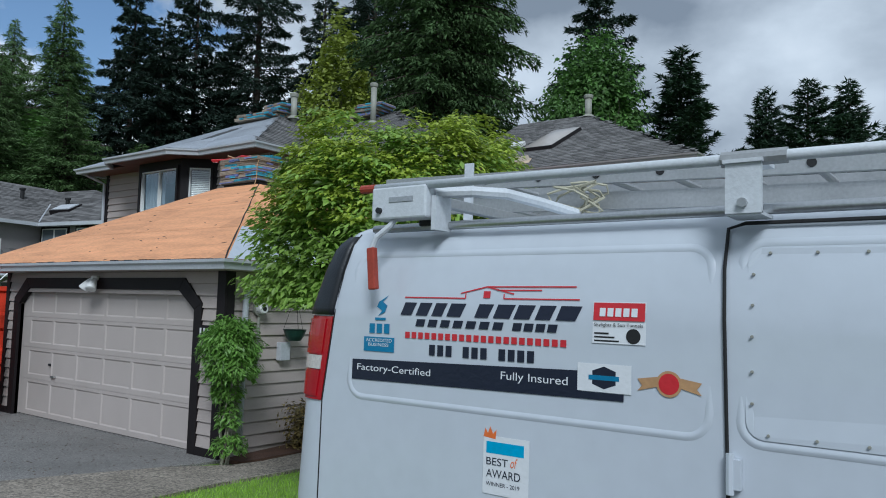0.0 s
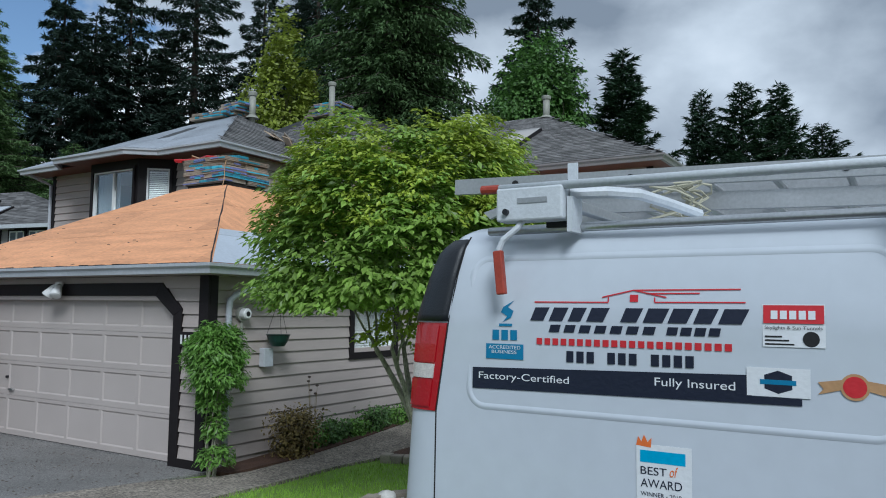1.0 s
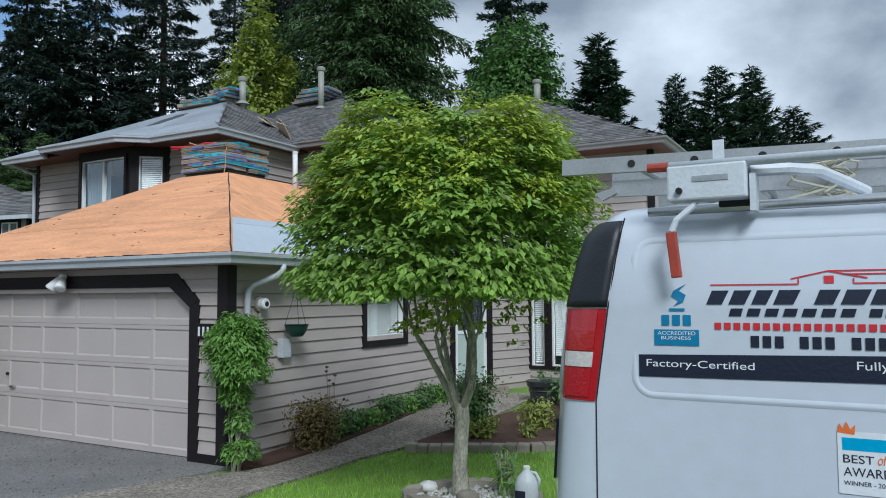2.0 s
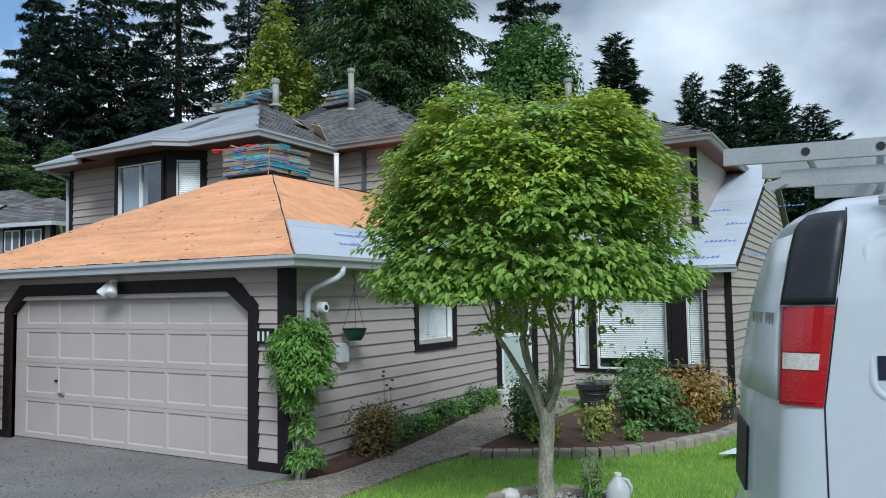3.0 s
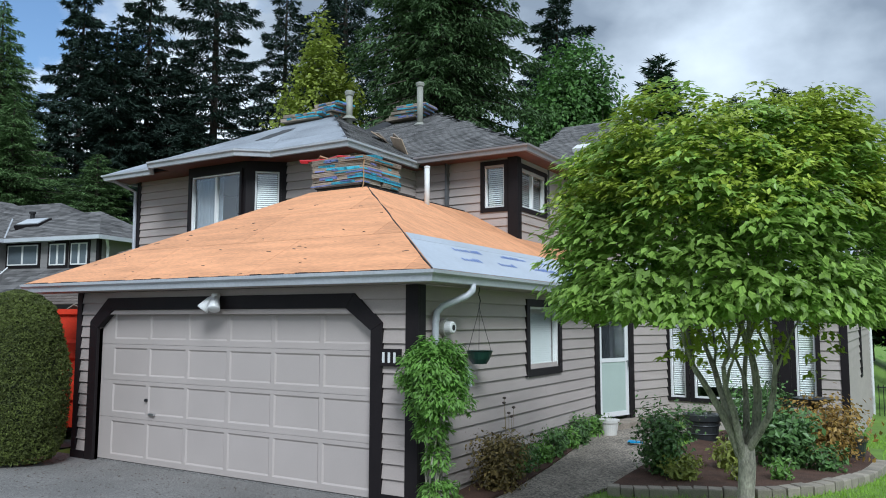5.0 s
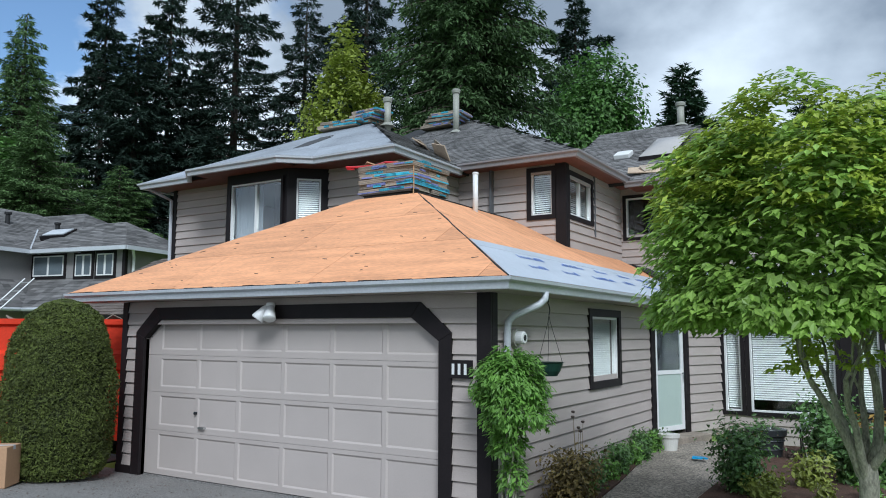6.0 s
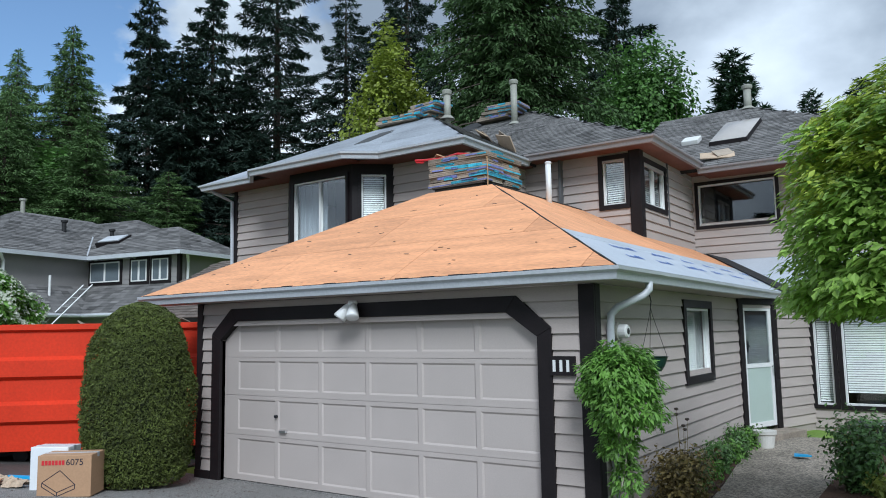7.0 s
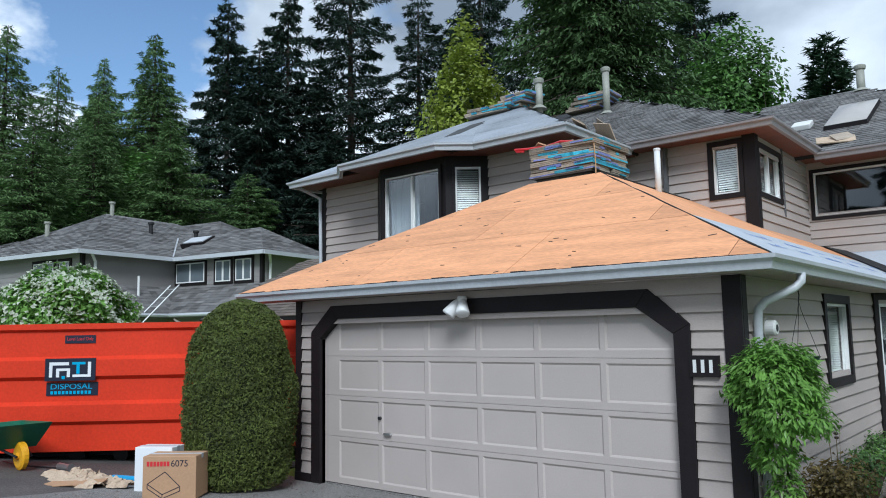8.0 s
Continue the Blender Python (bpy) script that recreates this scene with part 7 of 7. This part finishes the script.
h = ng.uniform(0.035, 0.075, k)
ang = ng.uniform(0, 2 * math.pi, k)
w = ng.uniform(0.003, 0.006, k)
lean = ng.normal(0, 0.022, (k, 2))
v = np.stack([np.stack([gx - w * np.cos(ang), gy - w * np.sin(ang), gz], 1), np.stack([gx + w * np.cos(ang), gy + w * np.sin(ang), gz], 1), np.stack([gx + lean[:, 0], gy + lean[:, 1], gz + h], 1)], 1).reshape(-1, 3)
me = bpy.data.meshes.new("grass")
me.from_pydata(v.tolist(), [], np.arange(3 * k).reshape(-1, 3).tolist())
tagged(part("grass", me, GRASS), "short bright green lawn grass", "grass", kind="stuff")

# ---- neighbouring house ----
NU, NV = Vector((0.985, 0.174, 0)), Vector((-0.174, 0.985, 0))
nm = Matrix(((NU.x, NV.x, 0, -22.53), (NU.y, NV.y, 0, 11.49), (0, 0, 1, 0), (0, 0, 0, 1)))
nb = thing("neighbouring_house", "grey two-storey house with hipped shingle roofs and dark window frames", "house")


def nb_block(u0, u1, v0, depth, z0, z1, over, peak):
    part("wall", Geo().box(u0, u1, v0, v0 + depth, z0, z1, nm), NBWALL, nb)
    lap = Geo()
    z = z0
    while z < z1:
        lap.box(u0 - 0.012, u1 + 0.012, v0 - 0.014, v0 - 0.001, z, z + 0.17, nm)
        z += 0.2
    part("siding", lap, NBWALL, nb)
    a, b, c, d = u0 - over, u1 + over, v0 - over, v0 + depth + over
    hd = min(b - a, d - c) / 2
    zt = z1 + peak
    p = [nm @ Vector(q) for q in ((a, c, z1), (b, c, z1), (b, d, z1), (a, d, z1))]
    if b - a >= d - c:
        p += [nm @ Vector((a + hd, c + hd, zt)), nm @ Vector((b - hd, c + hd, zt))]
        sides, tri_sides = ((0, 1, 5, 4), (2, 3, 4, 5)), ((1, 2, 5, 5), (3, 0, 4, 4))
    else:
        p += [nm @ Vector((a + hd, c + hd, zt)), nm @ Vector((a + hd, d - hd, zt))]
        sides, tri_sides = ((1, 2, 5, 4), (3, 0, 4, 5)), ((0, 1, 4, 4), (2, 3, 5, 5))
    roof = part("roof", Geo().add(p, list(sides) + [q[:3] for q in tri_sides] + [(3, 2, 1, 0)]), SH_GREY, nb)
    courses = Geo()
    for (i, j, s, t) in sides + tri_sides:
        q0, q1, q2, q3 = p[i], p[j], p[s], p[t]
        nrm = (q1 - q0).cross(q3 - q0).normalized()
        steps = int((q3 - q0).length / 0.22)
        for r in range(steps):
            f0, f1 = r / steps, (r + 1.1) / steps
            l0, r0 = q0.lerp(q3, f0), q1.lerp(q2, f0)
            l1, r1 = q0.lerp(q3, min(f1, 1)), q1.lerp(q2, min(f1, 1))
            m = max(1, int((r0 - l0).length / 0.6))
            for x in range(m):
                h = 0.012 + 0.014 * random.random()
                A_, B_ = l0.lerp(r0, x / m) + nrm * h, l0.lerp(r0, (x + 0.98) / m) + nrm * h
                C_, D_ = l1.lerp(r1, (x + 0.98) / m) + nrm * 0.004, l1.lerp(r1, x / m) + nrm * 0.004
                courses.add([A_, B_, C_, D_], [(0, 1, 2, 3)])
    tagged(part("shingles", courses, SH_GREY, roof), kind="stuff")
    gut = Geo().box(a - 0.08, b + 0.08, c - 0.10, c, z1 - 0.14, z1 + 0.02, nm)
    gut.box(a - 0.1, a, c, d, z1 - 0.14, z1 + 0.02, nm)
    gut.box(b, b + 0.1, c, d, z1 - 0.14, z1 + 0.02, nm)
    part("gutter", gut, GUTTER, nb)
    return roof


def nb_window(u0, u1, z0, z1, v, panes=2):
    w = part("window", Geo().box(u0 - 0.12, u1 + 0.12, v - 0.05, v - 0.016, z0 - 0.12, z1 + 0.12, nm), TRIM, nb, "white-framed window in dark casing")
    g = Geo()
    for i in range(panes):
        a, b = u0 + (u1 - u0) * i / panes, u0 + (u1 - u0) * (i + 1) / panes
        rect_frame(g, nm, a, b, z0, z1, 0.05, v - 0.08, v - 0.051)
        part("pane", Geo().box(a + 0.05, b - 0.05, v - 0.07, v - 0.062, z0 + 0.05, z1 - 0.05, nm), mat("dim pane", (0.10, 0.12, 0.14), 0.08, var=0.1) if i == 0 and panes == 2 and u0 < -12 else NBPANE, w)
    part("sash", g, WHITE, w)


NBPANE = mat("reflecting pane", (0.13, 0.155, 0.175), 0.06, var=0.25, scale=1.2)
nb_block(-13.1, -5.65, -4.05, 11.5, -0.5, 5.5, 0.45, 2.31)
nb_block(-16.0, -3.35, 0.75, 7.7, -0.5, 5.5, 0.45, 2.36)
nb_block(-6.0, -0.45, 0.45, 3.9, -0.5, 5.5, 0.45, 1.40)
nb_block(-22.0, -13.1, -3.4, 8.0, -0.5, 5.5, 0.45, 1.75)
nb_window(-5.45, -3.72, 4.42, 5.28, 0.45)
nb_window(-3.05, -2.18, 4.38, 5.28, 0.45)
nb_window(-1.88, -1.0, 4.38, 5.28, 0.45)
nb_window(-8.75, -7.4, 4.35, 5.15, -4.05)
nb_window(-7.0, -6.4, 4.35, 5.15, -4.05, 1)
# lower roofs round the ground floor
for q, w in ((((-3.55, -6.2, 2.95), (-3.55, 0.6, 2.95), (-5.65, 0.6, 4.25), (-5.65, -4.05, 4.25)), (-5.6, -4.2, -5.0, 0.4)),
             (((-5.6, -1.6, 2.95), (1.2, -1.6, 2.95), (0.0, 0.45, 4.25), (-5.6, 0.45, 4.25)), (-5.6, 0.6, -1.0, 0.3)),
             (((-18.0, -6.2, 2.95), (-3.55, -6.2, 2.95), (-5.65, -4.05, 4.25), (-18.0, -4.05, 4.25)), (-18, -4.2, -5.4, -4.1))):
    lower = part("lower_roof", Geo().slab([nm @ Vector(p) for p in q], (0, 0, -0.1)), SH_GREY, nb)
    a, b, c, d = [nm @ Vector(p) for p in q]
    nrm = (b - a).cross(d - a).normalized()
    rows = Geo()
    for r in range(11):
        for i in range(14):
            f0, f1, g0, g1 = r / 11, (r + 1.08) / 11, i / 14, (i + 0.98) / 14
            h = 0.014 + 0.012 * random.random()
            rows.add([a.lerp(b, g0).lerp(d.lerp(c, g0), f0) + nrm * h, a.lerp(b, g1).lerp(d.lerp(c, g1), f0) + nrm * h, a.lerp(b, g1).lerp(d.lerp(c, g1), min(f1, 1)) + nrm * 0.004, a.lerp(b, g0).lerp(d.lerp(c, g0), min(f1, 1)) + nrm * 0.004], [(0, 1, 2, 3)])
    tagged(part("shingles", rows, SH_GREY, lower), kind="stuff")
    u0, u1, v0, v1 = w
    part("lower_wall", Geo().box(u0, u1, v0, v1, -0.5, 2.9, nm), NBWALL, nb)
    part("lower_gutter", Geo().tube([a, b], 0.07, 8), GUTTER, nb)
sm = nm @ Matrix.Translation((-5.35, 1.55, 6.26)) @ pose(0, 0, 0, 28, 0, 0)
sk = part("skylight", Geo().box(-0.72, 0.72, -0.4, 0.4, 0, 0.22, sm), TRIM, nb, "skylight in a dark curb")
part("dome", Geo().box(-0.62, 0.62, -0.32, 0.32, 0.22, 0.26, sm), GUTTER, sk)
for u, v, z, h in ((-9.3, -0.1, 7.7, 0.6), (-10.6, -2.4, 6.5, 0.7), (-7.7, 0.8, 6.8, 0.5), (-6.6, 2.5, 6.6, 0.4)):
    part("vent", Geo().tube([nm @ Vector((u, v, z - 0.2)), nm @ Vector((u, v, z + h)), nm @ Vector((u, v, z + h + 0.01)), nm @ Vector((u, v, z + h + 0.1))], [0.1, 0.1, 0.15, 0.15], 10), VENTM if h > 0.55 else SEAM, nb)
part("valley_flashing", Geo().tube([nm @ Vector((-5.35, 0.1, 5.56)), nm @ Vector((-7.5, 2.2, 6.75))], 0.05, 6), GUTTER, nb)
for u, v in ((-0.45, 1.0), (-5.6, -3.4)):
    part("downspout", Geo().tube([nm @ Vector((u + 0.45, v - 0.6, 5.4)), nm @ Vector((u + 0.12, v - 0.2, 5.1)), nm @ Vector((u + 0.1, v - 0.2, 3.7))], 0.06, 8), WHITE, nb)
part("corner_trim", Geo().box(-0.55, -0.40, 0.40, 0.55, -0.5, 5.48, nm), TRIM, nb)
part("corner_trim", Geo().box(-5.75, -5.60, -4.10, -3.95, -0.5, 5.48, nm), TRIM, nb)
part("flue_pipe", Geo().tube([nm @ Vector((-4.9, -2.0, 3.6)), nm @ Vector((-4.9, -2.0, 4.6))], 0.05, 8), WHITE, nb)
lad = thing("leaning_ladder", "aluminium ladder leaning on the neighbouring porch roof", "ladder")
foot, head = Vector((-4.6, -5.2, 0.0)), Vector((-3.1, -1.7, 4.15))
for du in (-0.25, 0.25):
    part("stile", Geo().tube([nm @ (foot + Vector((du, 0, 0))), nm @ (head + Vector((du, 0, 0)))], 0.03, 6), ALU, lad)
for i in range(12):
    c = foot.lerp(head, (i + 0.5) / 12)
    part("rung", Geo().tube([nm @ (c + Vector((-0.25, 0, 0))), nm @ (c + Vector((0.25, 0, 0)))], 0.022, 6), ALU, lad)
# the attached garage roof seen beyond the hedge
side_roof = [(-13.6, 3.0, 2.45), (-6.6, 3.0, 2.45), (-7.2, 6.2, 4.05), (-13.6, 6.2, 4.05)]
rs = deck("roof_side_porch", "weathered brown shingle roof beyond the garage, partly stripped", side_roof)
shingle(rs, side_roof, SH_BROWN, 0.15, 0.3, 33)
siding_wall("wall_side_porch", "taupe wall under the side roof", (-13.4, 3.4), (-6.3, 3.4), -0.1, 2.5, boards=False)

# ---- trees of the distance ----
def sprays(base, heading, length, width, rng):
    """Narrow three-cornered sprays of needles that start at base and point along heading."""
    n = len(base)
    h = heading + rng.normal(0, 0.42, (n, 3))
    h /= np.linalg.norm(h, axis=1)[:, None] + 1e-9
    up = rng.normal(0, 0.55, (n, 3)) + [0, 0, 1.0]
    wide = np.cross(h, up)
    wide /= np.linalg.norm(wide, axis=1)[:, None] + 1e-9
    ln = length * rng.uniform(0.6, 1.4, (n, 1))
    v = np.stack([base - wide * ln * width, base + wide * ln * width, base + h * ln], 1).reshape(-1, 3)
    me = bpy.data.meshes.new("foliage")
    me.from_pydata(v.tolist(), [], np.arange(3 * n).reshape(-1, 3).tolist())
    me.update()
    return me


def conifer(name, label, height, radius, seed, material, limbs=400, total=52000, spray=0.42, droop=0.3, lift=0.1, turn_up=0.0, hang=0.3, low=0.12, taper=0.8, ragged=0.35, width=0.13, spread=0.40):
    """A conifer: a tapered trunk, limbs all the way up, and sprays of needles on branchlets to both sides of each limb."""
    rn, rg = np.random.default_rng(seed), random.Random(seed)
    t = thing(name, label, "tree")
    g = Geo()
    g.tube([(0, 0, -0.5), (0.05, 0, height * 0.3), (-0.05, 0.05, height * 0.7), (0, 0, height)], [height * 0.012 + 0.1, height * 0.009 + 0.05, height * 0.005 + 0.03, 0.02], 9)
    arms = []
    for k in range(limbs):
        f = low + (1 - low) * (k + rg.random()) / limbs
        a = k * 2.39996 + rg.uniform(-0.5, 0.5)
        r = radius * (1 - f) ** taper * (0.55 + 0.45 * min(1, (f - low) / 0.15 + 0.3))
        r = r * rg.uniform(1 - ragged, 1 + ragged * 0.5) * (1 + ragged * 0.5 * math.sin(2 * a + 9 * f + seed)) + 0.15
        arms.append((f, a, r, lift + rg.uniform(-0.08, 0.08)))
    sum_r = sum(q[2] ** 1.5 for q in arms)
    spots, ways = [], []
    for f, a, r, up in arms:
        d, side, z = np.array([math.cos(a), math.sin(a), 0]), np.array([-math.sin(a), math.cos(a), 0]), height * f

        def along(s):
            return z + r * (up * s - droop * s ** 2 + turn_up * s ** 3)
        if r > 0.7:
            g.tube([(d[0] * r * s, d[1] * r * s, along(s)) for s in (0.0, 0.4, 0.75, 1.0)], [0.018 * r + 0.01, 0.013 * r, 0.008 * r, 0.004], 3, caps=False)
        m = max(10, int(total * r ** 1.5 / sum_r))
        s = rn.uniform(0.10, 1.0, m) ** 0.75
        w = rn.uniform(-1, 1, m) * spread * r * np.clip(1.15 - s, 0.12, 1)
        q = d[None] * (s * r)[:, None] + side[None] * w[:, None]
        q[:, 2] = along(s) - np.abs(w) * 0.30 - hang * rn.random(m) ** 1.5 * (0.25 + 0.12 * r)
        spots.append(q)
        ways.append(d[None] * 0.75 + side[None] * (np.sign(w) * rn.uniform(0.2, 0.9, m))[:, None] + np.array([0, 0, -1.0])[None] * (hang * rn.uniform(0.3, 1.5, m))[:, None])
    part("trunk", g, BARKD, t)
    part("crown", sprays(np.concatenate(spots), np.concatenate(ways), spray, width, rn), material, t)
    return t


def broadleaf(name, label, height, radius, seed, material, n=5200, size=0.24, trunk=0.25):
    rn, rg = np.random.default_rng(seed), random.Random(seed)
    t = thing(name, label, "tree")
    g, tips = Geo(), []
    g.tube([(0, 0, -0.4), (0, 0, height * 0.2), (0.1, 0, height * 0.35)], [trunk, trunk * 0.8, trunk * 0.6], 9)
    for k in range(5):
        a = 2 * math.pi * k / 5 + rg.random()
        stem_tree(g, Vector((0, 0, height * (0.22 + 0.03 * k))), Vector((math.cos(a) * 0.6, math.sin(a) * 0.6, 1)).normalized(), height * 0.22, trunk * 0.42, 2, rg, tips, 0.3, 0.7)
    part("trunk", g, BARKD, t)
    cl, nn = [], []
    clumps = n // 26
    for i in range(clumps):
        th, el = rn.uniform(0, 6.28), math.asin(rn.uniform(-0.7, 1))
        rr = rn.uniform(0.35, 1.0) ** 0.5 * (1 + 0.22 * math.sin(2 * th + seed) * math.cos(3 * el))
        c = np.array([radius * rr * math.cos(el) * math.cos(th), radius * rr * math.cos(el) * math.sin(th), height * 0.60 + height * 0.40 * rr * math.sin(el)])
        cl.append(c + rn.normal(0, radius * 0.10, (26, 3)))
        nn.append(np.repeat(np.array([[math.cos(el) * math.cos(th), math.cos(el) * math.sin(th), math.sin(el) + 0.5]]), 26, 0))
    part("crown", leaves(np.concatenate(cl), np.concatenate(nn), size, rn, 0.6, 1.5, 0.2, 0.2), material, t)
    return t


fir = conifer("fir_tree", "tall green fir with layered drooping branches", 26, 5.9, 101, NEEDLE, 340, 82000, 0.34, 0.40, 0.08, 0.18, 0.6, 0.04, 0.66, 0.55)
spruce = conifer("spruce_tree", "dark dense spruce with ragged branches", 30, 5.2, 102, NEEDLED, 210, 72000, 0.40, 0.30, 0.08, 0.20, 0.45, 0.06, 0.52, 0.66, 0.17, 0.44)
hemlock = conifer("hemlock_tree", "tall dark open conifer with sky between its limbs", 36, 5.8, 104, NEEDLED, 170, 60000, 0.38, 0.34, 0.10, 0.22, 0.40, 0.12, 0.42, 0.62, 0.15, 0.46)
cedar = conifer("cedar_tree", "broad cedar with hanging curtains of green sprays", 30, 4.3, 103, CEDARL, 420, 96000, 0.26, 0.50, 0.15, 0.10, 0.8, 0.16, 0.42, 0.45, 0.19)
cypress = conifer("cypress_tree", "dark bushy conifer with many upright tips", 18, 3.1, 105, CYPRESS, 300, 60000, 0.32, 0.05, 0.32, 0.1, 0.1, 0.05, 0.64, 0.55, 0.13)
leafy = broadleaf("broadleaf_tree", "green broadleaf tree with a rounded crown", 16, 3.2, 106, DECID, 30000, 0.18)
yellow = broadleaf("spring_tree", "slender tree with yellow-green spring leaves", 18, 2.5, 107, YELLOWG, 11000, 0.17)


def plant(kind, x, y, top, wide=1.0, turn=0.0):
    """A copy of a tree grown to the given height."""
    k = top / TALL[kind]
    return copy_thing(kind, Matrix.Translation((x, y, -0.2)) @ pose(0, 0, 0, 0, 0, turn) @ Matrix.Diagonal((k * wide / kind.scale[0], k * wide / kind.scale[1], k / kind.scale[2], 1)))


TALL = {fir: 26, spruce: 30, hemlock: 36, cedar: 30, cypress: 18, leafy: 16, yellow: 18}
fir.matrix_basis = Matrix.Translation((-53.5, 23.8, 0)) @ Matrix.Diagonal((1.15, 1.15, 1.03, 1))
spruce.matrix_basis = Matrix.Translation((-46.9, 26.2, 0)) @ Matrix.Diagonal((0.85, 0.85, 0.95, 1))
cedar.matrix_basis = Matrix.Translation((-12.8, 21.6, 0))
hemlock.matrix_basis = Matrix.Translation((-41.6, 34.3, 0))
cypress.matrix_basis = Matrix.Translation((-4.7, 50.0, 0)) @ Matrix.Diagonal((1.0, 1.0, 1.03, 1))
leafy.matrix_basis = Matrix.Translation((-12.8, 38.5, 0)) @ Matrix.Diagonal((1.1, 1.1, 1.22, 1))
yellow.matrix_basis = Matrix.Translation((-21.6, 23.8, 0))
for kind, x, y, top, wide, turn in (
        (fir, -59.8, 15.0, 26.8, 1.0, 40), (fir, -64.0, 20.7, 26.0, 0.9, 100), (fir, -60.7, 23.1, 26.6, 0.9, 200), (fir, -52.0, 18.6, 20.5, 1.1, 310), (fir, -46.5, 15.8, 16.5, 1.4, 20), (fir, -44.2, 11.1, 15.0, 1.5, 75), (fir, -49.0, 6.5, 23.0, 1.1, 130), (fir, -56.5, 20.5, 22.0, 1.2, 15), (fir, -57.5, 26.5, 24.5, 1.1, 280), (leafy, -50.5, 21.0, 15.5, 1.5, 45),
        (fir, -43.5, 19.5, 17.0, 1.5, 160), (fir, -39.0, 22.5, 13.0, 1.7, 250), (spruce, -45.6, 31.1, 31.0, 0.85, 50), (spruce, -42.8, 26.2, 24.0, 1.15, 120), (hemlock, -48.0, 36.5, 27.0, 0.9, 220), 
        (hemlock, -36.5, 37.0, 30.0, 1.0, 60), (spruce, -38.0, 29.5, 17.0, 1.5, 20), (spruce, -33.5, 31.0, 14.0, 1.6, 80), (hemlock, -27.5, 33.2, 31.0, 0.9, 230), (spruce, -33.0, 38.5, 27.0, 1.0, 300), (spruce, -28.0, 30.0, 15.0, 1.5, 10),
        (cedar, -15.6, 26.0, 27.0, 1.0, 90), (cedar, -18.6, 31.0, 29.0, 1.0, 140), (spruce, -23.5, 27.5, 14.5, 1.3, 140), (spruce, -23.3, 62.0, 36.5, 1.0, 15), (fir, -15.5, 43.0, 15.0, 1.3, 75), (cypress, -7.8, 41.1, 19.6, 1.35, 33),
        (cypress, -1.3, 46.5, 17.9, 1.25, 100), (cypress, 0.6, 49.8, 18.4, 1.2, 220), (cypress, 3.0, 52.7, 15.9, 1.4, 300), (cypress, -3.0, 52.0, 15.0, 1.7, 20), (cypress, 5.4, 51.0, 11.0, 1.9, 130), (cypress, -5.6, 45.0, 11.5, 1.8, 260), (leafy, 8.5, 47.0, 9.0, 1.6, 10), (leafy, 8.5, 33.0, 7.0, 1.5, 0), (leafy, 13.5, 30.0, 7.5, 1.5, 60),
        # the last four are unseen trees, added out of view for reflections
        (leafy, 6.4, 28.6, 6.0, 1.3, 120), (leafy, -48.0, 12.5, 12.0, 1.6, 30), (spruce, -8, -48, 24, 1.2, 50), (spruce, 36, -36, 24, 1.2, 130), (fir, 44, 10, 20, 1.3, 0), (fir, -58, -10, 24, 1.2, 0)):
    plant(kind, x, y, top, wide, turn)
rhodo = thing("rhododendron", "large rounded shrub covered with pale blossom", "shrub", (-14.9, 0.45, rise(-14.9, 0.45)))
for i in range(7):
    a = i * 0.9
    part("stem", Geo().tube([(0.1 * math.cos(a), 0.1 * math.sin(a), -0.03), (0.4 * math.cos(a), 0.4 * math.sin(a), 1.0), (0.9 * math.cos(a), 0.9 * math.sin(a), 2.3)], [0.04, 0.03, 0.015], 6), BARK, rhodo)
u = nrg.normal(0, 1, (15000, 3))
u /= np.linalg.norm(u, axis=1)[:, None]
u[:, 2] = np.where(u[:, 2] < -0.5, -u[:, 2], u[:, 2])
lump = 1 + 0.10 * np.sin(5 * np.arctan2(u[:, 1], u[:, 0]) + 6 * u[:, 2]) + 0.08 * np.sin(11 * u[:, 0] + 9 * u[:, 2])
q = u * lump[:, None] * (nrg.uniform(0.5, 1.0, (15000, 1)) ** 0.4) * [1.45, 1.45, 1.30] + [0, 0, 2.25]
part("foliage", leaves(q, u + [0, 0, 0.4], 0.075, nrg, 0.5, 2.2, 0.15, 0.3), VINE, rhodo)
pick = nrg.choice(15000, 2600, replace=False)
part("blossom", leaves(u[pick] * lump[pick][:, None] * [1.45, 1.45, 1.30] + [0, 0, 2.27], u[pick] + [0, 0, 0.5], 0.085, nrg, 0.5, 1.1, 0.3), BLOSSOM, rhodo)
for i, (x, y) in enumerate(((5.4, 22.5), (6.8, 23.5), (8.3, 23.0), (10.0, 24.0))):
    bush("garden_shrub", "tall green garden shrub behind the fence", "shrub", x, y, 3.0 + 0.8 * (i % 2), 1.0, 1500, 0.10, SHRUB if i % 2 else VINE, 12, 120 + i, group="shrubs behind the fence")
fence = thing("fence", "low black metal picket fence", "fence")
for i in range(42):
    x = 4.15 + 0.13 * i
    part("picket", Geo().tube([(x, 20.6, -1.05), (x, 20.6, 0.15)], 0.012, 5), FENCE, fence)
for z in (-0.95, 0.05):
    part("rail", Geo().box(4.1, 9.6, 20.58, 20.62, z, z + 0.035), FENCE, fence)
